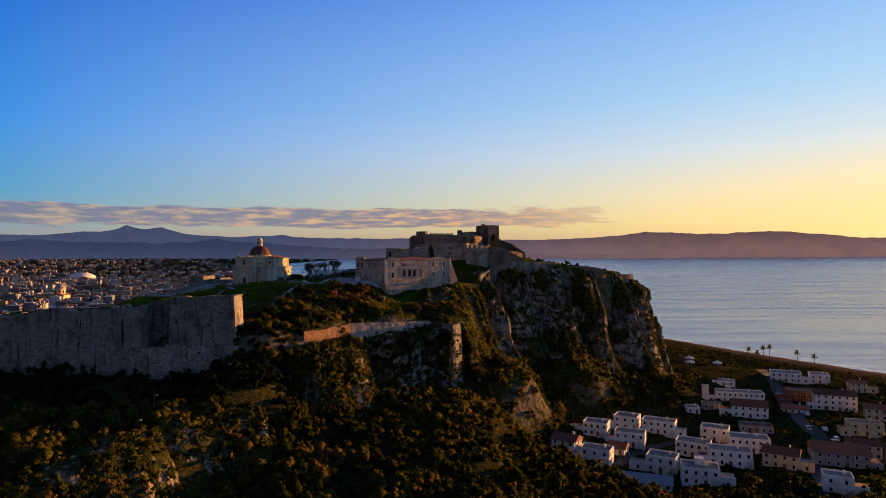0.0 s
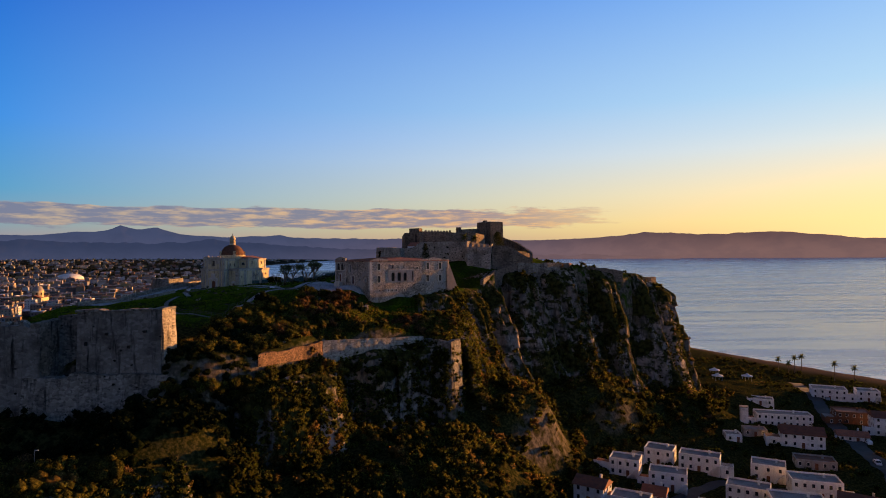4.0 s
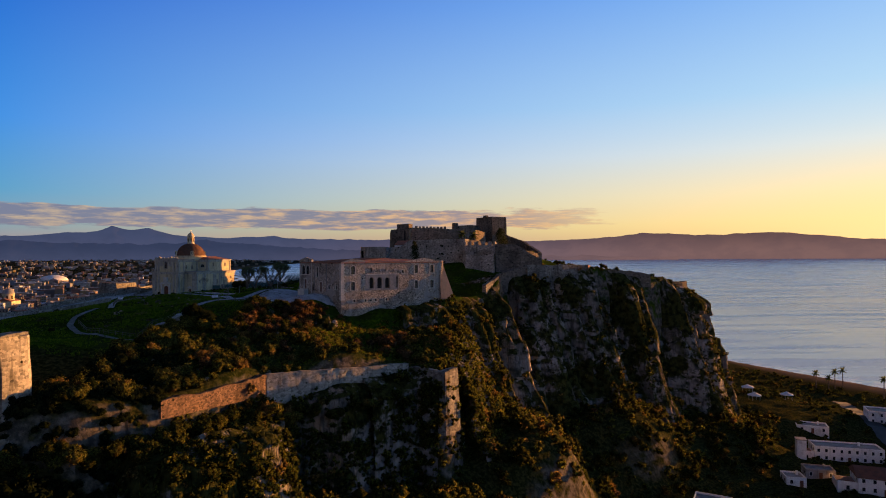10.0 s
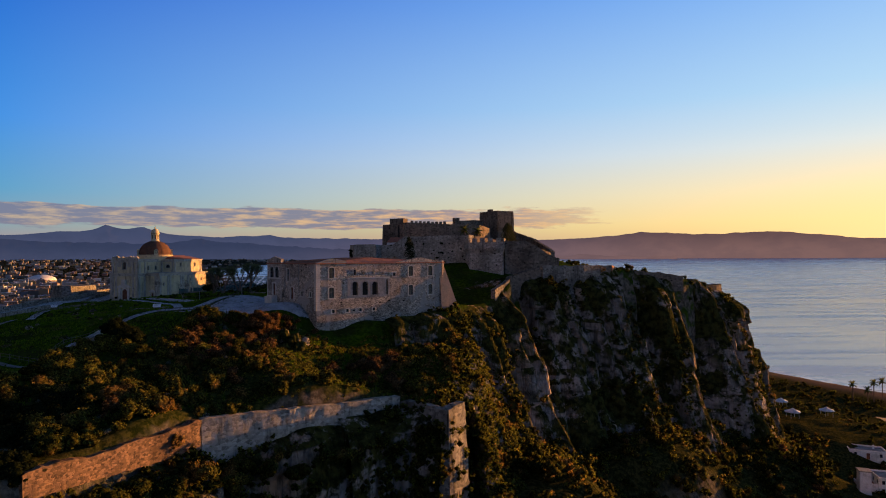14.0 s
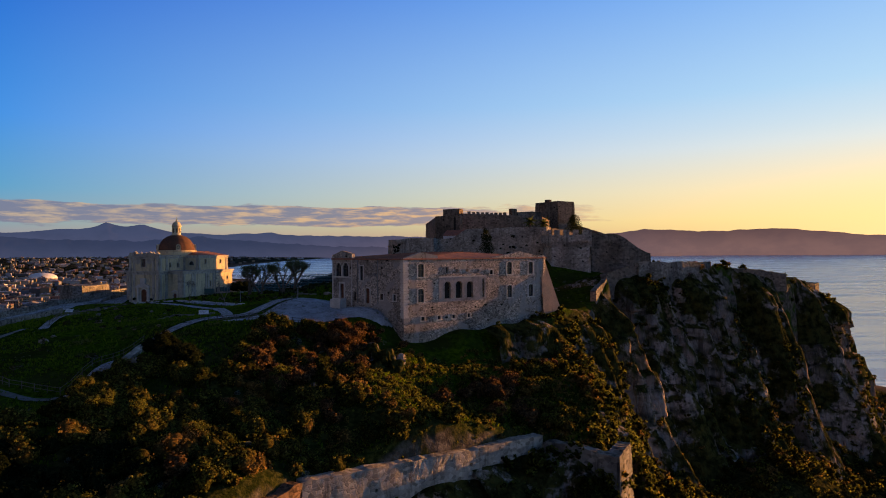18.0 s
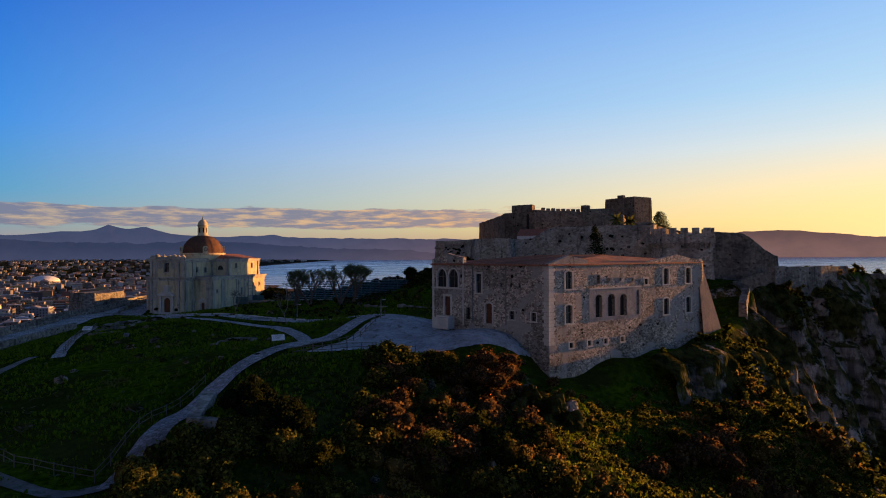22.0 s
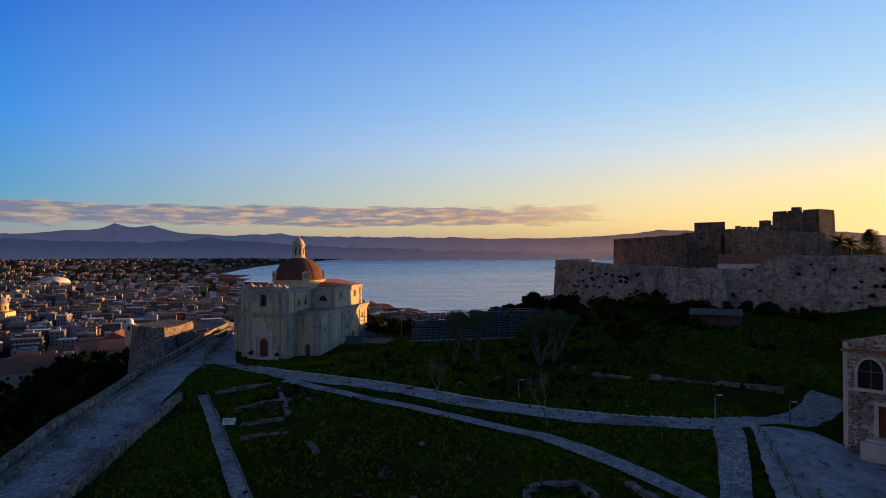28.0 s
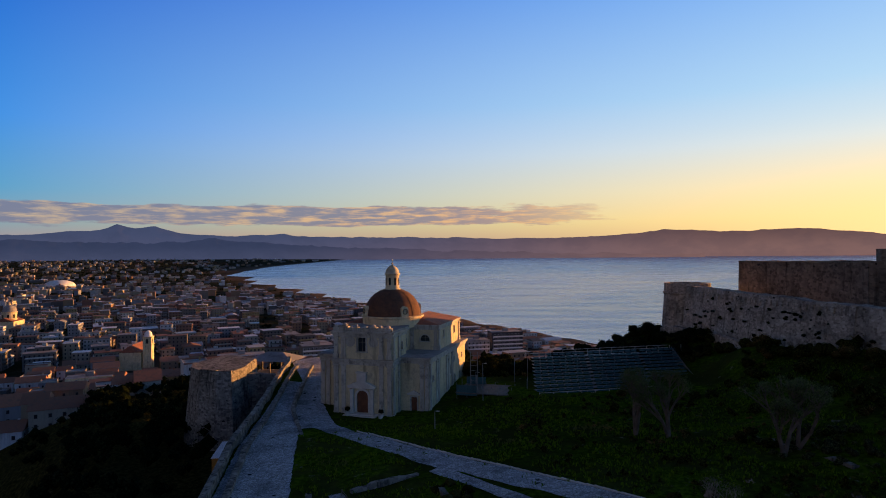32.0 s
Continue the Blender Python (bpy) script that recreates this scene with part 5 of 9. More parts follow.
    for i in range(4):
        m = CH @ Matrix.Rotation(radians(90 * i - 45), 4, "Z")
        F = Form().box(m, 5.0, 6.3, -0.75, 0.75, 78.9, 80.4).lathe(m @ Matrix.Translation((5.0, 0, 80.4)) @ Matrix.Rotation(math.pi / 2, 4, "Y"), [(0.75, 0), (0.75, 1.3), (0.01, 1.3)], 16)
        d = part("dormer", F, O, e)
        part("round_window", Form().lathe(m @ Matrix.Translation((6.2, 0, 80.1)) @ Matrix.Rotation(math.pi / 2, 4, "Y"), [(0.55, 0), (0.55, 0.16), (0.42, 0.18), (0.40, 0.06), (0.01, 0.05)], 16), MAT["dark"], d)
    ln = part("lantern", Form().lathe(CH, [(1.75, 83.9), (1.75, 84.4), (1.45, 84.5), (1.4, 87.3), (1.62, 87.4), (1.62, 87.65), (1.45, 87.7), (1.3, 88.35), (0.85, 88.95), (0.3, 89.25), (0.14, 89.5), (0.24, 89.75), (0.02, 90.0)], 24), O, e, "slender plastered lantern", True)
    for i in range(8):
        m = CH @ Matrix.Rotation(radians(45 * i), 4, "Z")
        part("slit_window", Form().box(m, 1.3, 1.44, -0.2, 0.2, 85.2, 86.7), MAT["dark"], ln)
    part("cross", Form().box(CH, -0.03, 0.03, -0.03, 0.03, 89.8, 90.6).box(CH, -0.2, 0.2, -0.03, 0.03, 90.25, 90.31), MAT["iron"], ln)
    return e


church()


def potted_shrub(u, v):
    x, y = at(u, v)
    z = ground_z(x, y) + 0.1
    e = empty("potted_shrub", x, y, z, "dark clipped shrub in a stone pot by the church door", "plant", "pots at the church door")
    part("pot", Form().lathe(Matrix.Translation((x, y, z)), [(0.35, -0.2), (0.5, 0.5), (0.55, 0.6), (0.4, 0.6), (0.02, 0.55)], 14), MAT["dressed"], e)
    return e, x, y, z + 0.6


# ---- the castle ----
def castle():
    e = empty("castle", 0, 360, 80, "dark ruined hilltop castle with keep, towers and curtain walls", "castle")
    cs, pw = MAT["castle"], MAT["pale_wall"]
    # curtain wall on the town side, with round bastion and pointed bastion
    part("curtain_wall", ruin_wall([(-33.5, 391), (-27.0, 336.0)], 3.0, (68, 71), (83.0, 82.2), 0.5, 1.0, 0.14), pw, e, "pale patched curtain wall with scrub in its joints")
    part("bastion", ruin_wall([(-27.0, 337.5), (-26.2, 331.0), (-18.3, 325.0), (-16.4, 330)], 3.0, (70.5, 71), (82.3, 82.0), 0.3, 0.9, 0.12, seed=5.0), pw, e, "pointed pale stone bastion")
    part("bastion_deck", Form().prism([(-26, 337), (-25.4, 332), (-18.5, 326.6), (-14, 331), (-14, 345), (-24, 345)], 79, 80.6), MAT["ground"], e)
    part("curtain_wall", ruin_wall([(-16.8, 328.5), (-2.0, 318.5), (12.0, 309.0)], 3.0, (70, 71), lambda s: 82.0 + 2.6 * float(ease(0.12, 0.3, s)), 0.45, 1.0, 0.13, seed=9.0), pw, e, "tall stained curtain wall")
    part("round_bastion", Form().lathe(Matrix.Translation((-31.0, 397, 0)), [(7.4, 62), (6.6, 72), (6.0, 80), (6.0, 80.3), (6.3, 80.5), (6.3, 80.9), (5.9, 81), (5.9, 83.2), (5.0, 83.2), (5.0, 82.2), (0.1, 82.2)], 40), pw, e, "round pale bastion with a flared foot")
    part("string_course", ruin_wall([(-33.9, 391), (-27.6, 336.0)], 0.5, (76.2, 76.4), (76.5, 76.7), 0.0, 1.0, 0.0, 2), pw, e)
    m = frame_of((-33.2, 388), (-27.2, 338))
    for i in range(28):
        part("corbel", Form().box(m, 3 + i * 1.7, 3.5 + i * 1.7, -0.45, 0.1, 80.4, 81.5), pw, e)
    part("footing_wall", ruin_wall([(-42.5, 386), (-35.5, 374), (-34.0, 362)], 2.0, (64, 66), (73.5, 72.5), 1.5, 0.9, 0.1, seed=3.0), pw, e, "tumbled footing of older walls")
    # inner ward
    part("ward_wall", ruin_wall([(-21.4, 388.0), (-17.8, 346.0)], 2.0, (79, 79), (89.3, 89.3), 0.25, 1.0, 0.02, seed=12.0), cs, e, "plain dark inner ward wall")
    part("ward_wall", ruin_wall([(20, 398), (-20.8, 388.5)], 2.0, (76, 79), (89.0, 89.3), 0.3, 1.2, 0.02, seed=13.0), cs, e)
    part("wall_slit", Form().box(frame_of((-21.4, 388), (-17.8, 346)), 8, 9, -0.06, 0.1, 80.5, 88.6), MAT["dark"], e)
    part("tower", Form().prism([(-17.8, 346.5), (-17.2, 344.2), (-9.8, 338.8), (-8.0, 345), (-12, 351)], 78, 89.6), cs, e, "square dark wall tower")
    part("turret", Form().prism([(-15.2, 346), (-10.0, 342.2), (-8.6, 346), (-13.4, 350)], 89.5, 91.9), cs, e)
    part("wall_slit", Form().box(frame_of((-17.2, 344.2), (-9.8, 338.8)), 6.6, 7.4, -0.05, 0.1, 80, 88.8), MAT["dark"], e)
    part("ward_wall", ruin_wall([(-9.5, 341.5), (6, 346), (18.5, 352), (24, 367)], 2.0, (78, 78), (90.4, 89.4), 0.35, 1.0, 0.02, seed=15.0), cs, e)
    merlons(e, (-7.5, 342.2), (6.0, 346.2), 90.0, 9, (0.9, 0.7, 0.9), cs)
    part("gatehouse", Form().prism([(10.5, 362), (17.5, 366.8), (22, 373), (14, 372)], 80, [92.0, 92.6, 92.6, 92.0]), cs, e)
    part("turret", Form().prism([(9.4, 361), (11.4, 362.4), (10.6, 364.2), (8.6, 363)], 89, 93.2), cs, e)
    L, R, R2, L2 = (20.6, 378.5), (27.1, 368.1), (34.3, 372.7), (27.8, 383.0)
    k = part("keep", Form().prism([L, R, R2, L2], 80, 95.6, flare=0.4), cs, e, "square keep above the inner ward")
    for q0, q1, n_ in ((L, R, 3), (R, R2, 2), (R2, L2, 3), (L2, L, 2)):
        m = frame_of(q0, q1)
        LL = math.dist(q0, q1)
        for i in range(n_):
            a0, a1 = LL * i / n_ + 0.1, LL * (i + 1) / n_ - (0.5 if i < n_ - 1 else 0.1)
            part("merlon", Form().box(m, a0, a1, 0.02, 0.7, 95.5, 96.5), cs, k)
    part("turret", Form().prism([(23.6, 374.6), (24.8, 372.7), (25.9, 373.5), (24.8, 375.4)], 95.5, 97.4), cs, k)
    kw = frame_of(L, R)
    part("window", Form().box(kw, 3.4, 4.8, -0.05, 0.2, 88.6, 92.0), MAT["dark"], k)
    part("window", Form().box(kw, 8.6, 9.4, -0.05, 0.2, 86.5, 88.0), MAT["dark"], k)
    part("ward_wall", ruin_wall([(33, 372), (40, 366), (46, 352)], 1.5, (76, 74), (88.8, 80), 0.6, 1.0, 0.05, seed=17.0), cs, e)
    part("ward_wall", ruin_wall([(14, 312), (30, 330), (46, 352)], 1.5, (74, 72), (84.4, 79.5), 0.6, 1.0, 0.05, seed=18.0), cs, e)
    part("terrace", Form().prism([(-15, 330), (12, 311), (28, 330), (44, 352), (34, 366), (18, 366), (-8, 346)], 72, 80.4), MAT["ground"], e)
    # gate tower toward the cliff
    q = [(11.0, 309.5), (12.0, 301.5), (21.5, 301.0), (23.0, 310.0)]
    part("gate_tower", Form().prism(q, 68, 81.6, flare=0.6), pw, e, "squat gate tower with corbels and battlements")
    for a, b in ((q[0], q[1]), (q[1], q[2]), (q[2], q[3])):
        m = frame_of(a, b)
        for i in range(9):
            u = math.dist(a, b) * (i + 0.5) / 9
            part("corbel", Form().box(m, u - 0.18, u + 0.18, -0.5, 0.1, 79.0, 80.1), pw, e)
        part("parapet", Form().box(m, -0.3, math.dist(a, b) + 0.3, -0.55, -0.05, 80.1, 82.0), pw, e)
        for i in range(4):
            u = math.dist(a, b) * (i + 0.5) / 4
            part("merlon", Form().box(m, u - 0.7, u + 0.7, -0.55, -0.05, 81.95, 83.3), pw, e)
    part("window", Form().box(frame_of(q[1], q[2]), 2.0, 2.9, -0.05, 0.2, 76.0, 77.6), MAT["dark"], e)
    part("gate_arch", infill(frame_of(q[1], q[2]), (0.6, 3.0, 69.0, 74.2, "pointed"), -0.06), MAT["dark"], e)
    part("spur_wall", ruin_wall([(22.5, 303.5), (31, 305.0), (40, 309.0)], 1.6, (70, 70), lambda s: 82.6 - 0.6 * s - 4.6 * float(ease(0.35, 1.0, s)), 0.35, 0.9, 0.04, seed=21.0), cs, e, "descending dark spur wall")
    return e


castle()


def custodian_house():
    a, b = (-15.4, 334.2), (-3.4, 327.6)
    n = Vector((0.48, 0.88))
    c, d = (b[0] + n.x * 5, b[1] + n.y * 5), (a[0] + n.x * 5, a[1] + n.y * 5)
    e = empty("lodge", -9, 332, 80.4, "long low white lodge with a red tiled roof inside the walls", "house")
    hs = [(4.6, 5.8, 81.2, 82.0, "flat"), (8.2, 10.2, 81.2, 82.0, "flat")]
    part("wall", wall_form(a, b, 78, 83.0, hs, 0.3), MAT["white"], e)
    part("wall", wall_form(b, c, 78, 83.0, [(2.0, 2.8, 81.2, 82.0, "flat")], 0.3, [(0, 83), (2.5, 84.6), (5.0, 83)]), MAT["white"], e)
    part("wall", wall_form(c, d, 78, 83.0, [], 0.3), MAT["white"], e)
    part("wall", wall_form(d, a, 78, 83.0, [], 0.3, [(0, 83), (2.5, 84.6), (5.0, 83)]), MAT["white"], e)
    for h in hs:
        window(e, a, b, h, MAT["glass"], MAT["white"], 0.08, 0.03, 0.2)
    r0, r1 = ((a[0] + d[0]) / 2, (a[1] + d[1]) / 2, 84.7), ((b[0] + c[0]) / 2, (b[1] + c[1]) / 2, 84.7)
    k = 0.35
    lo = [(a[0] - n.x * k, a[1] - n.y * k, 82.85), (b[0] - n.x * k, b[1] - n.y * k, 82.85), (c[0] + n.x * k, c[1] + n.y * k, 82.85), (d[0] + n.x * k, d[1] + n.y * k, 82.85)]
    part("roof", Form().add(lo + [r0, r1], [(0, 1, 5, 4), (2, 3, 4, 5), (1, 2, 5), (3, 0, 4), (0, 3, 2, 1)]), MAT["roof"], e)


custodian_house()


def shed():
    x0, y0, x1, y1 = -30.6, 311.2, -23.6, 308.0
    m = frame_of((x0, y0), (x1, y1)) @ Matrix.Translation((0, 0, ground_z(-27, 310)))
    e = empty("shed", -27, 310, ground_z(-27, 310), "open-fronted weathered timber shed with a lean-to roof", "shed")
    for i in range(6):
        part("post", Form().box(m, i * 1.52, i * 1.52 + 0.16, 0, 0.16, -0.6, 2.3), MAT["timber"], e)
    for i in range(3):
        part("post", Form().box(m, i * 3.8, i * 3.8 + 0.16, 2.8, 2.96, -0.6, 2.9), MAT["timber"], e)
    part("back_wall", Form().box(m, 0, 7.7, 2.96, 3.05, -0.6, 2.8), MAT["timber"], e)
    for i in range(9):
        F = Form().add([m @ Vector(q) for q in ((i * 0.92 - 0.3, -0.5, 2.25), (i * 0.92 + 0.58, -0.5, 2.25), (i * 0.92 + 0.58, 3.3, 2.95), (i * 0.92 - 0.3, 3.3, 2.95), (i * 0.92 - 0.3, -0.5, 2.33), (i * 0.92 + 0.58, -0.5, 2.33), (i * 0.92 + 0.58, 3.3, 3.03), (i * 0.92 - 0.3, 3.3, 3.03))],
                       [(0, 3, 2, 1), (4, 5, 6, 7), (0, 1, 5, 4), (1, 2, 6, 5), (2, 3, 7, 6), (3, 0, 4, 7)])
        part("roof_sheet", F, MAT["timber"], e)


shed()


# ---- the Spanish bastion and the lower walls ----
def lower_works():
    e = empty("bastion", -70, 180, 52, "massive grey stone bastion with a sharp sunlit edge", "bastion")
    part("wall", ruin_wall([(-84.5, 177.6), (-77.0, 177.4)], 2, (46, 46), (65.3, 65.6), 0.5, 0.7, 0.03, seed=4.0), MAT["shade_wall"], e, "recessed wall face with dark streaks and shade in its colour")
    part("wall", ruin_wall([(-77.4, 173.0), (-68.0, 172.9), (-59.4, 173.2)], 2, (46, 46), (66.3, 66.9), 0.25, 0.8, 0.05, seed=6.0), MAT["bastion_face"], e, "pale rendered bastion face")
    part("wall", ruin_wall([(-59.4, 173.2), (-58.4, 177.2), (-59.0, 178.6), (-64, 185)], 2, (46, 48), (66.9, 66.3), 0.25, 0.7, 0.05, seed=7.0), MAT["pale_wall"], e)
    part("wall", ruin_wall([(-77.2, 182), (-77.4, 173.0)], 2, (46, 46), (66.0, 66.3), 0.25, 0.8, 0.03, seed=5.0), MAT["shade_wall"], e)
    part("deck", Form().prism([(-84, 179.0), (-77, 178.5), (-76, 175.5), (-61.0, 175), (-60.5, 177.5), (-65.5, 185), (-74, 192), (-88, 192)], 50, 65.2), MAT["ground"], e)
    part("coping", ruin_wall([(-77.8, 172.7), (-68.0, 172.5), (-59.2, 172.9), (-58.1, 177.2)], 2.6, (66.3, 66.8), (66.9, 67.3), 0.45, 0.6, 0.0, 2, 8.0), MAT["old_wall"], e)
    part("plinth", ruin_wall([(-87, 169.6), (-79, 169.4), (-70, 170.0), (-58.4, 170.8), (-57, 174)], 3.5, (36, 36), lambda q: 54.2 - 1.0 * q - 1.0 * (q < 0.3), 1.1, 0.7, 0.12, seed=9.0), MAT["old_wall"], e, "broken stepped plinth")
    for k, (u0, z0, u1, z1) in enumerate(((-75.6, 59.2, 0.5, 0.8), (-71.2, 61.4, 0.5, 0.5), (-66.5, 58.6, 0.6, 0.6), (-63.0, 61.9, 0.5, 0.5))):
        part("putlog_hole", Form().box(Matrix.Translation((u0, 172.2, z0)), 0, u1, -0.02, 0.9, 0, z1), MAT["dark"], e)
    w_ = empty("rampart", -105, 172, 50, "long weathered rampart wall with dark streaks and a broken top", "wall")
    part("wall", ruin_wall([(-134, 172.0), (-112, 171.0), (-98, 170.4), (-84.2, 171.0)], 3, (36, 38), lambda q: 61.6 + 2.6 * q + 0.9 * (0.42 < q < 0.60), 1.5, 0.6, 0.05, 12, seed=14.0), MAT["bastion_face"], w_)
    part("wall", ruin_wall([(-84.3, 171.0), (-84.2, 179)], 2, (46, 46), (64.2, 64.6), 0.6, 0.7, 0.03, seed=14.5), MAT["shade_wall"], w_)
    part("rubble_top", ruin_wall([(-132, 174.0), (-108, 173.5), (-87, 173.5)], 2.0, (59, 61), lambda q: 62.8 + 2.4 * q, 3.4, 0.6, 0.2, 4, 22.0), MAT["old_wall"], w_)
    part("earth_fill", Form().prism([(-134, 173), (-86, 172.5), (-86, 188), (-134, 192)], 46, [60.5, 63.0, 63.5, 61.0]), MAT["ground"], w_)
    s = empty("terrace_wall", -25, 205, 50, "ruined rubble terrace wall glowing orange in low sun", "wall")
    # shade over these two low walls is carried by the darkened stone
    part("wall", ruin_wall([(-58.5, 174.5), (-50, 177.5), (-45.5, 181)], 1.6, (42, 44), (54.2, 53.4), 0.9, 0.6, 0.06, seed=31.0), MAT["shade_wall"], s)
    part("wall", ruin_wall([(-58, 172.5), (-50, 175)], 1.2, (38, 38), (49.6, 48.6), 0.8, 0.6, 0.06, seed=32.0), MAT["shade_wall"], s)
    part("wall", ruin_wall([(-42.2, 184.8), (-31.0, 204.6)], 1.6, (52.3, 51.4), lambda q: 55.7 - 0.4 * math.sin(3 * q), 0.7, 0.5, 0.05, seed=33.0), MAT["brick_rubble"], s)
    part("wall", ruin_wall([(-31.0, 204.6), (-17, 214), (-4.7, 223.0)], 1.6, (49.5, 45.5), lambda q: 55.6 - 1.2 * q, 0.35, 0.6, 0.07, seed=34.0), MAT["pale_wall"], s)
    part("wall", ruin_wall([(-4.7, 222.6), (3.4, 217.4), (6.2, 222)], 1.6, (40, 40), (54.0, 53.6), 0.9, 0.6, 0.06, seed=35.0), MAT["old_wall"], s)
    c = empty("cliff_wall", 40, 300, 70, "old brick and stone wall along the cliff edge", "wall")
    part("wall", ruin_wall([(17.0, 278.5), (19, 282), (21.5, 286.0)], 1.2, (65.5, 67), (69.2, 71.4), 0.9, 0.7, 0.08, seed=41.0), MAT["old_wall"], c)
    part("wall", ruin_wall([(21.5, 286.0), (23.5, 294.0), (33, 298.5)], 1.2, (66, 66), (71.4, 74.5), 0.8, 0.7, 0.06, seed=42.0), MAT["castle"], c)
    part("wall", ruin_wall([(33, 297.8), (46.5, 304.0), (57.3, 311.5)], 1.4, (65, 66), (75.2, 75.0), 0.5, 0.7, 0.04, seed=43.0), MAT["old_wall"], c)
    part("brick_end", ruin_wall([(57.4, 311.2), (60.0, 317.5)], 1.4, (68, 69), (75.0, 74.4), 0.3, 0.6, 0.03, seed=44.0), MAT["brick"], c, "orange brick return of the wall")
    m = frame_of((46.5, 304.0), (57.3, 311.5))
    F = Form().box(m, 2.2, 2.7, -0.5, -0.35, 70.2, 72.0)
    for du in (-1.0, 1.0):
        F.lathe(m @ Matrix.Translation((2.45 + du, -0.4, 71.0)) @ Matrix.Rotation(math.pi / 2, 4, "X"), [(0.62, 0), (0.62, 0.1), (0.45, 0.1), (0.45, 0)], 14)
    part("iron_emblem", F, MAT["dark"], c, "dark round ironwork fixed to the wall")
    part("wall", ruin_wall([(66, 316), (74, 319.5), (84, 321.5)], 1.2, (66, 66), (73.6, 71.6), 1.0, 0.7, 0.05, seed=45.0), MAT["castle"], c)
    part("wall", ruin_wall([(95, 332.5), (102.5, 337.6), (106.2, 341.4), (106.6, 347)], 1.4, (60, 60), (67.6, 67.4), 0.9, 0.7, 0.05, seed=46.0), MAT["castle"], c)


MAT["bastion_face"] = masonry("bastion_stone", (0.24, 0.225, 0.20), (0.13, 0.12, 0.105), (0.17, 0.155, 0.135), 1.1, 0.97)
MAT["brick"] = masonry("orange_brick", (0.50, 0.24, 0.12), (0.36, 0.16, 0.085), (0.40, 0.30, 0.22), 4.0, 0.15)
lower_works()


# ---- walls along the town side ----
def town_side():
    e = empty("parapet_wall", -127, 320, 61, "low stone parapet along the cobbled ramp", "wall")
    line = [(-139, 402), (-136.0, 386), (-133.5, 365), (-130.8, 341), (-128.6, 322), (-125.4, 303), (-122.6, 284), (-119.5, 262), (-114, 235)]
    def over(points, rise):
        """Height along a line, above the ground under it."""
        q = along(list(points), 1.0)
        return lambda s: ground_z(*q[min(int(s * len(q)), len(q) - 1)]) + rise

    kerb = [(x + 2.3, y) for x, y in line[1:]][::-1]
    inner = [(x + 1.5, y) for x, y in line][::-1]
    part("wall", ruin_wall(line[::-1], 0.9, lambda s: 48.0, over(inner, 1.25), 0.12, 1.2, 0.05, 6, 61.0), MAT["old_wall"], e)
    part("inner_kerb", ruin_wall(kerb, 0.8, over(kerb, -0.6), over(kerb, 0.85), 0.45, 0.7, 0.0, 3, 62.0), MAT["old_wall"], e, "broken low inner kerb with grass behind it")
    r = empty("ramp_wall", -111, 285, 61, "sloping stone side wall of the ramp", "wall")
    part("wall", ruin_wall([(-114.0, 303.5), (-111.3, 286.3), (-109.0, 270), (-107.3, 254)], 0.7, lambda s: 59.0, lambda s: 64.1 - 0.4 * s, 0.25, 0.8, 0.03, 4, 63.0), MAT["old_wall"], r)
    d = empty("divider_wall", -122, 335, 61, "low stone wall dividing two roads by the church", "wall")
    part("wall", ruin_wall([(-118.0, 324.0), (-121.0, 333.0), (-125.5, 347.0), (-127.5, 366), (-129.5, 384)], 0.6, lambda s: 60.0, lambda s: 62.9 + 1.6 * float(ease(0.25, 0.6, s)), 0.15, 0.9, 0.0, 4, 64.0), MAT["old_wall"], d)
    t = empty("wall_tower", -147, 370, 50, "flared old stone tower on the town wall", "tower")
    ring = [(-156, 376), (-154.4, 370.5), (-150.5, 366.0), (-146.5, 364.3), (-143.2, 364.4), (-142.0, 370), (-143, 382), (-152, 388)]
    part("wall", Form().prism(ring, 40, 66.2, flare=2.6), MAT["old_wall"], t)
    part("curtain", ruin_wall([(-142.5, 371.0), (-135.5, 374.5)], 1.5, (44, 46), (65.0, 64.4), 0.6, 0.8, 0.06, seed=65.0), MAT["old_wall"], t)
    part("deck", Form().prism([(x * 0.97 - 4.45, y * 0.97 + 11.2) for x, y in ring], 64, 66.5), MAT["old_wall"], t)
    for a, b in zip(ring[:4], ring[1:5]):
        part("parapet", Form().box(frame_of(a, b), 0.0, math.dist(a, b), -0.04, 0.8, 65.9, 66.9 + rnd.uniform(-0.4, 0.2)), MAT["old_wall"], t)
    k = empty("pavilion", -150, 412, 58, "open pavilion with a dark low roof behind the tower", "pavilion")
    m = Matrix.Translation((-152, 405, 58)) @ pose(0, 0, 0, 0, 0, -12)
    for i in range(3):
        for j in range(2):
            part("post", Form().box(m, i * 6, i * 6 + 0.4, j * 7, j * 7 + 0.4, -12, 4), MAT["timber"], k)
    part("floor", Form().box(m, -1, 13.5, -1, 8.5, -14, 0), MAT["castle"], k)
    F = Form().add([m @ Vector(q) for q in ((-1.2, -1.2, 4), (13.6, -1.2, 4), (13.6, 8.6, 4), (-1.2, 8.6, 4), (4, 3.7, 6), (8.5, 3.7, 6))], [(0, 1, 5, 4), (1, 2, 5), (2, 3, 4, 5), (3, 0, 4), (0, 3, 2, 1)])
    part("roof", F, MAT["flatroof"], k)
    b = empty("works_container", -138, 345, 50, "orange site container with a pale roof below the parapet", "container")
    m = Matrix.Translation((-135.5, 336, 55.0)) @ pose(0, 0, 0, 0, 0, 8)
    part("body", Form().box(m, -1.4, 1.4, 0, 9, -4, 2.4), MAT["orange_paint"], b)
    part("roof", Form().box(m, -1.5, 1.5, -0.1, 9.1, 2.4, 2.52), MAT["white"], b)


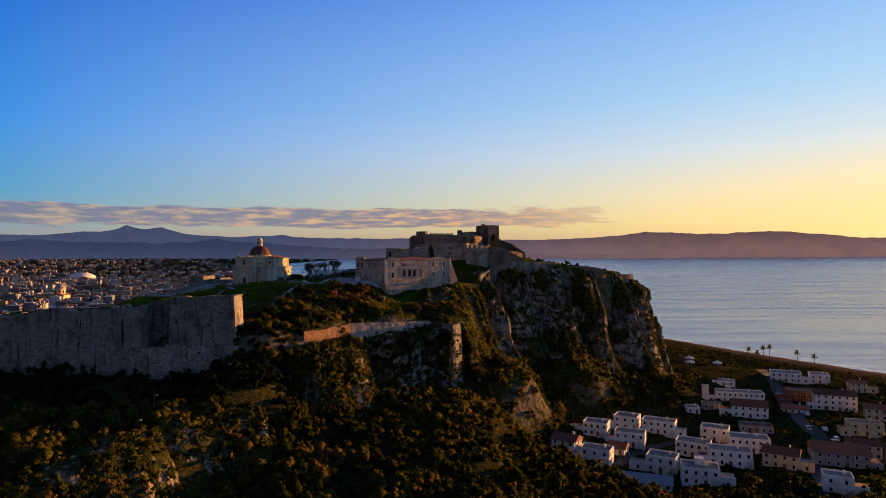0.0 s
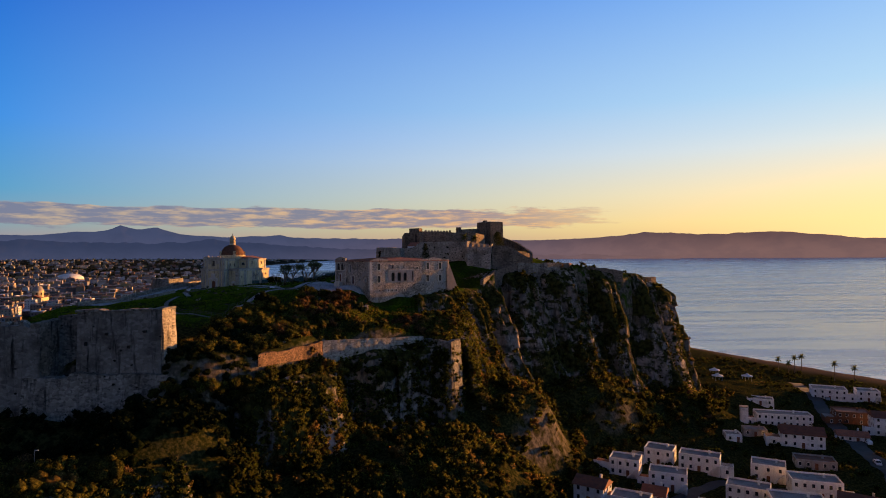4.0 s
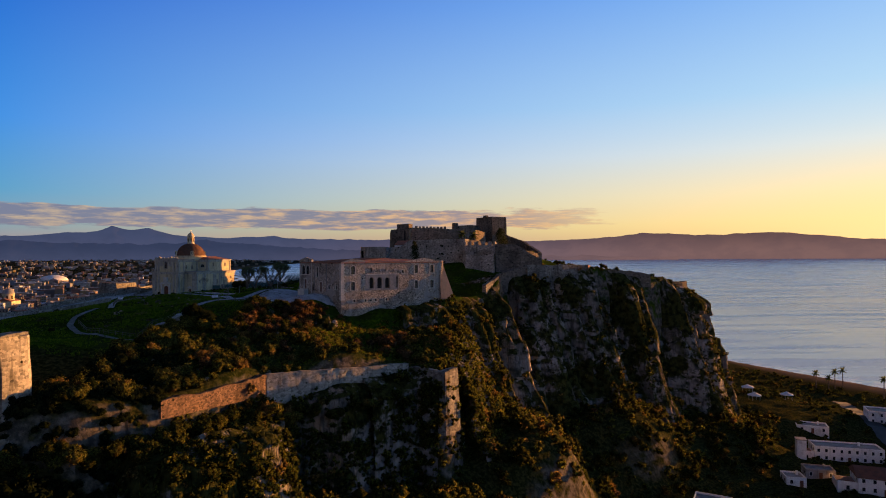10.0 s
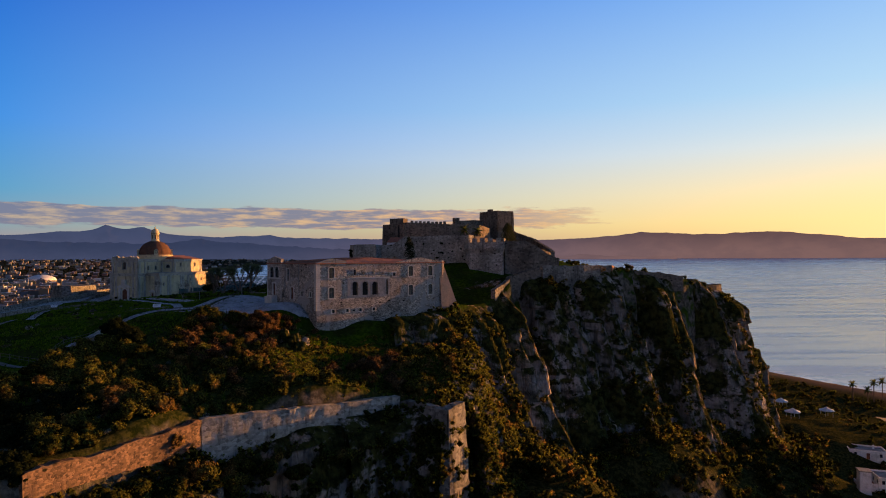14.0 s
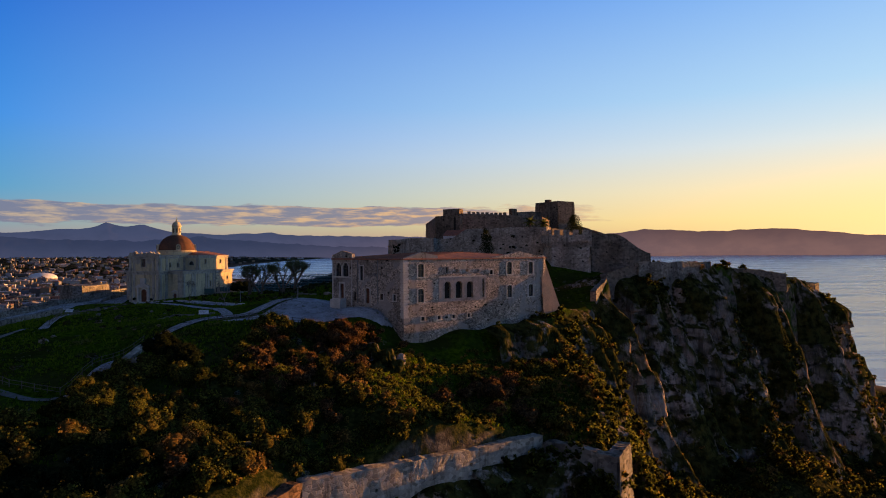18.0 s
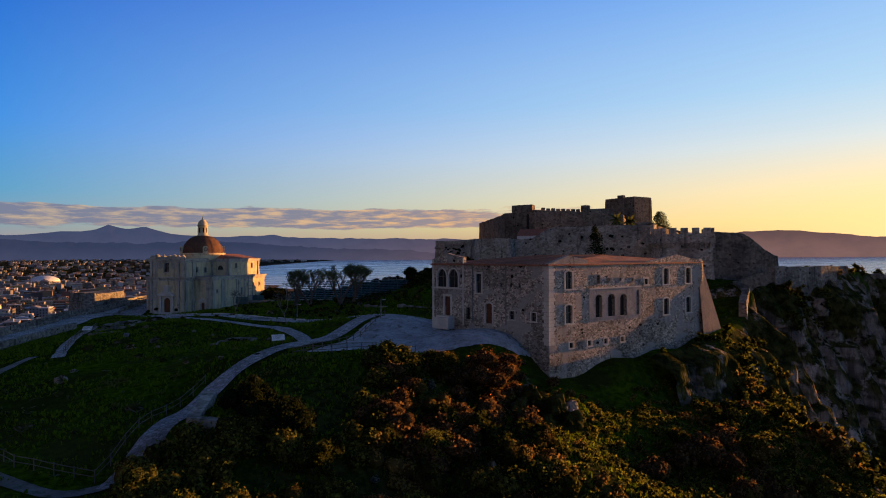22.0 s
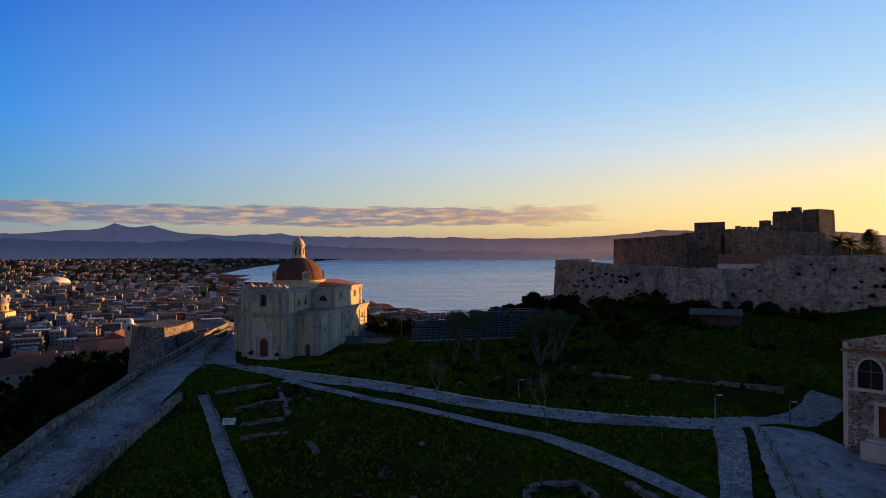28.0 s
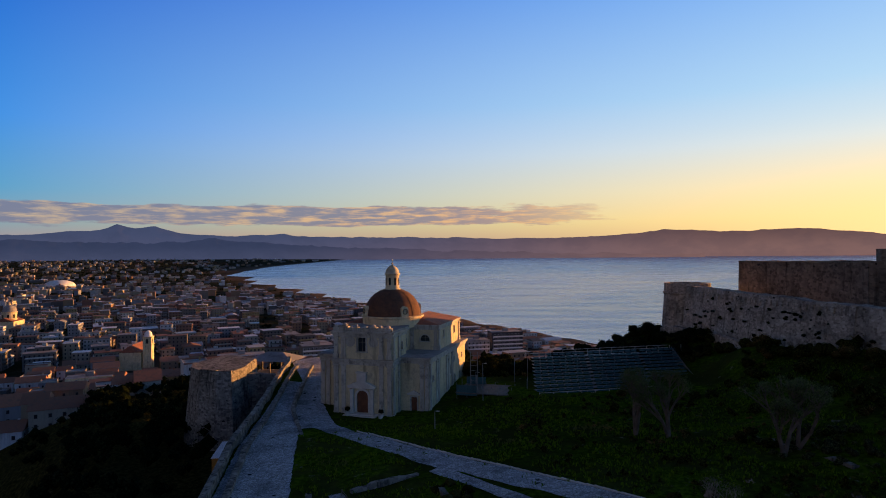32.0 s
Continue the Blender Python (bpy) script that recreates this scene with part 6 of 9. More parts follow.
MAT["orange_paint"] = surface("orange_paint", (0.45, 0.20, 0.03), (0.38, 0.17, 0.03), 1.0, 0.6, 0.1)
town_side()


# ---- excavated foundations and rubble on the green ----
def foundations():
    lots = [[(-109.0, 305.8), (-101.0, 309.3)], [(-98.6, 303.1), (-92.4, 284.0)], [(-95.4, 276.0), (-89.2, 276.4), (-85.9, 269.0)], [(-100.4, 290.0), (-96.8, 294.0), (-94.0, 292.0)],
            [(-97.0, 281.0), (-92.0, 281.5)], [(-66.0, 257.2), (-62.4, 257.6), (-61.8, 254.6)], [(-66.5, 254.4), (-66.0, 257.0)], [(-58.6, 256.8), (-57.8, 252.6)]]
    for i, l in enumerate(lots):
        x, y = l[0]
        e = empty("foundation", x, y, ground_z(x, y), "low ruined foundation wall of loose stone in the grass", "ruin", "excavated foundations")
        g = [ground_z(*q) for q in (l[0], l[-1])]
        part("wall", ruin_wall(l, 0.7, (g[0] - 0.5, g[1] - 0.5), (g[0] + 0.65, g[1] + 0.6), 0.6, 0.4, 0.05, 3, 70.0 + i), MAT["old_wall"], e)
    for l, h in (([(-29.5, 285.4), (-37.7, 288.2), (-44.5, 291.6)], 0.9), ([(-47.0, 292.5), (-51.5, 295.5)], 0.7), ([(-53.0, 299.0), (-56.5, 310.5)], 0.6)):
        e = empty("dry_stone_wall", l[0][0], l[0][1], 67, "tumbled dry-stone wall across the green", "wall", "dry-stone walls")
        g = [ground_z(*q) for q in l]
        part("wall", ruin_wall(l[::-1], 0.9, (g[1] - 0.4, g[0] - 0.4), (g[1] + h, g[0] + h), 0.7, 0.4, 0.15, 3, 80.0), MAT["old_wall"], e)
    # corner wall of the overlook beside the lower path
    e = empty("overlook_wall", -57.5, 226, 62, "pale stone corner of a raised lookout", "wall")
    part("wall", ruin_wall([(-58.9, 231.0), (-57.6, 223.2), (-52.0, 221.5)], 1.0, (58, 57), (65.2, 64.2), 0.3, 0.6, 0.04, seed=91.0), MAT["pale_wall"], e)


foundations()


# ---- rocks ----
def boulder(x, y, z, r, label="grey weathered boulder", seed=0.0, squash=0.8, group="boulders"):
    n, k = 18, 12
    vs, fs = [], []
    for j in range(k + 1):
        th = math.pi * j / k
        for i in range(n):
            ph = 2 * math.pi * i / n
            d = Vector((math.sin(th) * math.cos(ph), math.sin(th) * math.sin(ph), math.cos(th)))
            q = r * (1 + 0.6 * float(fbm(d.x * 1.6 + seed, d.y * 1.6, d.z * 1.6 + seed)) + 0.25 * float(vnoise(round(d.x * 2) + seed, round(d.y * 2), round(d.z * 2))))
            vs.append((x + d.x * q, y + d.y * q, z + d.z * q * squash))
    for j in range(k):
        for i in range(n):
            fs.append((j * n + i, (j + 1) * n + i, (j + 1) * n + (i + 1) % n, j * n + (i + 1) % n))
    ob = part("boulder", Form().add(vs, fs), MAT["rock"], None, label)
    return tagged(ob, label, "rock", group)


for x, y, r, dz in ((-25.4, 234.4, 1.6, 0.6), (-27.2, 235.6, 1.5, 0.6), (-23.8, 233.2, 1.2, 0.2), (-23.4, 235.6, 1.0, 0.4), (-28.6, 234.2, 1.2, 0.3), (-26.4, 232.6, 1.1, -0.2), (-24.6, 231.8, 0.9, -0.2), (-33.0, 220, 0.9, 0.3)):
    boulder(x, y, ground_z(x, y) + dz, r, "weathered grey rock outcrop below the convent", x, 0.9, "outcrop rocks")
LANES = [(v.co.x, v.co.y) for o in bpy.data.objects if o.name.startswith(("path", "road", "gravel")) and o.type == "MESH" for v in list(o.data.vertices)[::2]]
for i in range(70):
    x, y = rnd.uniform(-104, -48), rnd.uniform(226, 300)
    if any((x - a) ** 2 + (y - b) ** 2 < 6.0 for a, b in LANES):
        continue
    r = rnd.choice((0.2, 0.25, 0.35, 0.5, 0.7))
    boulder(x, y, ground_z(x, y) + r * 0.2, r, "loose pale stone lying in the grass", i * 1.7, 0.7, "stones on the green")


rs_ = random.Random(77)
for i in range(46):
    u, v = rs_.uniform(-0.5, 0.5), rs_.uniform(0, 1)
    x, y = -99.5 + 7.0 * v + 6.0 * u, 304.0 - 15.0 * v + 3.0 * u
    r = rs_.choice((0.3, 0.4, 0.5, 0.7))
    boulder(x, y, ground_z(x, y) + 0.25 * r, r, "pale fallen block inside the excavated foundations", i * 2.3, 0.65, "blocks in the excavation")


# ---- houses ----
def palette(name, colours, per_object, rough=0.9):
    m = bpy.data.materials.new(name)
    m.use_nodes = True
    n = Nodes(m.node_tree)
    geo = n.add("ShaderNodeNewGeometry")
    r = n.add("ShaderNodeObjectInfo").outputs["Random"] if per_object else geo.outputs["Random Per Island"]
    ramp = n.add("ShaderNodeValToRGB", [r])
    ramp.color_ramp.interpolation = "CONSTANT"
    el = ramp.color_ramp.elements
    while len(el) < len(colours):
        el.new(0.5)
    for i, c in enumerate(colours):
        el[i].position, el[i].color = i / len(colours), (*c, 1)
    pos = geo.outputs["Position"]
    px, py, pz = n.add("ShaderNodeSeparateXYZ", [pos]).outputs
    run = n.add("ShaderNodeCombineXYZ", [px, py, n.math("MULTIPLY", pz, 0.15)]).outputs[0]
    col = n.mix(n.mapr(n.noise(run, 0.8, 5.0, 0.6), 0.48, 0.72, 0.0, 0.5), ramp.outputs[0], (0.10, 0.09, 0.08, 1))
    col = n.mix(n.mapr(n.noise(pos, 5.0, 3.0), 0.4, 0.8, 0.0, 0.3), col, (0.12, 0.11, 0.10, 1))
    b = n.add("ShaderNodeBump", {"Strength": 0.3, "Distance": 0.05, "Height": n.noise(pos, 6.0, 4.0)}).outputs[0]
    p = n.add("ShaderNodeBsdfPrincipled", {"Base Color": col, "Roughness": rough, "Normal": b, "Specular IOR Level": 0.05})
    n.add("ShaderNodeOutputMaterial", [p.outputs[0]])
    return m


WALLS = [(0.359, 0.351, 0.343), (0.281, 0.234, 0.164), (0.234, 0.156, 0.101), (0.156, 0.14, 0.129), (0.218, 0.117, 0.086), (0.515, 0.515, 0.515), (0.328, 0.25, 0.117), (0.109, 0.101, 0.098), (0.312, 0.273, 0.218), (0.203, 0.211, 0.234), (0.429, 0.39, 0.328), (0.125, 0.109, 0.101)]
ROOFS = [(0.30, 0.14, 0.09), (0.22, 0.11, 0.075), (0.44, 0.43, 0.43), (0.26, 0.15, 0.11), (0.28, 0.27, 0.27), (0.72, 0.73, 0.76), (0.20, 0.11, 0.08), (0.14, 0.135, 0.13), (0.50, 0.54, 0.60)]
MAT["town_wall"] = palette("town_house_render", WALLS, True)
MAT["town_roof"] = palette("town_roof_tiles", [ROOFS[i] for i in (0, 1, 3, 6)], True)
MAT["far_wall"] = palette("far_house_render", WALLS, False)
MAT["far_roof"] = palette("far_roof_cover", ROOFS, False)
MAT["blue_metal"] = surface("pale_blue_metal", (0.45, 0.50, 0.56), (0.36, 0.41, 0.47), 1.0, 0.5, 0.1, metal=0.3)


def unit_window(name, frame_mat, pane_mat):
    """A window one unit wide and high, centred, facing -y: raised border, sill and recessed pane."""
    I = Matrix.Identity(4)
    F = Form().box(I, -0.5, -0.42, -0.05, 0.03, 0, 1).box(I, 0.42, 0.5, -0.05, 0.03, 0, 1).box(I, -0.42, 0.42, -0.05, 0.03, 0.94, 1).box(I, -0.55, 0.55, -0.10, 0.03, -0.06, 0.0)
    n = len(F.f)
    F.box(I, -0.42, 0.42, -0.015, 0.02, 0, 0.94)
    me = F.mesh(name)
    me.materials.append(frame_mat)
    me.materials.append(pane_mat)
    me.polygons.foreach_set("material_index", [0] * n + [1] * (len(F.f) - n))
    return me


WINDOW = unit_window("window", MAT["white"], MAT["glass"])
SHUTTER = unit_window("window", MAT["timber"], MAT["dark"])


def hang(me, name, parent, m, u, z, w, h):
    ob = new(name, me)
    ob.parent = parent
    ob.matrix_parent_inverse = parent.matrix_basis.inverted()
    ob.matrix_basis = m @ Matrix.Translation((u, 0, z)) @ Matrix.Diagonal((w, 1, h, 1))
    return ob


def house(x, y, ang, w, d, storeys, wall, roof, label, group="", category="house", flat=True, stairs=False, win=WINDOW, faces=(0, 1), z=None, extra=0.4, per=3.2, storey=3.05):
    """A house on a plan w by d turned by ang degrees; face 0 looks to -y, 1 to +x, 3 to -x."""
    z = (min(ground_z(x + a, y + b) for a in (-w / 3, w / 3) for b in (-d / 3, d / 3))) if z is None else z
    e = empty("house", x, y, z, label, category, group)
    h = storeys * storey + extra
    m = Matrix.Translation((x, y, z)) @ pose(0, 0, 0, 0, 0, ang)
    part("wall", Form().box(m, -w / 2, w / 2, -d / 2, d / 2, -2.5, h), wall, e)
    if flat:
        part("roof", Form().box(m, -w / 2 + 0.25, w / 2 - 0.25, -d / 2 + 0.25, d / 2 - 0.25, h - 0.05, h + 0.06), roof, e)
        for a, b, c, f in ((-w / 2, w / 2, -d / 2, -d / 2 + 0.22), (-w / 2, w / 2, d / 2 - 0.22, d / 2), (-w / 2, -w / 2 + 0.22, -d / 2 + 0.22, d / 2 - 0.22), (w / 2 - 0.22, w / 2, -d / 2 + 0.22, d / 2 - 0.22)):
            part("parapet", Form().box(m, a, b, c, f, h - 0.02, h + 0.55), wall, e)
    else:
        o, r = 0.45, 0.24 * d
        F = Form().add([m @ Vector(q) for q in ((-w / 2 - o, -d / 2 - o, h - 0.15), (w / 2 + o, -d / 2 - o, h - 0.15), (w / 2 + o, d / 2 + o, h - 0.15), (-w / 2 - o, d / 2 + o, h - 0.15), (-w / 2 - o, 0, h + r), (w / 2 + o, 0, h + r))],
                       [(0, 1, 5, 4), (2, 3, 4, 5), (1, 2, 5), (3, 0, 4), (0, 3, 2, 1)])
        part("roof", F, roof, e)
    part("chimney", Form().box(m, w * 0.2, w * 0.2 + 0.6, d * 0.15, d * 0.15 + 0.6, h - 0.1, h + (1.3 if flat else 2.2)), wall, e)
    for f in faces:
        L, off = (w, d / 2) if f in (0, 2) else (d, w / 2)
        fm = m @ pose(0, 0, 0, 0, 0, {0: 0, 1: 90, 2: 180, 3: -90}[f]) @ Matrix.Translation((0, -off, 0))
        n = max(1, int(L / per))
        for s in range(storeys):
            for i in range(n):
                u = L * ((i + 0.5) / n - 0.5)
                if s == 0 and f == faces[0] and i == n // 2:
                    part("door", Form().box(fm, u - 0.5, u + 0.5, -0.05, 0.02, 0, 2.1), MAT["wood"], e)
                    continue
                hang(win, "window", e, fm, u, s * storey + 1.0, 0.95, 1.2)
    if stairs:
        sm = m @ Matrix.Translation((w / 2 - 1.0, -d / 2, 0))
        for i in range(9):
            part("step", Form().box(sm, -i * 0.32, 1.0 - i * 0.32, -1.1, 0, -0.5, 0.34 * (9 - i)), wall, e)
    return e


def seaside():
    wh, fr, rf = MAT["white"], MAT["flatroof"], MAT["roof"]
    g = "white seaside villas"
    pair = "white rendered two-storey villa with flat roof"

    def villa(x, y, w, ang=-28, d=8.5, s=2, label=pair, wall=wh, roof=fr, flat=True, stairs=True):
        w, d = w * rnd.uniform(0.86, 1.04), d * rnd.uniform(0.75, 0.95)
        e = house(x, y + 4, ang + rnd.uniform(-5, 5), w, d, s, wall, roof, label, g, flat=flat, stairs=stairs, faces=(0, 3, 1), per=rnd.choice((2.2, 2.6, 3.2)), storey=2.5, extra=0.0)
        if s > 1:
            z = e.matrix_basis.translation.z
            m = Matrix.Translation((x, y + 4, z)) @ pose(0, 0, 0, 0, 0, ang)
            side, aw, ad, ah = rnd.choice((-1, 1)), rnd.uniform(3, 5.5), d * rnd.uniform(0.6, 0.95), rnd.uniform(2.5, 3.0)
            x0 = w / 2 - 0.1 if side > 0 else -w / 2 + 0.1 - aw
            y0 = -d / 2 - rnd.uniform(-0.5, 1.8)
            part("annexe", Form().box(m, x0, x0 + aw, y0, y0 + ad, -2.5, ah), wall, e)
            part("terrace", Form().box(m, x0 + 0.2, x0 + aw - 0.2, y0 + 0.2, y0 + ad - 0.2, ah, ah + 0.05), rnd.choice((fr, rf)), e)
            part("terrace_wall", Form().box(m, x0, x0 + aw, y0, y0 + 0.2, ah - 0.01, ah + 0.8), wall, e)
            hang(WINDOW, "window", e, m @ Matrix.Translation((0, y0, 0)), x0 + aw / 2, 0.9, 1.0, 1.3)
            if flat and rnd.random() < 0.15:
                hh = s * 2.5
                part("stair_head", Form().box(m, -1.4, 1.2, d * 0.1, d * 0.45, hh, hh + 2.0), wall, e)
        return e

    villa(75, 246, 10); villa(86, 240, 12.5, -24); villa(59, 232, 10, -30); villa(69.5, 224, 12.5, -26); villa(52, 204, 11, -24)
    villa(43, 210, 8.5, -30, roof=rf, flat=False, label="small white villa with red tiled roof")
    villa(62, 184, 17, -16, 8, 1, "long low white house with grey pitched roof", roof=MAT["blue_metal"], flat=False, stairs=False)
    villa(106, 235, 10); villa(111, 219, 13, -22); villa(89, 214, 11, -26); villa(96, 202, 13, -20); villa(72, 197.5, 10, -26); villa(79, 185, 12, -18)
    villa(80, 192, 7, -20, roof=rf, flat=False, label="small white annexe with red tiled roof", s=1, stairs=False)
    villa(62, 214, 7, -26, roof=rf, flat=False, label="small white annexe with red tiled roof", s=1, stairs=False)
    cream = MAT["ochre"]
    villa(113, 201, 11, -30, 8, 2, "ochre house with a red tiled gable roof", cream, rf, False, False)
    villa(136, 207, 17, -22, 13, 2, "broad tan house with brown tiled roof", MAT["grey_render"], rf, False, False)
    villa(115, 175, 8, -25, 7, 2, "small white flat-roofed house")
    villa(184, 284, 17, -26, 10, 3, "tall white seaside house with gabled roof and balconies", wh, rf, False, False)
    villa(147, 300, 21, -20, 10, 2, "long white two-storey building with flat grey roof", stairs=False)
    villa(194, 343, 17, -22, 12, 2, "large white villa with stepped terraces", stairs=False)
    villa(210, 338, 11, -22, 9, 2, "white cube villa by the beach road")
    villa(179, 304, 14, -20, 11, 2, "red-brown plastered flat-roofed house", MAT["dome"], rf, True, False)
    villa(113, 274, 6, -10, 6, 1, "small white flat-roofed garage", stairs=False); villa(124, 279, 9, -15, 7, 1, "low grey shed with flat roof", MAT["grey_render"], stairs=False)
    villa(135, 266, 15, -22, 10, 2, "white house with glazed roof panels", roof=rf, flat=False, stairs=False)
    villa(127, 245, 14, -20, 9, 1, "low brown flat-roofed house", MAT["grey_render"], MAT["roof"], True, False)
    villa(167, 239, 13, -20, 9, 2, "cream rendered terraced house", cream, fr, True, False); villa(219, 320, 8, -15, 7, 2, "ochre house behind the dunes", cream, rf, False, False)
    villa(152, 328, 13, -18, 8, 1, "low white beach building", stairs=False); villa(190, 265, 9, -25, 9, 2, "ochre house with red tiles", cream, rf, False, False)
    villa(160, 275, 10, -25, 8, 1, "small white red-roofed bungalow", wh, rf, False, False); villa(150, 215, 11, -22, 9, 2, "tan house with tiled roof", cream, rf, False, False)
    t = empty("water_tower", 128, 299, 6, "slim square white tower among trees", "tower")
    part("shaft", Form().box(Matrix.Translation((128, 299, 6)) @ pose(0, 0, 0, 0, 0, -20), -1.5, 1.5, -1.5, 1.5, -4, 8), MAT["white"], t)
    part("cap", Form().box(Matrix.Translation((128, 299, 6)) @ pose(0, 0, 0, 0, 0, -20), -1.7, 1.7, -1.7, 1.7, 8, 8.3), MAT["flatroof"], t)
    ribbon("road", "asphalt street between the villas", [(205, 395), (197, 372), (178, 326), (163, 288), (154, 265), (147, 239), (139, 226), (127, 210), (118, 190), (108, 165)], 6.0, MAT["asphalt"], "road", 0.25)
    ribbon("road", "narrow lane between the white villas", [(127, 212), (104, 226), (86, 232), (66, 216), (58, 205)], 4.0, MAT["asphalt"], "road", 0.28)


seaside()


# ---- parked cars ----
def car(x, y, ang, mat, label):
    z = ground_z(x, y) + 0.25
    e = empty("car", x, y, z, label, "car", "parked cars")
    m = Matrix.Translation((x, y, z)) @ pose(0, 0, 0, 0, 0, ang)
    prof = [(-2.1, 0.35), (2.1, 0.35), (2.1, 0.75), (1.25, 0.92), (0.55, 1.42), (-1.2, 1.45), (-1.9, 0.98), (-2.1, 0.9)]
    n = len(prof)
    F = Form().add([m @ Vector((a, s, b)) for s in (-0.82, 0.82) for a, b in prof], [tuple(range(n)), tuple(reversed(range(n, 2 * n)))] + [(i, i + n, (i + 1) % n + n, (i + 1) % n) for i in range(n)])
    part("body", F, mat, e)
    part("windscreen", Form().add([m @ Vector(q) for q in ((1.24, -0.7, 0.96), (1.24, 0.7, 0.96), (0.6, 0.66, 1.41), (0.6, -0.66, 1.41))], [(0, 1, 2, 3)]), MAT["glass"], e)
    for s in (-0.83, 0.83):
        part("side_window", Form().box(m, -1.3, 0.75, s - 0.01, s + 0.01, 0.95, 1.32), MAT["glass"], e)
    for a in (-1.3, 1.3):
        for s in (-0.8, 0.8):
            w = part("wheel", Form().lathe(m @ Matrix.Translation((a, s - 0.1, 0.32)) @ Matrix.Rotation(-math.pi / 2, 4, "X"), [(0.02, 0), (0.32, 0), (0.32, 0.2), (0.02, 0.2)], 14), MAT["dark"], e)
    return e


MAT["car_silver"] = surface("silver_car_paint", (0.5, 0.5, 0.52), (0.46, 0.46, 0.48), 0.5, 0.25, 0.0, metal=0.4)
MAT["car_dark"] = surface("dark_car_paint", (0.05, 0.055, 0.07), (0.04, 0.045, 0.06), 0.5, 0.2, 0.0)
for i, (x, y, a) in enumerate(((150, 246, 70), (148, 236, 70), (144.5, 232, 65), (141, 224, 60), (135, 217, 50), (132, 214, 50), (157, 270, 72), (165, 286, 70), (172, 306, 68), (146, 250, 250), (186, 340, 68), (122, 196, 60))):
    car(x + 3.2, y, a, (MAT["white"], MAT["car_silver"], MAT["car_dark"])[i % 3], ("small white parked car", "silver hatchback car parked on the street", "dark saloon car parked on the street")[i % 3])


def parasol(x, y, r):
    z = ground_z(x, y)
    e = empty("gazebo", x, y, z, "white tent-roofed gazebo near the beach", "gazebo", "beach gazebos")
    m = Matrix.Translation((x, y, z))
    part("canopy", Form().lathe(m, [(r * 1.05, 2.4), (r, 2.6), (r * 0.4, 3.3), (0.05, 4.0)], 8), MAT["white"], e)
    for i in range(4):
        a = radians(45 + 90 * i)
        part("leg", Form().box(m @ Matrix.Translation((r * 0.8 * math.cos(a), r * 0.8 * math.sin(a), 0)), -0.05, 0.05, -0.05, 0.05, -0.3, 2.6), MAT["white"], e)


for x, y in ((160, 398), (172, 384), (150, 372)):
    parasol(x, y, 3.0)


# ---- the town ----
def town_plots():
    r = random.Random(21)
    near, mid = [], []
    a = radians(24)
    for i in range(-130, 130):
        for j in range(-10, 340):
            u, v = (i + r.uniform(-0.25, 0.25)) * 20.5, (j + r.uniform(-0.22, 0.22)) * 15.0
            if (i % 6 == 0 or j % 5 == 0) and r.random() < 0.75:
                continue
            x, y = -330 + u * math.cos(a) - v * math.sin(a), 420 + u * math.sin(a) + v * math.cos(a)
            bx, by = 46 * float(vnoise(x / 170, y / 170, 1.0)), 46 * float(vnoise(x / 170, y / 170, 6.0))
            x, y = x + bx, y + by
            if not (330 < y < 4150) or x < -0.76 * y - 70 or x > 420:
                continue
            dens = 0.74 if y < 1350 else 0.40 if y < 1750 else 0.16 if y < 2300 else 0.10 if y < 3200 else 0.07
            if r.random() > dens:
                continue
            near.append((x, y, r.random(), r.random(), r.random()))
    p = np.array(near)
    ok = (sea_side(p[:, 0], p[:, 1]) > 55) & (rim_side(p[:, 0], p[:, 1]) < -62) & ~((p[:, 1] < 520) & (p[:, 0] > -170)) & (p[:, 0] < 60 - 0.0 * p[:, 1])
    return p[ok]


PLOTS = town_plots()


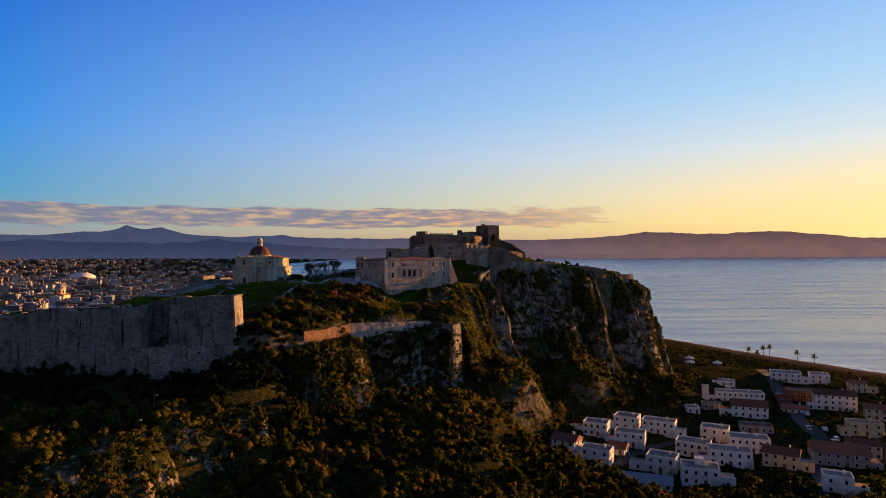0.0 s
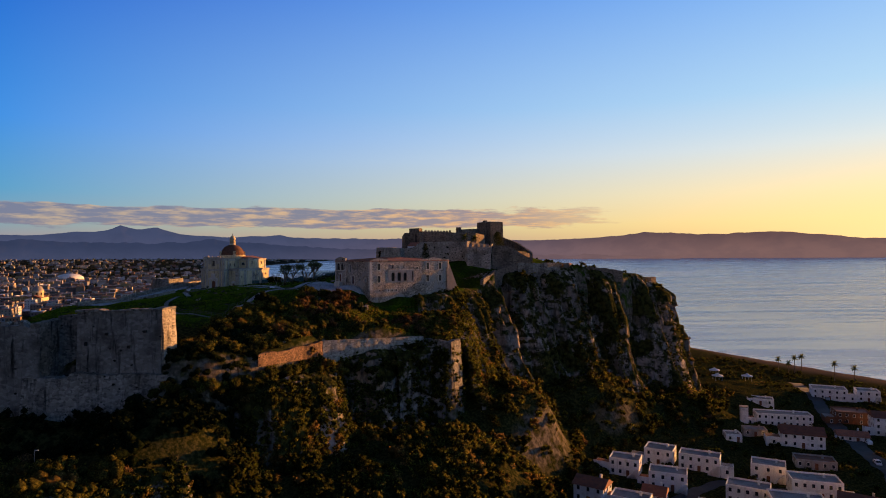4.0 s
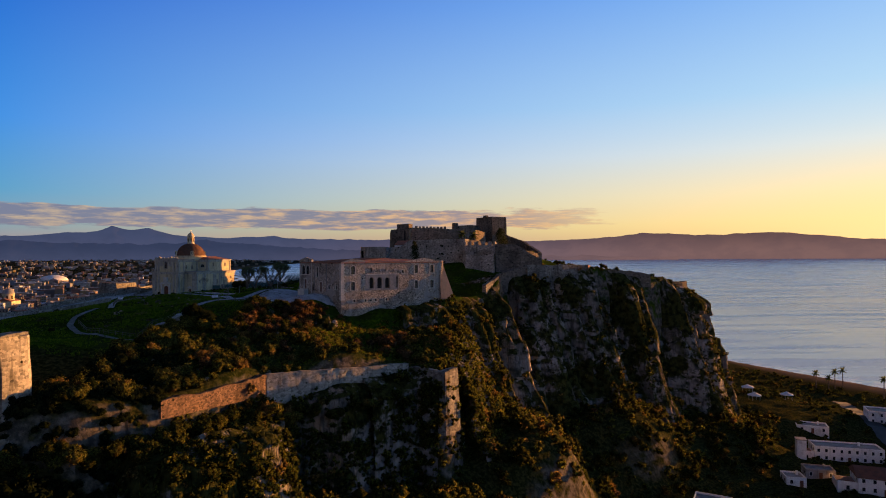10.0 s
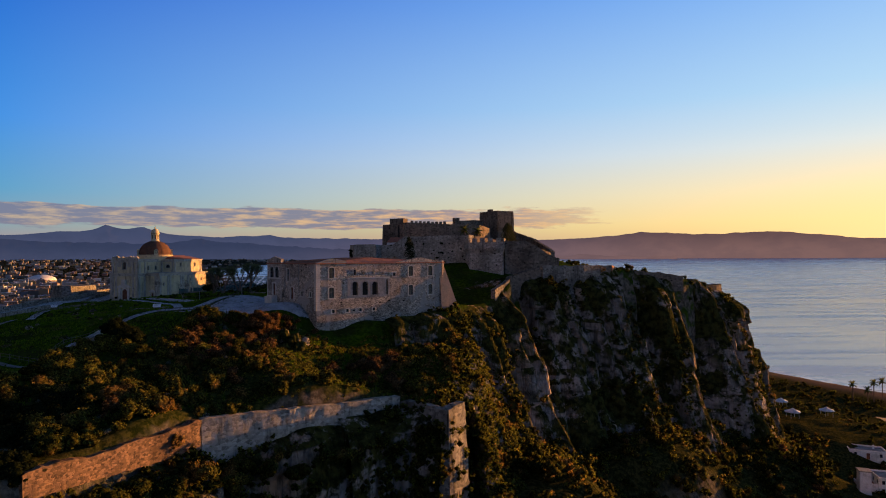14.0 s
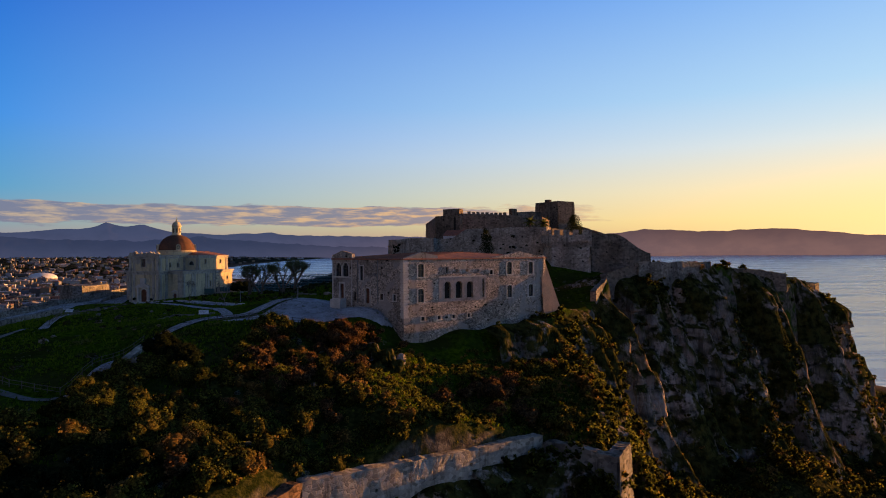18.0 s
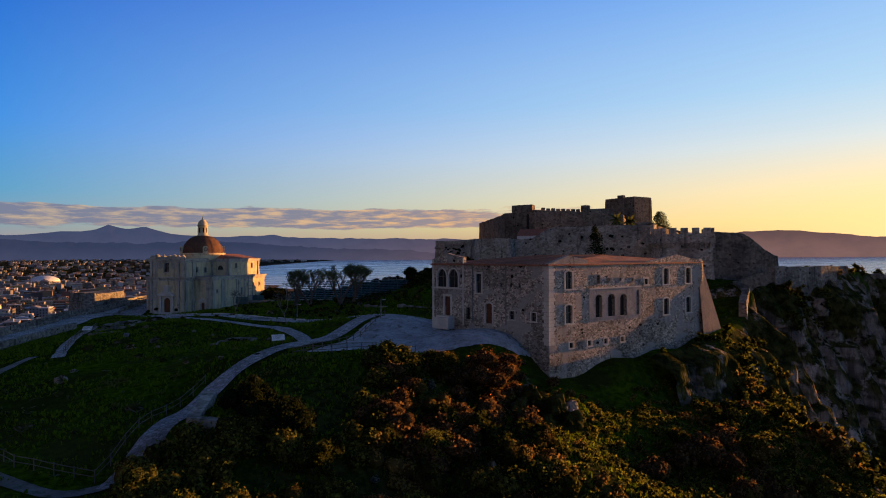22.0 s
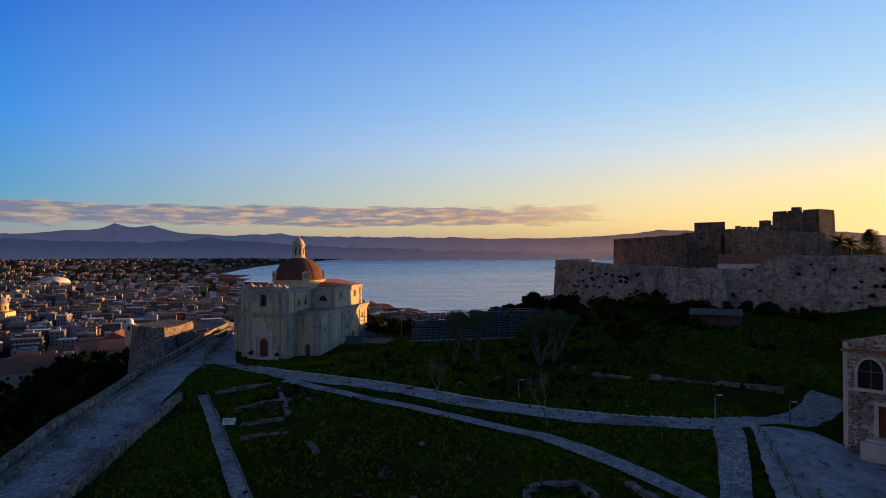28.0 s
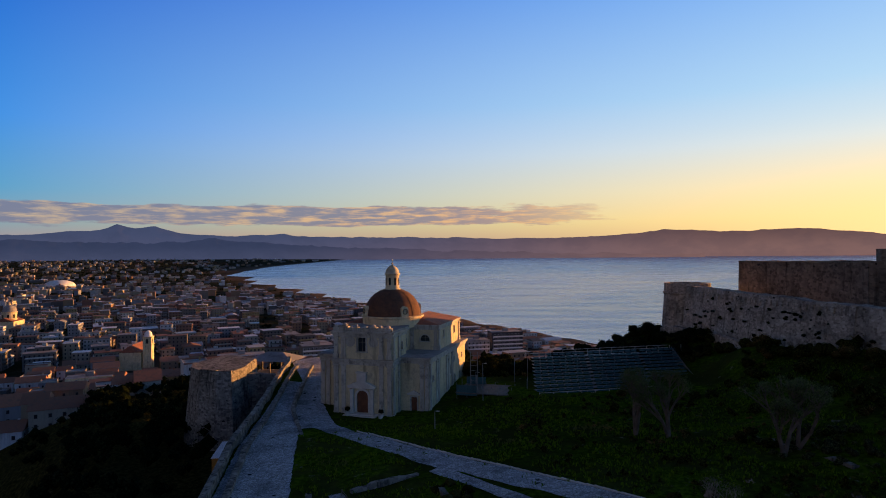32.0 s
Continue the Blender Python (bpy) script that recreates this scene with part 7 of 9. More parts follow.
def town():
    far_v, far_q, roof_v, roof_q, win_v, win_q = [], [], [], [], [], []
    size = {}

    def crate(vs, qs, m, x0, x1, y0, y1, z0, z1, bottom=False):
        n = size.get(id(vs), 0)
        size[id(vs)] = n + 8
        c = np.array([(x0, y0, z0), (x1, y0, z0), (x1, y1, z0), (x0, y1, z0), (x0, y0, z1), (x1, y0, z1), (x1, y1, z1), (x0, y1, z1)])
        ca, sa, px, py, pz = m
        vs.append(np.stack([px + c[:, 0] * ca - c[:, 1] * sa, py + c[:, 0] * sa + c[:, 1] * ca, pz + c[:, 2]], 1))
        qs.append(np.array([(4, 5, 6, 7), (0, 1, 5, 4), (1, 2, 6, 5), (2, 3, 7, 6), (3, 0, 4, 7)]) + n)

    count = 0
    for x, y, r0, r1, r2 in PLOTS:
        z = ground_z(x, y)
        old = y < 640 or r2 < 0.3
        ang = 24 + (r1 - 0.5) * 16 + (90 if r0 > 0.8 else 0)
        w, d = 9 + 12 * (r0 * 7 % 1), 8 + 5 * r1
        st = (1 + int(r0 * 2.3)) if old else 1 + int(r2 * 4.2)
        if sea_side(x, y) < 170:
            st = min(st, 2)
        if y < 700 and math.hypot(x + 98, y - 232) < 520 and count < 205:
            count += 1
            flat = r2 < 0.42
            lab = "old town house with flat terrace roof" if flat else "old town house with worn red tiles"
            house(x, y, ang % 90 - (90 if ang % 90 > 45 else 0), 0.72 * w, d, 2 if r0 < 0.7 else 3, MAT["town_wall"], MAT["flatroof"] if flat else MAT["town_roof"], lab, "town houses", flat=flat, win=SHUTTER, faces=(0, 1), per=3.6)
            continue
        if y > 1700:
            st = min(st, 2)
        h = 3.1 * st + 0.6
        m = (math.cos(radians(ang)), math.sin(radians(ang)), x, y, z)
        crate(far_v, far_q, m, -w / 2, w / 2, -d / 2, d / 2, -3, h)
        if old and r1 > 0.35:
            n = size.get(id(roof_v), 0)
            size[id(roof_v)] = n + 6
            c = np.array([(-w / 2 - 0.4, -d / 2 - 0.4, h), (w / 2 + 0.4, -d / 2 - 0.4, h), (w / 2 + 0.4, d / 2 + 0.4, h), (-w / 2 - 0.4, d / 2 + 0.4, h), (-w / 2, 0, h + 1.9), (w / 2, 0, h + 1.9)])
            roof_v.append(np.stack([x + c[:, 0] * m[0] - c[:, 1] * m[1], y + c[:, 0] * m[1] + c[:, 1] * m[0], z + c[:, 2]], 1))
            roof_q.append(np.array([(0, 1, 5, 4), (2, 3, 4, 5), (1, 2, 5, 5), (3, 0, 4, 4)]) + n)
        else:
            crate(roof_v, roof_q, m, -w / 2 - 0.3, w / 2 + 0.3, -d / 2 - 0.3, d / 2 + 0.3, h, h + 0.35)
            if r0 > 0.4:
                crate(far_v, far_q, m, -1.6, 1.6, -1.4, 1.4, h + 0.3, h + 2.6)
        if y < 1150:
            for side in range(4):
                L, off = (w, d / 2) if side % 2 == 0 else (d, w / 2)
                a2 = radians(ang + 90 * side)
                # only sides that look toward the hill
                nx, ny = math.sin(a2), -math.cos(a2)
                if nx * (-60 - x) + ny * (200 - y) < 0:
                    continue
                mm = (math.cos(a2), math.sin(a2), x, y, z)
                k = max(2, int(L / 2.8))
                for s in range(st):
                    balcony = r1 > 0.55 and not old
                    if balcony:
                        crate(far_v, far_q, mm, -L * 0.42, L * 0.42, -off - 0.9, -off, s * 3.1 + 0.0, s * 3.1 + 0.9)
                    for i in range(k):
                        u = L * ((i + 0.5) / k - 0.5)
                        crate(win_v, win_q, mm, u - 0.5, u + 0.5, -off - 0.05, -off + 0.05, s * 3.1 + (0.2 if balcony else 1.0), s * 3.1 + 2.4)
    for name, label, vs, qs, mat in (("town_buildings", "dense low town of rendered houses and flats spreading over the plain", far_v, far_q, MAT["far_wall"]),
                                     ("town_roofs", "tiled and flat roofs of the town", roof_v, roof_q, MAT["far_roof"]), ("town_windows", "dark windows of the town houses", win_v, win_q, MAT["glass"])):
        q = np.concatenate(qs)
        me = bpy.data.meshes.new(name)
        me.from_pydata(np.concatenate(vs).tolist(), [], [tuple(dict.fromkeys(f)) for f in q.tolist()])
        tagged(put(me, name, mat), label, "town", kind="stuff")


town()


def domed_church():
    x, y = -560, 892
    z = ground_z(x, y)
    e = empty("parish_church", x, y, z, "town church with an ochre front and grey dome", "church")
    m = Matrix.Translation((x, y, z)) @ pose(0, 0, 0, 0, 0, 14)
    part("wall", Form().box(m, -9, 9, -14, 14, -2, 14), MAT["ochre"], e)
    part("gable", Form().add([m @ Vector(q) for q in ((-9, -14.1, 14), (9, -14.1, 14), (0, -14.1, 18), (-9, 14, 14), (9, 14, 14), (0, 14, 18))], [(0, 1, 2), (1, 4, 5, 2), (4, 3, 5), (3, 0, 2, 5)]), MAT["roof"], e)
    part("drum", Form().lathe(m, [(7, 14), (7, 23), (7.4, 23.2), (7.4, 23.8), (6.8, 23.8)], 24), MAT["ochre"], e)
    part("dome", Form().lathe(m, [(6.8 * math.cos(a), 23.8 + 7 * math.sin(a)) for a in [radians(q) for q in range(0, 91, 9)]], 28), MAT["flatroof"], e, smooth=True)
    part("lantern", Form().lathe(m, [(1, 30.4), (1, 33), (0.2, 34.5)], 10), MAT["ochre"], e)
    for i in range(8):
        part("window", Form().box(m @ Matrix.Rotation(radians(45 * i + 10), 4, "Z"), 6.95, 7.1, -0.9, 0.9, 17, 21), MAT["dark"], e)


def bell_church():
    x, y = -322, 690
    z = ground_z(x, y)
    e = empty("bell_tower_church", x, y, z, "gabled town church with a domed bell tower catching the sun", "church")
    m = Matrix.Translation((x, y, z)) @ pose(0, 0, 0, 0, 0, 8)
    part("nave", Form().box(m, -11, 4, -10, 16, -2, 13), MAT["ochre"], e)
    part("roof", Form().add([m @ Vector(q) for q in ((-11.5, -10.5, 13), (4.5, -10.5, 13), (4.5, 16, 13), (-11.5, 16, 13), (-3.5, -10.5, 18), (-3.5, 16, 18))], [(0, 4, 5, 3), (1, 2, 5, 4), (0, 1, 4), (2, 3, 5)]), MAT["roof"], e)
    tw = part("bell_tower", Form().box(m, 5, 11, -9, -3, -2, 24).box(m, 4.6, 11.4, -9.4, -2.6, 18, 18.6).box(m, 4.6, 11.4, -9.4, -2.6, 23.6, 24.2), MAT["ochre"], e)
    part("cupola", Form().lathe(m @ Matrix.Translation((8, -6, 24)), [(2.8, 0), (2.8, 1.2), (2.5, 2.6), (1.5, 4.0), (0.1, 4.8)], 16), MAT["white"], tw, smooth=True)
    for a in range(4):
        part("bell_opening", infill(m @ Matrix.Translation((8, -6, 0)) @ Matrix.Rotation(radians(90 * a), 4, "Z") @ Matrix.Translation((0, -3, 0)), (-0.9, 0.9, 19.3, 22.8, "round"), -0.06), MAT["dark"], tw)


def sports_hall():
    x, y = -1000, 1690
    z = ground_z(x, y)
    e = empty("sports_hall", x, y, z, "large shallow pale dome of a sports hall", "hall")
    m = Matrix.Translation((x, y, z))
    part("wall", Form().lathe(m, [(34, -2), (34, 8), (33, 8)], 36), MAT["flatroof"], e)
    part("dome", Form().lathe(m, [(33 * math.cos(radians(q)), 8 + 14 * math.sin(radians(q))) for q in range(0, 91, 9)], 36), MAT["white"], e, smooth=True)


domed_church(), bell_church(), sports_hall()


def slab_block(x, y, ang, w, d, st, mat, label):
    """An apartment block with balcony bands."""
    z = ground_z(x, y)
    e = empty("apartment_block", x, y, z, label, "building", "apartment blocks")
    m = Matrix.Translation((x, y, z)) @ pose(0, 0, 0, 0, 0, ang)
    h = st * 3.1
    part("wall", Form().box(m, -w / 2, w / 2, -d / 2, d / 2, -2, h + 0.8), mat, e)
    part("roof", Form().box(m, -w / 2 + 0.3, w / 2 - 0.3, -d / 2 + 0.3, d / 2 - 0.3, h + 0.7, h + 0.9).box(m, -2, 2, -2, 2, h + 0.8, h + 3.2), MAT["flatroof"], e)
    for s in range(st):
        part("balcony", Form().box(m, -w / 2 + 0.6, w / 2 - 0.6, -d / 2 - 1.3, -d / 2, s * 3.1 - 0.1, s * 3.1 + 0.1).box(m, -w / 2 + 0.6, w / 2 - 0.6, -d / 2 - 1.3, -d / 2 - 1.2, s * 3.1 + 0.1, s * 3.1 + 1.0), MAT["white"], e)
        for i in range(int(w / 3)):
            hang(WINDOW, "window", e, m @ Matrix.Translation((0, -d / 2, 0)), -w / 2 + 3 * i + 1.8, s * 3.1 + 0.3, 1.4, 2.2)
        for i in range(int(d / 3.5)):
            hang(WINDOW, "window", e, m @ pose(0, 0, 0, 0, 0, 90) @ Matrix.Translation((0, -w / 2, 0)), -d / 2 + 3.4 * i + 2, s * 3.1 + 1.0, 1.1, 1.4)


slab_block(-44, 735, 12, 26, 14, 7, MAT["car_dark"], "dark apartment block with white balconies near the shore")
slab_block(-70, 700, 14, 18, 12, 6, MAT["grey_render"], "grey apartment block with pale balconies")
slab_block(-230, 640, 20, 30, 13, 4, MAT["white"], "long white apartment block with balconies")
slab_block(-190, 690, 22, 24, 13, 5, MAT["town_wall"], "rendered apartment block with balconies")
slab_block(-285, 560, 26, 22, 12, 3, MAT["ochre"], "ochre apartment block with balconies")


# ---- plants ----
def leaf_cloud(cent, rad, per, size, seed, flat=0.85, up=0.35):
    """Leaf quads round many lumps. cent (n, 3), rad (n,), per: leaves a lump, size: leaf size in metres (scalar or per lump)."""
    r = np.random.default_rng(seed)
    n = len(cent)
    c, q = np.repeat(cent, per, 0), np.repeat(rad, per)
    s = np.repeat(np.broadcast_to(size, (n,)), per) * r.uniform(0.6, 1.35, n * per)
    d = r.normal(size=(n * per, 3))
    d[:, 2] = d[:, 2] * 0.8 + up
    d /= np.linalg.norm(d, axis=1)[:, None]
    p = c + d * (q * r.uniform(0.62, 1.08, n * per))[:, None] * np.array([1, 1, flat])
    nrm = d + 0.42 * r.normal(size=d.shape)
    nrm /= np.linalg.norm(nrm, axis=1)[:, None]
    a = np.cross(nrm, r.normal(size=d.shape))
    a /= np.linalg.norm(a, axis=1)[:, None] + 1e-9
    b = np.cross(nrm, a)
    a, b = a * (s * 0.5)[:, None], b * (s * 0.5 * r.uniform(0.5, 1.0, n * per))[:, None]
    v = np.stack([p - a, p - b * 0.8 + a * 0.2, p + a, p + b], 1).reshape(-1, 3)
    return v, np.arange(len(v)).reshape(-1, 4)


def lumps(places, radius, each, seed, spread=0.62, low=0.25, share=(0.34, 0.62)):
    """Several lumps for each bush. places (n, 3) on the ground."""
    r = np.random.default_rng(seed)
    n = len(places)
    c, q = np.repeat(places, each, 0), np.repeat(radius, each)
    d = r.normal(size=(n * each, 3))
    d /= np.linalg.norm(d, axis=1)[:, None]
    d *= r.uniform(0.25, 1.0, n * each)[:, None]
    off = d * (q * spread)[:, None]
    off[:, 2] = np.abs(off[:, 2]) * 1.0 + q * low
    return c + off, q * r.uniform(*share, n * each)


def cores(cent, rad, seed, plain=False):
    """Uneven rounded solids that close the heart of each lump; plain: with few faces."""
    base = [(0, 0, 1), (1, 0, 0), (0, 1, 0), (-1, 0, 0), (0, -1, 0), (0, 0, -1)]
    tri, half = [], {}

    def middle(a, b):
        k = (min(a, b), max(a, b))
        if k not in half:
            half[k] = len(base)
            base.append(tuple(np.array([base[a][i] + base[b][i] for i in range(3)]) / math.sqrt(2)))
        return half[k]

    for a, b, c in ((0, 1, 2), (0, 2, 3), (0, 3, 4), (0, 4, 1), (5, 2, 1), (5, 3, 2), (5, 4, 3), (5, 1, 4)):
        if plain:
            tri.append((a, b, c))
            continue
        d, e, f = middle(a, b), middle(b, c), middle(c, a)
        tri += [(a, d, f), (d, b, e), (f, e, c), (d, e, f)]
    base, tri = np.array(base), np.array(tri)
    r = np.random.default_rng(seed)
    n, k = len(cent), len(base)
    v = cent[:, None, :] + base[None] * np.array([1, 1, 0.85]) * (rad[:, None] * r.uniform(0.58, 0.90, (n, k)))[:, :, None]
    return v.reshape(-1, 3), (tri[None] + (np.arange(n) * k)[:, None, None]).reshape(-1, 3)


def thicket(name, label, places, radius, mat, each, per, size, seed, flat=0.85, core=True, parent=None, low=0.25, kind="stuff", plain=False, share=(0.34, 0.62), spread=0.62):
    c, q = lumps(np.asarray(places, float), np.asarray(radius, float), each, seed, spread, low, share)
    v, f = leaf_cloud(c, q, per, size, seed + 1, flat)
    ob = put(fast_mesh(name, v, f), name, mat, parent)
    if parent is None:
        tagged(ob, label, "shrubs", kind=kind)
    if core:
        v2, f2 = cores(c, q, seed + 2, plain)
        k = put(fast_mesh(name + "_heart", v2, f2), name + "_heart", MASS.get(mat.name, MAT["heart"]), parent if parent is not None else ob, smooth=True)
    return ob


# fallback heart, coloured dark for the shade inside a bush
MAT["heart"] = surface("shade_toned_heart", (0.022, 0.026, 0.009), (0.036, 0.036, 0.013), 1.0, 1.0, 0.3, spec=0.0)


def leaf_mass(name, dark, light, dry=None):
    """The leafy body of a bush seen between its outer leaves, its colour darkened for inner shade."""
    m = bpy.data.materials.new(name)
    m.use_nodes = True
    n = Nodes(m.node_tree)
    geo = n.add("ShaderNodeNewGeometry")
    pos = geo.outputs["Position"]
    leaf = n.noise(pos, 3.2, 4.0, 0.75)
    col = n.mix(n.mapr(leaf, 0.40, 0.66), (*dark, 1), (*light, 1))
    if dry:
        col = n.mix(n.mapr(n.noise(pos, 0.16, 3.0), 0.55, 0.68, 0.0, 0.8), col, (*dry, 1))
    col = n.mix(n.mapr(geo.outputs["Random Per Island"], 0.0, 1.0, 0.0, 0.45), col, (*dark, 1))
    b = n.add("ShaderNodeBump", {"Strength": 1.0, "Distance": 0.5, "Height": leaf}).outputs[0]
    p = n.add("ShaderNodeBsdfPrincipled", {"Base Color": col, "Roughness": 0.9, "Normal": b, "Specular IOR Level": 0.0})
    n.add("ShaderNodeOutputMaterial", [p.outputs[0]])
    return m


# Bodies run darker than their leaves: shade between leaves is put into the colour.
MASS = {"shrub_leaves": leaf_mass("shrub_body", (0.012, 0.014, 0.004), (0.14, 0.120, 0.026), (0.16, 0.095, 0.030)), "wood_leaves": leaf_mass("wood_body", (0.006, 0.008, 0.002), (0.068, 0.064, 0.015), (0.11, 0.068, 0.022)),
        "pine_and_shaded_leaves": leaf_mass("pine_body", (0.004, 0.007, 0.003), (0.016, 0.021, 0.008)), "russet_leaves": leaf_mass("russet_body", (0.026, 0.015, 0.007), (0.14, 0.085, 0.040)),
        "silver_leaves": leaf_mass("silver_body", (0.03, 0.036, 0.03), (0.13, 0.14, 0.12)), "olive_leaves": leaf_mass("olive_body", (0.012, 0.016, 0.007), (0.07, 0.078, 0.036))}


def scatter(n, x0, x1, y0, y1, seed, keep):
    r = np.random.default_rng(seed)
    x, y = r.uniform(x0, x1, n), r.uniform(y0, y1, n)
    k = keep(x, y)
    x, y = x[k], y[k]
    return np.stack([x, y, np.array([ground_z(a, b) for a, b in zip(x, y)])], 1), r.uniform(0, 1, len(x))


HOUSES = np.array([(o.matrix_basis.translation.x, o.matrix_basis.translation.y) for o in bpy.data.objects if o.type == "EMPTY" and o.name.startswith(("house", "car", "gazebo", "water_tower")) and o.parent is None])


def clear_of_houses(x, y, r):
    ok = np.ones(x.shape, bool)
    for a, b in HOUSES:
        if -50 < a < 260 and 120 < b < 450:
            ok &= np.hypot(x - a, y - b) > r
    return ok


ROADS = [along([(205, 395), (178, 326), (154, 265), (139, 226), (118, 190)], 4), along([(127, 212), (104, 226), (86, 232), (66, 216), (58, 205)], 4)]


def clear_of_roads(x, y, r):
    ok = np.ones(x.shape, bool)
    for line in ROADS:
        for a, b in line:
            ok &= np.hypot(x - a, y - b) > r
    return ok


# woods on the foot of the hill
def wood_here(x, y):
    d = rim_side(x, y)
    z = land(x, y)
    ok = (d < -4) & (d > -150) & (z > 8.8) & (y < 345 + 0.1 * x) & clear_of_houses(x, y, 9)
    return ok & (y > 48 + np.abs(x) * 0.22) & ~((x < -53) & (x > -92) & (y > 167)) & ~((x > -70 + 0.55 * (y - 112)) & (x < -56 + 0.5 * (y - 112)) & (y > 98) & (y < 142) & (fbm(x / 4, y / 4, 1.0) > -0.45))


pl, ra = scatter(10500, -130, 140, 48, 345, 11, wood_here)
near = pl[:, 1] < 150
for i, (sel, each, per, size) in enumerate(((near, 9, 13, 0.34), (~near, 7, 9, 0.48))):
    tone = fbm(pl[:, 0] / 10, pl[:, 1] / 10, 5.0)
    # Sun and shade steer the leaf colour: yellower shoulder, black-green hollow.
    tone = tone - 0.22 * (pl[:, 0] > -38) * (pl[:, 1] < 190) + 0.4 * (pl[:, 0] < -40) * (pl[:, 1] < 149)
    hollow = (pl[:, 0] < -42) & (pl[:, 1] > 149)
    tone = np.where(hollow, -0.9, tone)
    for k, (part_, mat, label) in enumerate(((tone < -0.8, "dark_leaf", "dense trees in the hollow under the bastion, shade put into black-green leaves"), ((tone < 0.02) & (tone >= -0.8), "forest", "dense dark evergreen scrub and low trees on the hillside"), (tone >= 0.02, "shrub", "yellow-green broom scrub on the hillside"))):
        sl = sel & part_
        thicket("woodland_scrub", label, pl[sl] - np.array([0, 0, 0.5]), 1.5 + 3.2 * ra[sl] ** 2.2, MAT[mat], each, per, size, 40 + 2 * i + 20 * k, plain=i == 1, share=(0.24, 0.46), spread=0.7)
pl, ra = scatter(420, -110, 130, 80, 335, 12, lambda x, y: wood_here(x, y) & (fbm(x / 14, y / 14, 2.0) > 0.05))
thicket("russet_scrub", "russet winter-brown bushes among the evergreens", pl, 1.2 + 1.6 * ra, MAT["rust_leaf"], 6, 34, 0.34, 44)

# gardens and trees among the villas and toward the beach
pl, ra = scatter(5600, 30, 300, 140, 470, 13, lambda x, y: (land(x, y) <= 9.5) & clear_of_houses(x, y, 5.6) & clear_of_roads(x, y, 4.5) & (sea_side(x, y) > 44) & (y > 130 + 0.2 * x))
thicket("garden_trees", "dark garden trees and hedges between the villas", pl - np.array([0, 0, 0.3]), 0.7 + 1.9 * ra ** 2, MAT["forest"], 4, 12, 0.42, 46, plain=True)


# scrub on the slope between the terrace wall and the convent
def slope_here(x, y):
    d = rim_side(x, y)
    ok = (d > 1.5) & (y < 246) & (y > 176) & (x > -60) & (x < 6)
    ok &= ~((x < -44) & (y > 222)) & ~((x < -30) & (y > 237)) & (np.hypot(x + 26, y - 234) > 4.2)
    return ok & ~((x > -14) & (y > 246 + 0.75 * (x + 14))) & ((fbm(x / 6, y / 6, 6.0) > np.where((x > -28) & (y > 208), 0.22, -0.30)) | (y < 200))


pl, ra = scatter(2100, -60, 6, 176, 246, 14, slope_here)
sunny = fbm(pl[:, 0] / 8, pl[:, 1] / 8, 9.0)
# dim: slope out of the sun, its shade put into black-green leaves
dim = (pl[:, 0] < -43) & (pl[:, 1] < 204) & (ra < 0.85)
for i, (sel, mat, label) in enumerate((((sunny < 0.06) & ~dim, "shrub", "yellow-green broom bushes on the slope"), (((sunny >= 0.06) & (sunny < 0.20)) & ~dim, "forest", "dark evergreen shrubs on the slope"), (dim, "dark_leaf", "evergreen shrubs on the slope with shade put into black-green leaves"), ((sunny >= 0.20) & ~dim, "rust_leaf", "russet dry bushes on the slope"))):
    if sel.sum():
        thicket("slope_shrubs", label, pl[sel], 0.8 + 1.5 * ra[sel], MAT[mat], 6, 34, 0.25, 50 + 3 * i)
pl, ra = scatter(420, -62, 4, 182, 244, 15, lambda x, y: slope_here(x, y) & (fbm(x / 5, y / 5, 12.0) > 0.1))
thicket("silver_shrubs", "low silver-grey wormwood bushes", pl, 0.4 + 0.5 * ra, MAT["grey_leaf"], 5, 50, 0.13, 60)
pl, ra = scatter(90, -61, -44, 298, 314, 151, lambda x, y: np.hypot((x + 52) / 9, (y - 306) / 7) + 0.5 * fbm(x / 2, y / 2, 3.0) < 0.9)
thicket("silver_shrubs", "grey-green thistles and shrubs among stones on the green", pl, 0.4 + 0.9 * ra ** 2, MAT["olive"], 5, 50, 0.13, 62)
pl, ra = scatter(160, -70, -24, 296, 345, 152, lambda x, y: fbm(x / 5, y / 5, 7.0) > 0.12)
thicket("green_shrubs", "dark low bushes on the castle green", pl, 0.6 + 1.0 * ra, MAT["forest"], 5, 40, 0.22, 64)
pl, ra = scatter(3300, -40, 5, 204, 256, 153, lambda x, y: (rim_side(x, y) > 1.0) & ~((x > -14) & (y > 246.5 + 0.75 * (x + 14))) & ~((x <= -14) & (y > 239 + 0.2 * (x + 40))) & (np.hypot(x + 26, y - 234) > 3.5))
thicket("slope_herbs", "low yellow-green herbs on the sunny slope", pl, 0.25 + 0.75 * ra ** 1.5, MAT["shrub"], 3, 14, 0.19, 66, low=0.1, plain=True)
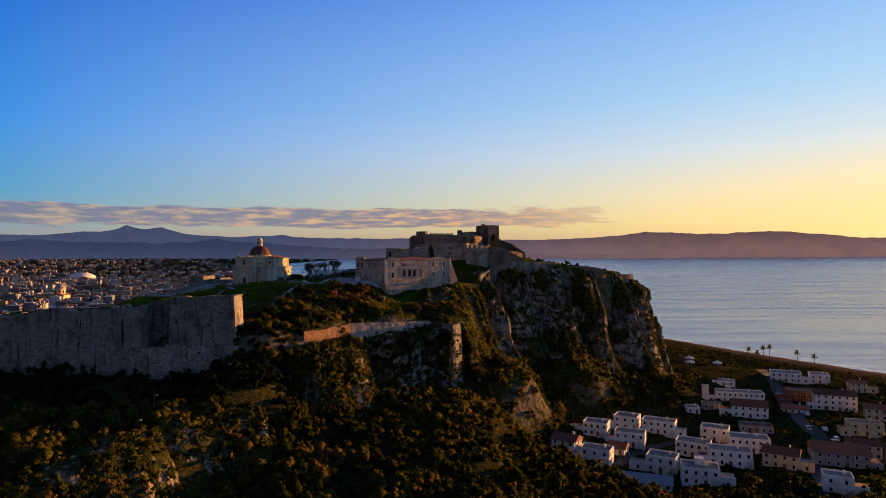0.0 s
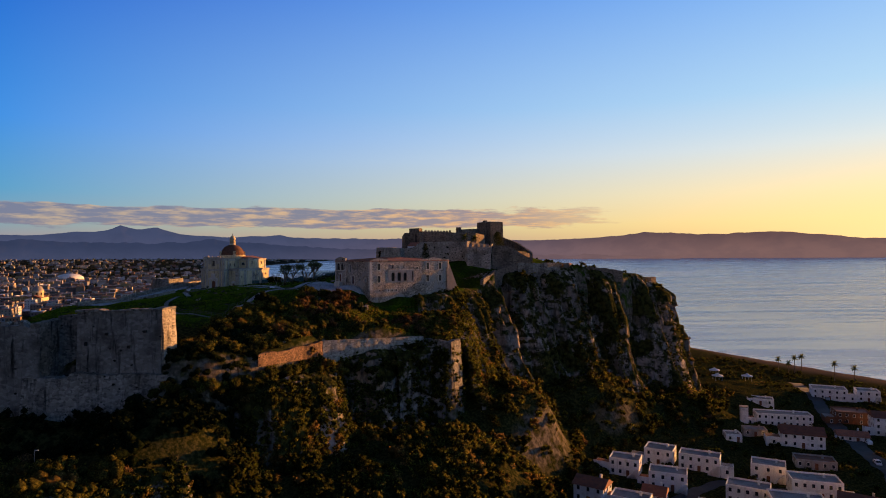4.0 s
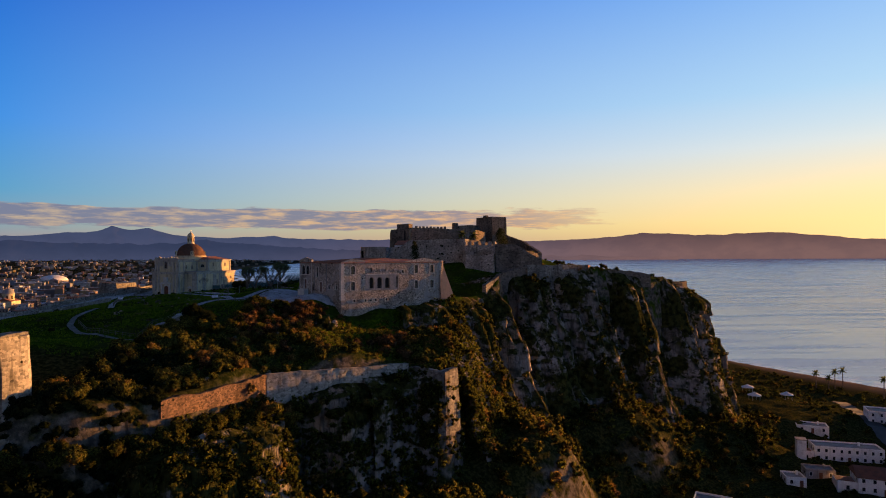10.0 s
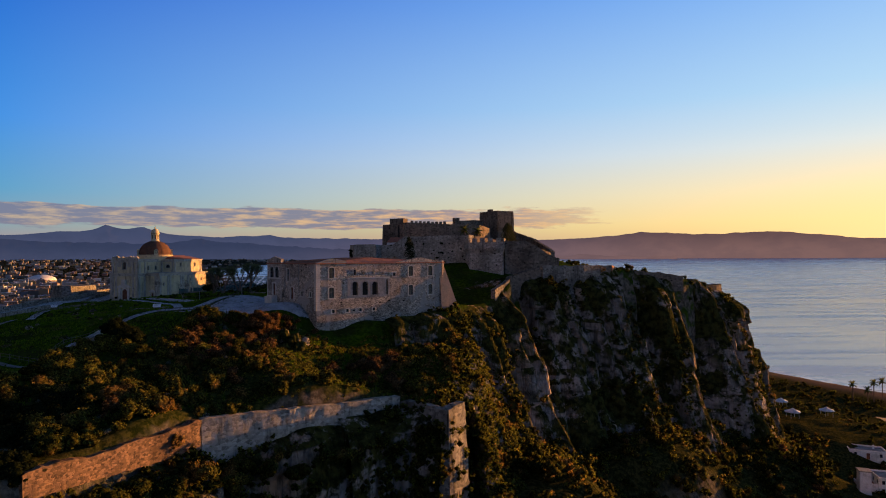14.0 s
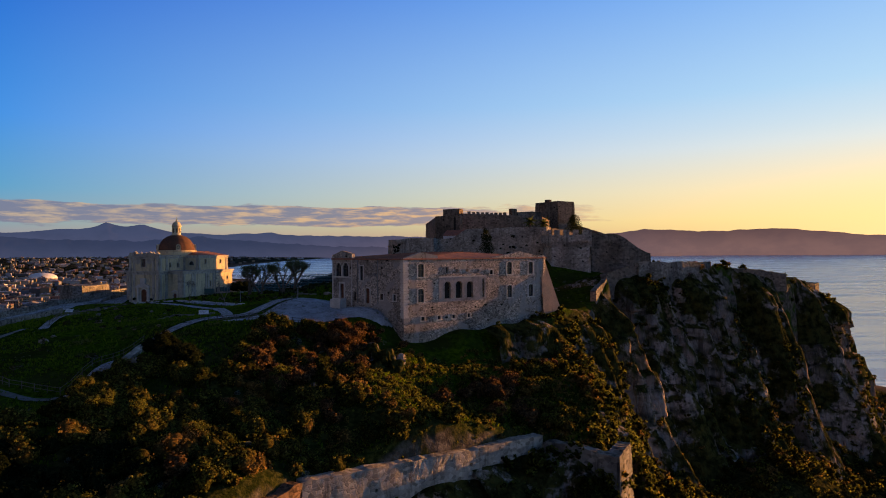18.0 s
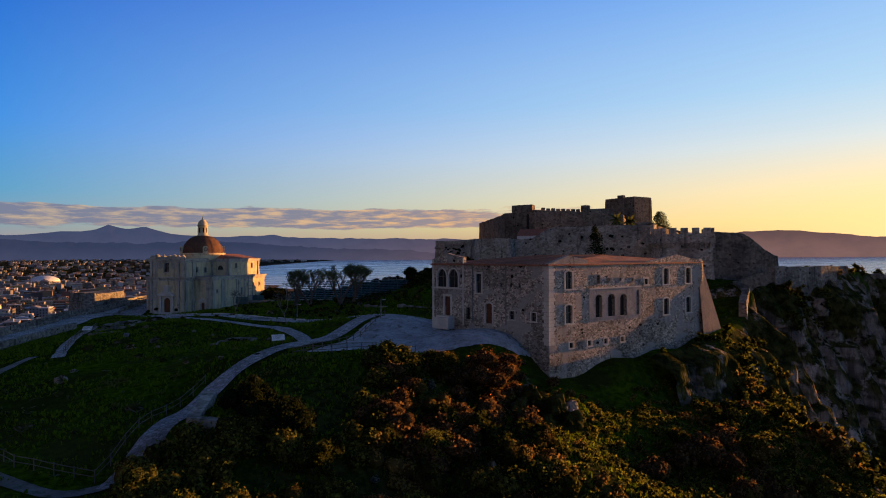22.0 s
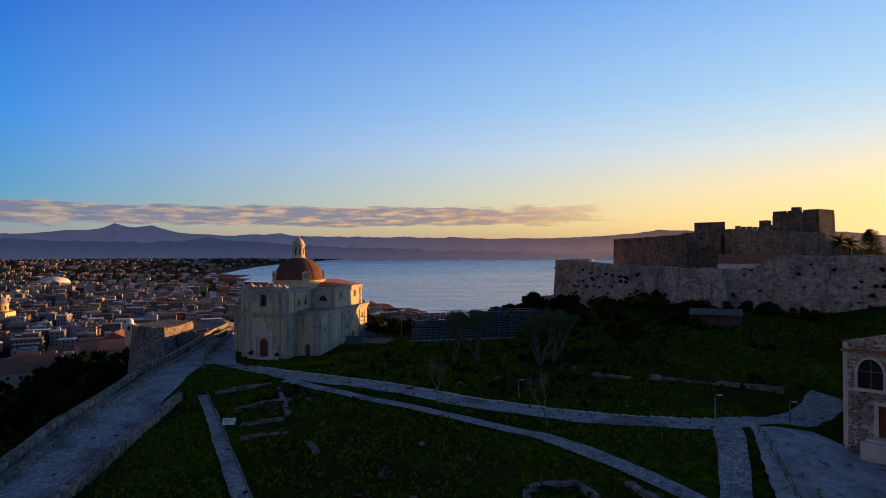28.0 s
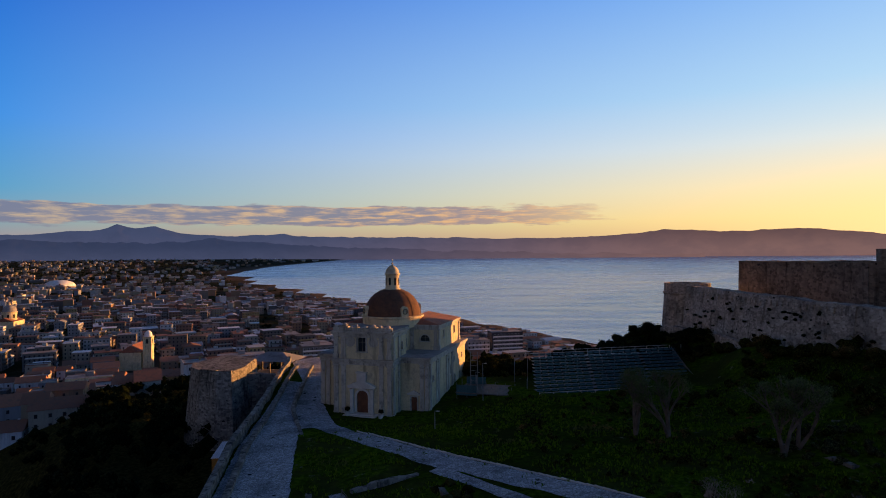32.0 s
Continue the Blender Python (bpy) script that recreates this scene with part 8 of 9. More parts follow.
# big bushes that stand out
BIG = [(-31.8, 237.0, 4.7, "rust_leaf", "tall russet tamarisk bush at the court's edge"), (-37.0, 237.4, 3.0, "forest", "broad evergreen bush at the court's edge"), (-30.0, 236.0, 2.3, "rust_leaf", "russet bush beside grey rocks"),
       # the two darkest bushes have shade put into their leaf colour
       (-52.5, 223.0, 3.0, "dark_leaf", "large bush below the lookout wall, leaves darkened for shade"), (-49.0, 221.5, 2.6, "dark_leaf", "large bush below the lookout wall, leaves darkened for shade"), (-56.0, 213.0, 2.6, "shrub", "sunlit yellow-green bush on the slope"), (-52.5, 209.5, 2.4, "shrub", "sunlit yellow-green bush on the slope"),
       (-48.5, 208.5, 2.4, "shrub", "sunlit yellow-green bush on the slope"), (-41.0, 214.5, 2.0, "rust_leaf", "dry russet bush on the slope"), (-42.0, 207.0, 2.4, "shrub", "sunlit yellow-green bush on the slope"), (-45.0, 193.0, 2.6, "shrub", "rounded bush behind the terrace wall"),
       (-43.0, 190.0, 1.8, "forest", "rounded bush behind the terrace wall"), (-37.0, 222.0, 2.2, "shrub", "yellow-green broom bush on the slope"), (-35.0, 228.0, 2.0, "rust_leaf", "dry russet bush on the slope"), (-46.0, 218.0, 2.2, "forest", "dark evergreen bush on the slope"),
       (-10.0, 226.5, 1.7, "rust_leaf", "dry bush above the wall"), (-2.5, 228.0, 1.8, "shrub", "bush above the wall's end")]
for i, (x, y, r, mat, label) in enumerate(BIG):
    e = empty("bush", x, y, ground_z(x, y), label, "bush", "bushes on the slope")
    z = ground_z(x, y)
    F = Form()
    for k in range(5):
        a = 2 * math.pi * k / 5 + i
        q = Vector((x + 0.5 * r * math.cos(a), y + 0.5 * r * math.sin(a), z + r * 0.7))
        F.add([(x - 0.06, y, z - 0.3), (x + 0.06, y, z - 0.3), (x, y + 0.08, z - 0.3), (q.x, q.y, q.z)], [(0, 1, 3), (1, 2, 3), (2, 0, 3)])
    part("stems", F, MAT["bark"], e)
    thicket("crown", "", [(x, y, z)], [r * 0.98], MAT[mat], 46, 90, 0.16, 70 + i, 0.95, True, e, share=(0.16, 0.36), spread=0.8)


# plants that cling to the cliffs
def cling(n, seed, mat, size, rad, label):
    r = np.random.default_rng(seed)
    pts = []
    for o in [o for o in bpy.data.objects if o.name.startswith(("cliff", "crag", "scarp")) and o.type == "MESH" and o.parent is None]:
        co = np.empty(len(o.data.vertices) * 3)
        o.data.vertices.foreach_get("co", co)
        co = co.reshape(-1, 3)
        hgt = (co[:, 2] - 10) / 60
        low = (co[:, 0] < 4) & (co[:, 1] < 228)
        w_ = np.clip(fbm(co[:, 0] / 9, co[:, 1] / 9, co[:, 2] / 12, 4) + 0.42 - 0.62 * hgt + 0.55 * low - 0.3 * ((co[:, 1] < 150) & (co[:, 0] < -40)), 0.004, 1)
        pts.append(np.concatenate([co, w_[:, None]], 1))
    p = np.concatenate(pts)
    p = p[r.choice(len(p), n, False, p[:, 3] / p[:, 3].sum()), :3]
    thicket("cliff_plants", label, p - np.array([0, 0, 0.3]), rad * r.uniform(0.5, 1.4, len(p)), MAT[mat], 4, 8, size * 1.1, seed + 5, plain=True, share=(0.26, 0.5), spread=0.8)


def mantle():
    r = np.random.default_rng(175)
    o = [o for o in bpy.data.objects if o.name.startswith("cliff") and o.type == "MESH" and o.parent is None and "tall" in o.get("label", "tall")][0]
    co = np.empty(len(o.data.vertices) * 3)
    o.data.vertices.foreach_get("co", co)
    co = co.reshape(-1, 3)
    co = co[(co[:, 1] < 262) & (co[:, 0] < 44) & (co[:, 2] > 18)]
    p = co[r.choice(len(co), min(1900, len(co)), False)]
    thicket("bramble_cover", "golden-green brambles over the rocky slope by the convent", p - np.array([0, 0, 0.3]), r.uniform(0.5, 1.3, len(p)), MAT["shrub"], 4, 12, 0.32, 176, plain=True, share=(0.28, 0.5), spread=0.8)


mantle()
cling(4200, 81, "forest", 0.40, 1.5, "ivy and shrubs clinging to the cliff")
cling(1500, 91, "shrub", 0.36, 1.3, "yellow-green bushes on the cliff ledges")


# scrub on the hilltop round the castle and behind the church
def top_scrub(x, y):
    d = rim_side(x, y)
    a = (d > 0) & (x > 24) & (y > 296) & ((fbm(x / 8, y / 8, 3.0) > -0.05) | (d < 5)) & (np.hypot(x - 27, y - 375) > 10) & ~((x < 48) & (y > 300) & (y < 356) & (x < 30 + 0.3 * (y - 320)))
    b = (x > -96) & (x < -40) & (y > 366) & (y < 420) & (d > -40) & ~((x > -62) & (x < -42) & (y < 378))
    c = (x > -46) & (x < -24) & (y > 308) & (y < 392) & (rim_side(x, y) > 0) & (x < -26 - 0.11 * (y - 335)) & (fbm(x / 4, y / 4, 2.0) > -0.15)
    return a | b | c


pl, ra = scatter(2200, -100, 120, 290, 450, 16, top_scrub)
thicket("hilltop_scrub", "dark scrub on the hilltop and its far slope", pl, 0.8 + 1.8 * ra ** 2, MAT["forest"], 6, 22, 0.30, 100, plain=True)
pl, ra = scatter(150, -96, -38, 368, 398, 161, lambda x, y: rim_side(x, y) > -6)
thicket("brow_bushes", "tall dark bushes on the brow behind the seating", pl, 1.8 + 1.6 * ra, MAT["dark_leaf"], 9, 36, 0.34, 102)
# shade by the wall's end is carried by these bushes' leaf colour
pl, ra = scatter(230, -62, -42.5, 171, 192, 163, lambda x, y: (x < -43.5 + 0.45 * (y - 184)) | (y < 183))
thicket("hollow_bushes", "bushes beside the end of the terrace wall, leaves darkened for shade", pl - np.array([0, 0, 0.4]), 0.9 + 1.0 * ra, MAT["dark_leaf"], 6, 36, 0.26, 166)
foot_ = along([(-38, 388), (-34.5, 362), (-31.5, 340), (-29, 329), (-20, 321.5), (-8, 315)], 1.7)
rw = np.random.default_rng(311)
fx_, fy_ = foot_[:, 0] - rw.uniform(0.2, 4.0, len(foot_)), foot_[:, 1] - rw.uniform(0.0, 2.5, len(foot_))
thicket("wall_foot_scrub", "dark scrub along the foot of the curtain wall", np.stack([fx_, fy_, np.array([ground_z(a, b) for a, b in zip(fx_, fy_)])], 1), rw.uniform(0.9, 2.6, len(foot_)), MAT["forest"], 8, 40, 0.22, 312)
# dark leaf tufts added to stand for the pits in the castle's curtain wall
rc = np.random.default_rng(167)
pit_tuft_at = []
for (ax, ay), (bx, by), k_, zl, zh in (((-34.6, 391), (-28.2, 336.0), 46, 73.5, 80.5), ((-27.6, 333), (-18.6, 325.4), 14, 72, 80), ((-16.8, 327.6), (11.0, 308.6), 26, 73, 82)):
    q_ = rc.uniform(0, 1, k_)
    pit_tuft_at.append(np.stack([ax + (bx - ax) * q_, ay + (by - ay) * q_, rc.uniform(zl, zh, k_)], 1))
pit_tuft_at = np.concatenate(pit_tuft_at)
thicket("caper_tufts", "dark tufts standing for pits in the curtain wall", pit_tuft_at - np.array([0.45, 0.3, 0.3]), rc.uniform(0.25, 0.8, len(pit_tuft_at)), MAT["dark_leaf"], 4, 34, 0.16, 168)
back_line = along([(-47, 184), (-45, 186.5), (-34, 206), (-19, 216.5), (-7, 225)], 1.1)
rb = np.random.default_rng(171)
bx_, by_ = back_line[:, 0] - rb.uniform(0.2, 2.6, len(back_line)), back_line[:, 1] + rb.uniform(0.2, 1.8, len(back_line))
bz_ = np.array([ground_z(a, b) for a, b in zip(bx_, by_)]) - 0.2
thicket("wall_top_bushes", "dark shrubs growing behind the terrace wall", np.stack([bx_, by_, bz_], 1), rb.uniform(0.5, 1.3, len(back_line)), MAT["forest"], 6, 44, 0.22, 172)
# bushes along the outer foot of the terrace wall
foot_line = np.concatenate([along([(-60, 171), (-50, 174), (-44, 179), (-39.5, 185)], 1.3), along([(-39.5, 185), (-28.5, 203)], 1.1), along([(-28.5, 203), (-15, 212), (-3, 220)], 2.4)])
rf = np.random.default_rng(162)
px_, py_ = foot_line[:, 0] + rf.uniform(0.4, 3.4, len(foot_line)), foot_line[:, 1] - rf.uniform(0.2, 2.6, len(foot_line))
pz_ = np.where(px_ < -40, 49.8, np.where(px_ < -27, 50.2, 48.2)) + rf.uniform(-2.0, 0.6, len(foot_line))
fr_ = rf.uniform(1.2, 2.5, len(foot_line))
fm_ = rf.random(len(foot_line)) < 0.6
for sel_, mat_, lab_ in ((fm_, "forest", "dark bushes crowding the foot of the terrace wall"), (~fm_, "shrub", "yellow-green bushes below the terrace wall")):
    thicket("wall_foot_bushes", lab_, np.stack([px_, py_, pz_], 1)[sel_], fr_[sel_], MAT[mat_], 9, 50, 0.24, 164)
pl, ra = scatter(700, -240, 60, 380, 640, 17, lambda x, y: (rim_side(x, y) < -3) & (rim_side(x, y) > -75) & (x > -130))
thicket("far_slope_wood", "dark wooded slope behind the hill", pl, 1.5 + 2.5 * ra ** 2, MAT["dark_leaf"], 6, 13, 0.5, 104, plain=True)
pl, ra = scatter(760, -240, -138, 230, 480, 18, lambda x, y: (x > -208) & (rim_side(x, y) < -9) & (rim_side(x, y) > -80))
thicket("town_slope_pines", "black-green umbrella pines on the slope above the town", pl + np.array([0, 0, 2.0]), 2.0 + 3.0 * ra ** 2, MAT["dark_leaf"], 7, 14, 0.5, 108, plain=True)
# trees in the town and plain
pl, ra = scatter(5200, -1500, 100, 420, 2600, 19, lambda x, y: (x > -0.76 * y - 60) & (sea_side(x, y) > 60) & (rim_side(x, y) < -75) & (fbm(x / 60, y / 60, 3.0) > -0.05))
thicket("town_trees", "dark trees between the town houses", pl, 2.0 + 3.8 * ra ** 2, MAT["dark_leaf"], 4, 12, 1.2, 112, plain=True)
pl, ra = scatter(2200, -3200, 400, 2300, 4200, 20, lambda x, y: (x > -0.76 * y - 60) & (sea_side(x, y) > 90) & ~((y > 3300) & (x > -1100)))
thicket("plain_trees", "dark orchards and tree belts on the far plain", pl, 3 + 4.5 * ra ** 2, MAT["dark_leaf"], 4, 10, 2.2, 116, plain=True)


# grass on the castle green
def green(x, y):
    d = rim_side(x, y)
    return (d > 2) & (x > -118) & (x < 4) & (y > 200) & (y < 345) & ~((x > -38) & (y > 240) & (y < 300)) & (fbm(x / 4, y / 4, 15.0) > -0.2)


r_ = np.random.default_rng(23)
x_, y_ = r_.uniform(-118, 4, 56000), r_.uniform(200, 345, 56000)
PATHS = [o for o in bpy.data.objects if o.type == "MESH" and o.name.startswith(("path", "road", "gravel"))]
taken = set()
for o in PATHS:
    for v in o.data.vertices:
        taken.add((int(v.co.x // 1.0), int(v.co.y // 1.0)))
        taken.add((int((v.co.x + 0.6) // 1.0), int((v.co.y + 0.6) // 1.0)))
g = green(x_, y_) & np.array([(int(a // 1.0), int(b // 1.0)) not in taken for a, b in zip(x_, y_)]) & (np.hypot(x_ + 108, y_ - 360) > 20)
x_, y_ = x_[g], y_[g]
z_ = np.array([ground_z(a, b) for a, b in zip(x_, y_)])
root = np.stack([x_, y_, z_ - 0.05], 1)
blades_v = []
for k in range(3):
    a = r_.uniform(0, 2 * np.pi, len(root))
    wd, ht, ln = r_.uniform(0.06, 0.16, len(root)), r_.uniform(0.12, 0.42, len(root)), r_.uniform(0.05, 0.25, len(root))
    o = np.stack([np.cos(a) * ln, np.sin(a) * ln, 0 * a], 1)
    s = np.stack([-np.sin(a) * wd, np.cos(a) * wd, 0 * a], 1)
    b0 = root + o * 0.6
    blades_v.append(np.stack([b0 - s, b0 + s, b0 + o + s * 0.4 + np.stack([0 * a, 0 * a, ht], 1), b0 + o - s * 0.4 + np.stack([0 * a, 0 * a, ht], 1)], 1).reshape(-1, 3))
v = np.concatenate(blades_v)
tagged(put(fast_mesh("grass", v, np.arange(len(v)).reshape(-1, 4)), "grass", MAT["grass"]), "rough tufted grass on the castle green", "grass", kind="stuff")


# low weeds in the grass
pl, ra = scatter(900, -112, -46, 226, 300, 211, lambda x, y: (rim_side(x, y) > 4) & (fbm(x / 7, y / 7, 21.0) > 0.05) & np.array([(int(a // 1.0), int(b // 1.0)) not in taken for a, b in zip(x, y)], bool))
thicket("green_weeds", "low grey-green weeds in tufts on the castle green", pl, 0.2 + 0.35 * ra ** 2, MAT["olive"], 3, 14, 0.13, 212, plain=True, low=0.1)
pl, ra = scatter(1500, -86, -26, 286, 345, 213, lambda x, y: (rim_side(x, y) > 4) & (fbm(x / 6, y / 6, 25.0) > -0.05) & np.array([(int(a // 1.0), int(b // 1.0)) not in taken for a, b in zip(x, y)], bool))
thicket("green_weeds", "dark tussocks and brambles below the castle wall", pl, 0.3 + 0.7 * ra ** 3, MAT["forest"], 4, 14, 0.17, 214, plain=True, low=0.1)


# ---- single trees ----
def limb(F, p0, p1, r0, r1, n=6):
    p0, p1 = Vector(p0), Vector(p1)
    t = (p1 - p0).normalized()
    a = t.orthogonal().normalized()
    b = t.cross(a)
    vs = [p + (a * math.cos(2 * math.pi * i / n) + b * math.sin(2 * math.pi * i / n)) * r for p, r in ((p0, r0), (p1, r1)) for i in range(n)]
    F.add(vs, [(i, (i + 1) % n, n + (i + 1) % n, n + i) for i in range(n)])


def grow(F, p, d, length, r, depth, tips, rr, spread=0.6):
    q = Vector(p) + d * length
    limb(F, p, q, r, r * 0.68, 6 if r > 0.05 else 4)
    if depth == 0:
        tips.append(q)
        return
    for i in range(rr.choice((2, 3))):
        nd = (d + Vector((rr.uniform(-1, 1), rr.uniform(-1, 1), rr.uniform(-0.25, 0.7))) * spread).normalized()
        grow(F, q, nd, length * rr.uniform(0.62, 0.85), r * 0.66, depth - 1, tips, rr, spread)
    tips.append(q)


def tree(x, y, h, label, mat, seed, bare=False, bark=None, lean=(0, 0), leaves=60, lump=0.85, group="trees on the hill", size=0.22, first=0.3, depth=4, stems=1):
    z = ground_z(x, y)
    rr = random.Random(seed)
    e = empty("tree", x, y, z, label, "tree", group)
    F, tips = Form(), []
    th = h * (0.015 if bare else 0.028)
    limb(F, (x, y, z - 0.5), (x, y, z), th * 1.2, th, 8)
    for i in range(stems):
        d = Vector((lean[0] + rr.uniform(-0.15, 0.15) * (1 if stems == 1 else 3), lean[1] + rr.uniform(-0.15, 0.15) * (1 if stems == 1 else 3), 1)).normalized()
        grow(F, (x, y, z - 0.05), d, h * first, th, depth, tips, rr)
    part("trunk", F, bark or MAT["bark"], e)
    if not bare:
        t = np.array([tuple(q) for q in tips if q.z > z + h * 0.35])
        v, f = leaf_cloud(t, np.full(len(t), lump) * np.random.default_rng(seed).uniform(0.6, 1.2, len(t)), leaves, size, seed, 0.8)
        put(fast_mesh("crown", v, f), "crown", MAT[mat], e)
    else:
        t = np.array([tuple(q) for q in tips])
        v, f = leaf_cloud(t, np.full(len(t), 0.6), 40, 0.08, seed, 1.0)
        put(fast_mesh("bare_crown", v, f), "bare_crown", MAT["twig"], e)
    return e


MAT["twig"] = surface("bare_twigs", (0.20, 0.16, 0.12), (0.15, 0.12, 0.09), 2.0, 0.95, 0.2)
tree(-73.4, 284.6, 6.2, "slender pale-barked bare tree beside the path", "shrub", 5, True, MAT["pale_bark"], (-0.12, 0.05), depth=4)
tree(-61.6, 274.0, 6.2, "slender pale-barked bare tree leaning beside the path", "shrub", 9, True, MAT["pale_bark"], (-0.28, 0.05), depth=4)
for i, (x, y, h) in enumerate(((-70.5, 319, 11), (-66.5, 317, 10.5), (-57.5, 304.5, 10.5), (-55.0, 306, 10))):
    tree(x, y, h, "open-crowned olive tree with a grey-green airy crown", "olive", 30 + i, False, None, (rnd.uniform(-0.15, 0.15), 0), 34, 0.75, size=0.17, first=0.28, depth=4, stems=3)
for i, (x, y, h) in enumerate(((-46, 386, 5.5), (-58, 392, 5.0), (-78, 390, 5.0))):
    tree(x, y, h, "bushy dark evergreen tree below the castle wall", "dark_leaf", 50 + i, False, None, (0, 0), 90, 1.3, size=0.26, first=0.26, depth=3, stems=4)


def cypress(x, y, h, r, label, z=None):
    z = ground_z(x, y) if z is None else z
    e = empty("cypress", x, y, z, label, "tree", "cypress trees")
    F = Form()
    limb(F, (x, y, z - 0.5), (x, y, z + h * 0.85), 0.22, 0.05)
    part("trunk", F, MAT["bark"], e)
    rg = np.random.default_rng(int(h * 10))
    k = 70
    s = rg.uniform(0.06, 1.0, k)
    prof = r * np.minimum(1, 5 * s) * (1 - s) ** 0.55 * 0.9
    a = rg.uniform(0, 6.28, k)
    c = np.stack([x + prof * 0.6 * np.cos(a), y + prof * 0.6 * np.sin(a), z + 0.3 + s * h], 1)
    v, f = leaf_cloud(c, 0.35 + prof * 0.5, 110, 0.22, 5, 1.3, 0.5)
    put(fast_mesh("crown", v, f), "crown", MAT["dark_leaf"], e)


cypress(-5.8, 291.5, 14.5, 3.3, "tall dark cypress beside the curtain wall")
cypress(29.5, 352, 9.5, 4.4, "bushy dark cypress on the castle terrace", 80.4)


def palm(x, y, h, label, z=None):
    z = ground_z(x, y) if z is None else z
    e = empty("palm_tree", x, y, z, label, "palm", "palm trees")
    part("trunk", Form().lathe(Matrix.Translation((x, y, z)), [(0.34, -0.5), (0.26, 0.6), (0.20, h * 0.5), (0.22, h * 0.95), (0.05, h)], 10), MAT["bark"], e)
    for i in range(22):
        a, el = 2 * math.pi * i / 22 * 2.618, 1.2 - 1.9 * (i / 22)
        F, p = Form(), Vector((x, y, z + h))
        d = Vector((math.cos(a) * math.cos(el), math.sin(a) * math.cos(el), math.sin(el)))
        s = Vector((-math.sin(a), math.cos(a), 0))
        for k in range(6):
            q = p + d * 0.45
            w0, w1 = 0.42 * math.sin(0.5 + k * 0.42), 0.42 * math.sin(0.5 + (k + 1) * 0.42)
            F.add([p - s * w0 - Vector((0, 0, w0 * 0.5)), p, q, q - s * w1 - Vector((0, 0, w1 * 0.5)), p + s * w0 - Vector((0, 0, w0 * 0.5)), q + s * w1 - Vector((0, 0, w1 * 0.5))], [(0, 1, 2, 3), (1, 4, 5, 2)])
            p, d = q, (d + Vector((0, 0, -0.19))).normalized()
        part("frond", F, MAT["palm"], e)


for x, y, h in ((222, 424, 9.5), (227, 425, 10), (231, 399, 10), (238, 392, 8.5), (214, 428, 8), (216, 420, 7), (150, 208, 9)):
    palm(x, y, h, "tall fan palm near the beach")

for u, v_ in ((-2.6, -16.6), (4.0, -16.6)):
    e, x, y, z = potted_shrub(u, v_)
    thicket("crown", "", [(x, y, z)], [0.75], MAT["dark_leaf"], 8, 90, 0.12, 300 + int(x), 1.0, True, e, 0.5)


palm(12, 337, 7.0, "small dark palm on the castle terrace", 80.4)
palm(17, 341, 6.6, "small dark palm on the castle terrace", 80.4)


# ---- lamps, fences, seating and small things ----
def street_lamp(x, y, h, label, double=False):
    z = ground_z(x, y)
    e = empty("street_lamp", x, y, z, label, "lamp", "lamp posts")
    m = Matrix.Translation((x, y, z))
    part("pole", Form().lathe(m, [(0.10, -0.3), (0.08, 0.5), (0.05, h)], 8), MAT["iron"], e)
    part("arm", Form().box(m, -0.03, 0.5, -0.03, 0.03, h - 0.05, h), MAT["iron"], e)
    part("head", Form().box(m, 0.25, 0.75, -0.12, 0.12, h - 0.12, h), MAT["dressed"], e)


for x, y, h in ((-90.2, 346.5, 7.0), (-99.1, 330.7, 3.0), (-45.7, 269.2, 2.4), (-91.1, 353.3, 4.0), (-36.0, 273.0, 2.4), (-63.0, 287.5, 2.4), (-82.5, 112, 4.5), (-66, 132, 4.0), (-70, 148, 4.0)):
    street_lamp(x, y, h, "thin grey lamp post by the path")


def sign(x, y, ang):
    z = ground_z(x, y)
    e = empty("info_board", x, y, z, "small white slanted information board on posts", "sign", "information boards")
    m = Matrix.Translation((x, y, z)) @ pose(0, 0, 0, 0, 0, ang)
    for s in (-0.5, 0.5):
        part("leg", Form().box(m, s - 0.04, s + 0.04, -0.04, 0.04, -0.3, 0.95), MAT["timber"], e)
    bd = part("board", Form().box(m @ Matrix.Translation((0, 0, 1.0)) @ pose(0, 0, 0, 35), -0.75, 0.75, -0.5, 0.5, -0.03, 0.03), MAT["white"], e)
    for i in range(4):
        part("text_bar", Form().box(m @ Matrix.Translation((0, 0, 1.0)) @ pose(0, 0, 0, 35), -0.6, 0.5 - 0.12 * i, 0.28 - 0.18 * i, 0.34 - 0.18 * i, 0.03, 0.036), MAT["grey_render"], bd)


sign(-56.0, 246.4, 20), sign(-98.4, 281.2, 10)


def rail_fence(points, label):
    p = along(points, 2.0)
    e = empty("rail_fence", points[0][0], points[0][1], ground_z(*points[0]), label, "fence", "post and rail fences")
    tops = []
    for x, y in p:
        z = ground_z(float(x), float(y))
        part("post", Form().lathe(Matrix.Translation((x, y, z)), [(0.055, -0.3), (0.05, 1.0), (0.01, 1.02)], 6), MAT["timber"], e)
        tops.append(Vector((x, y, z)))
    for a, b in zip(tops, tops[1:]):
        for h in (0.45, 0.9):
            F = Form()
            limb(F, a + Vector((0, 0, h)), b + Vector((0, 0, h)), 0.035, 0.035, 5)
            part("rail", F, MAT["timber"], e)


rail_fence([(-44.6, 263.0), (-47.0, 253.4), (-49.6, 246.0), (-52.6, 239.4)], "weathered post and rail fence beside the court")
rail_fence([(-52.6, 239.4), (-48.4, 239.4), (-42.4, 243.4), (-39.5, 244.6)], "weathered post and rail fence at the court's edge")
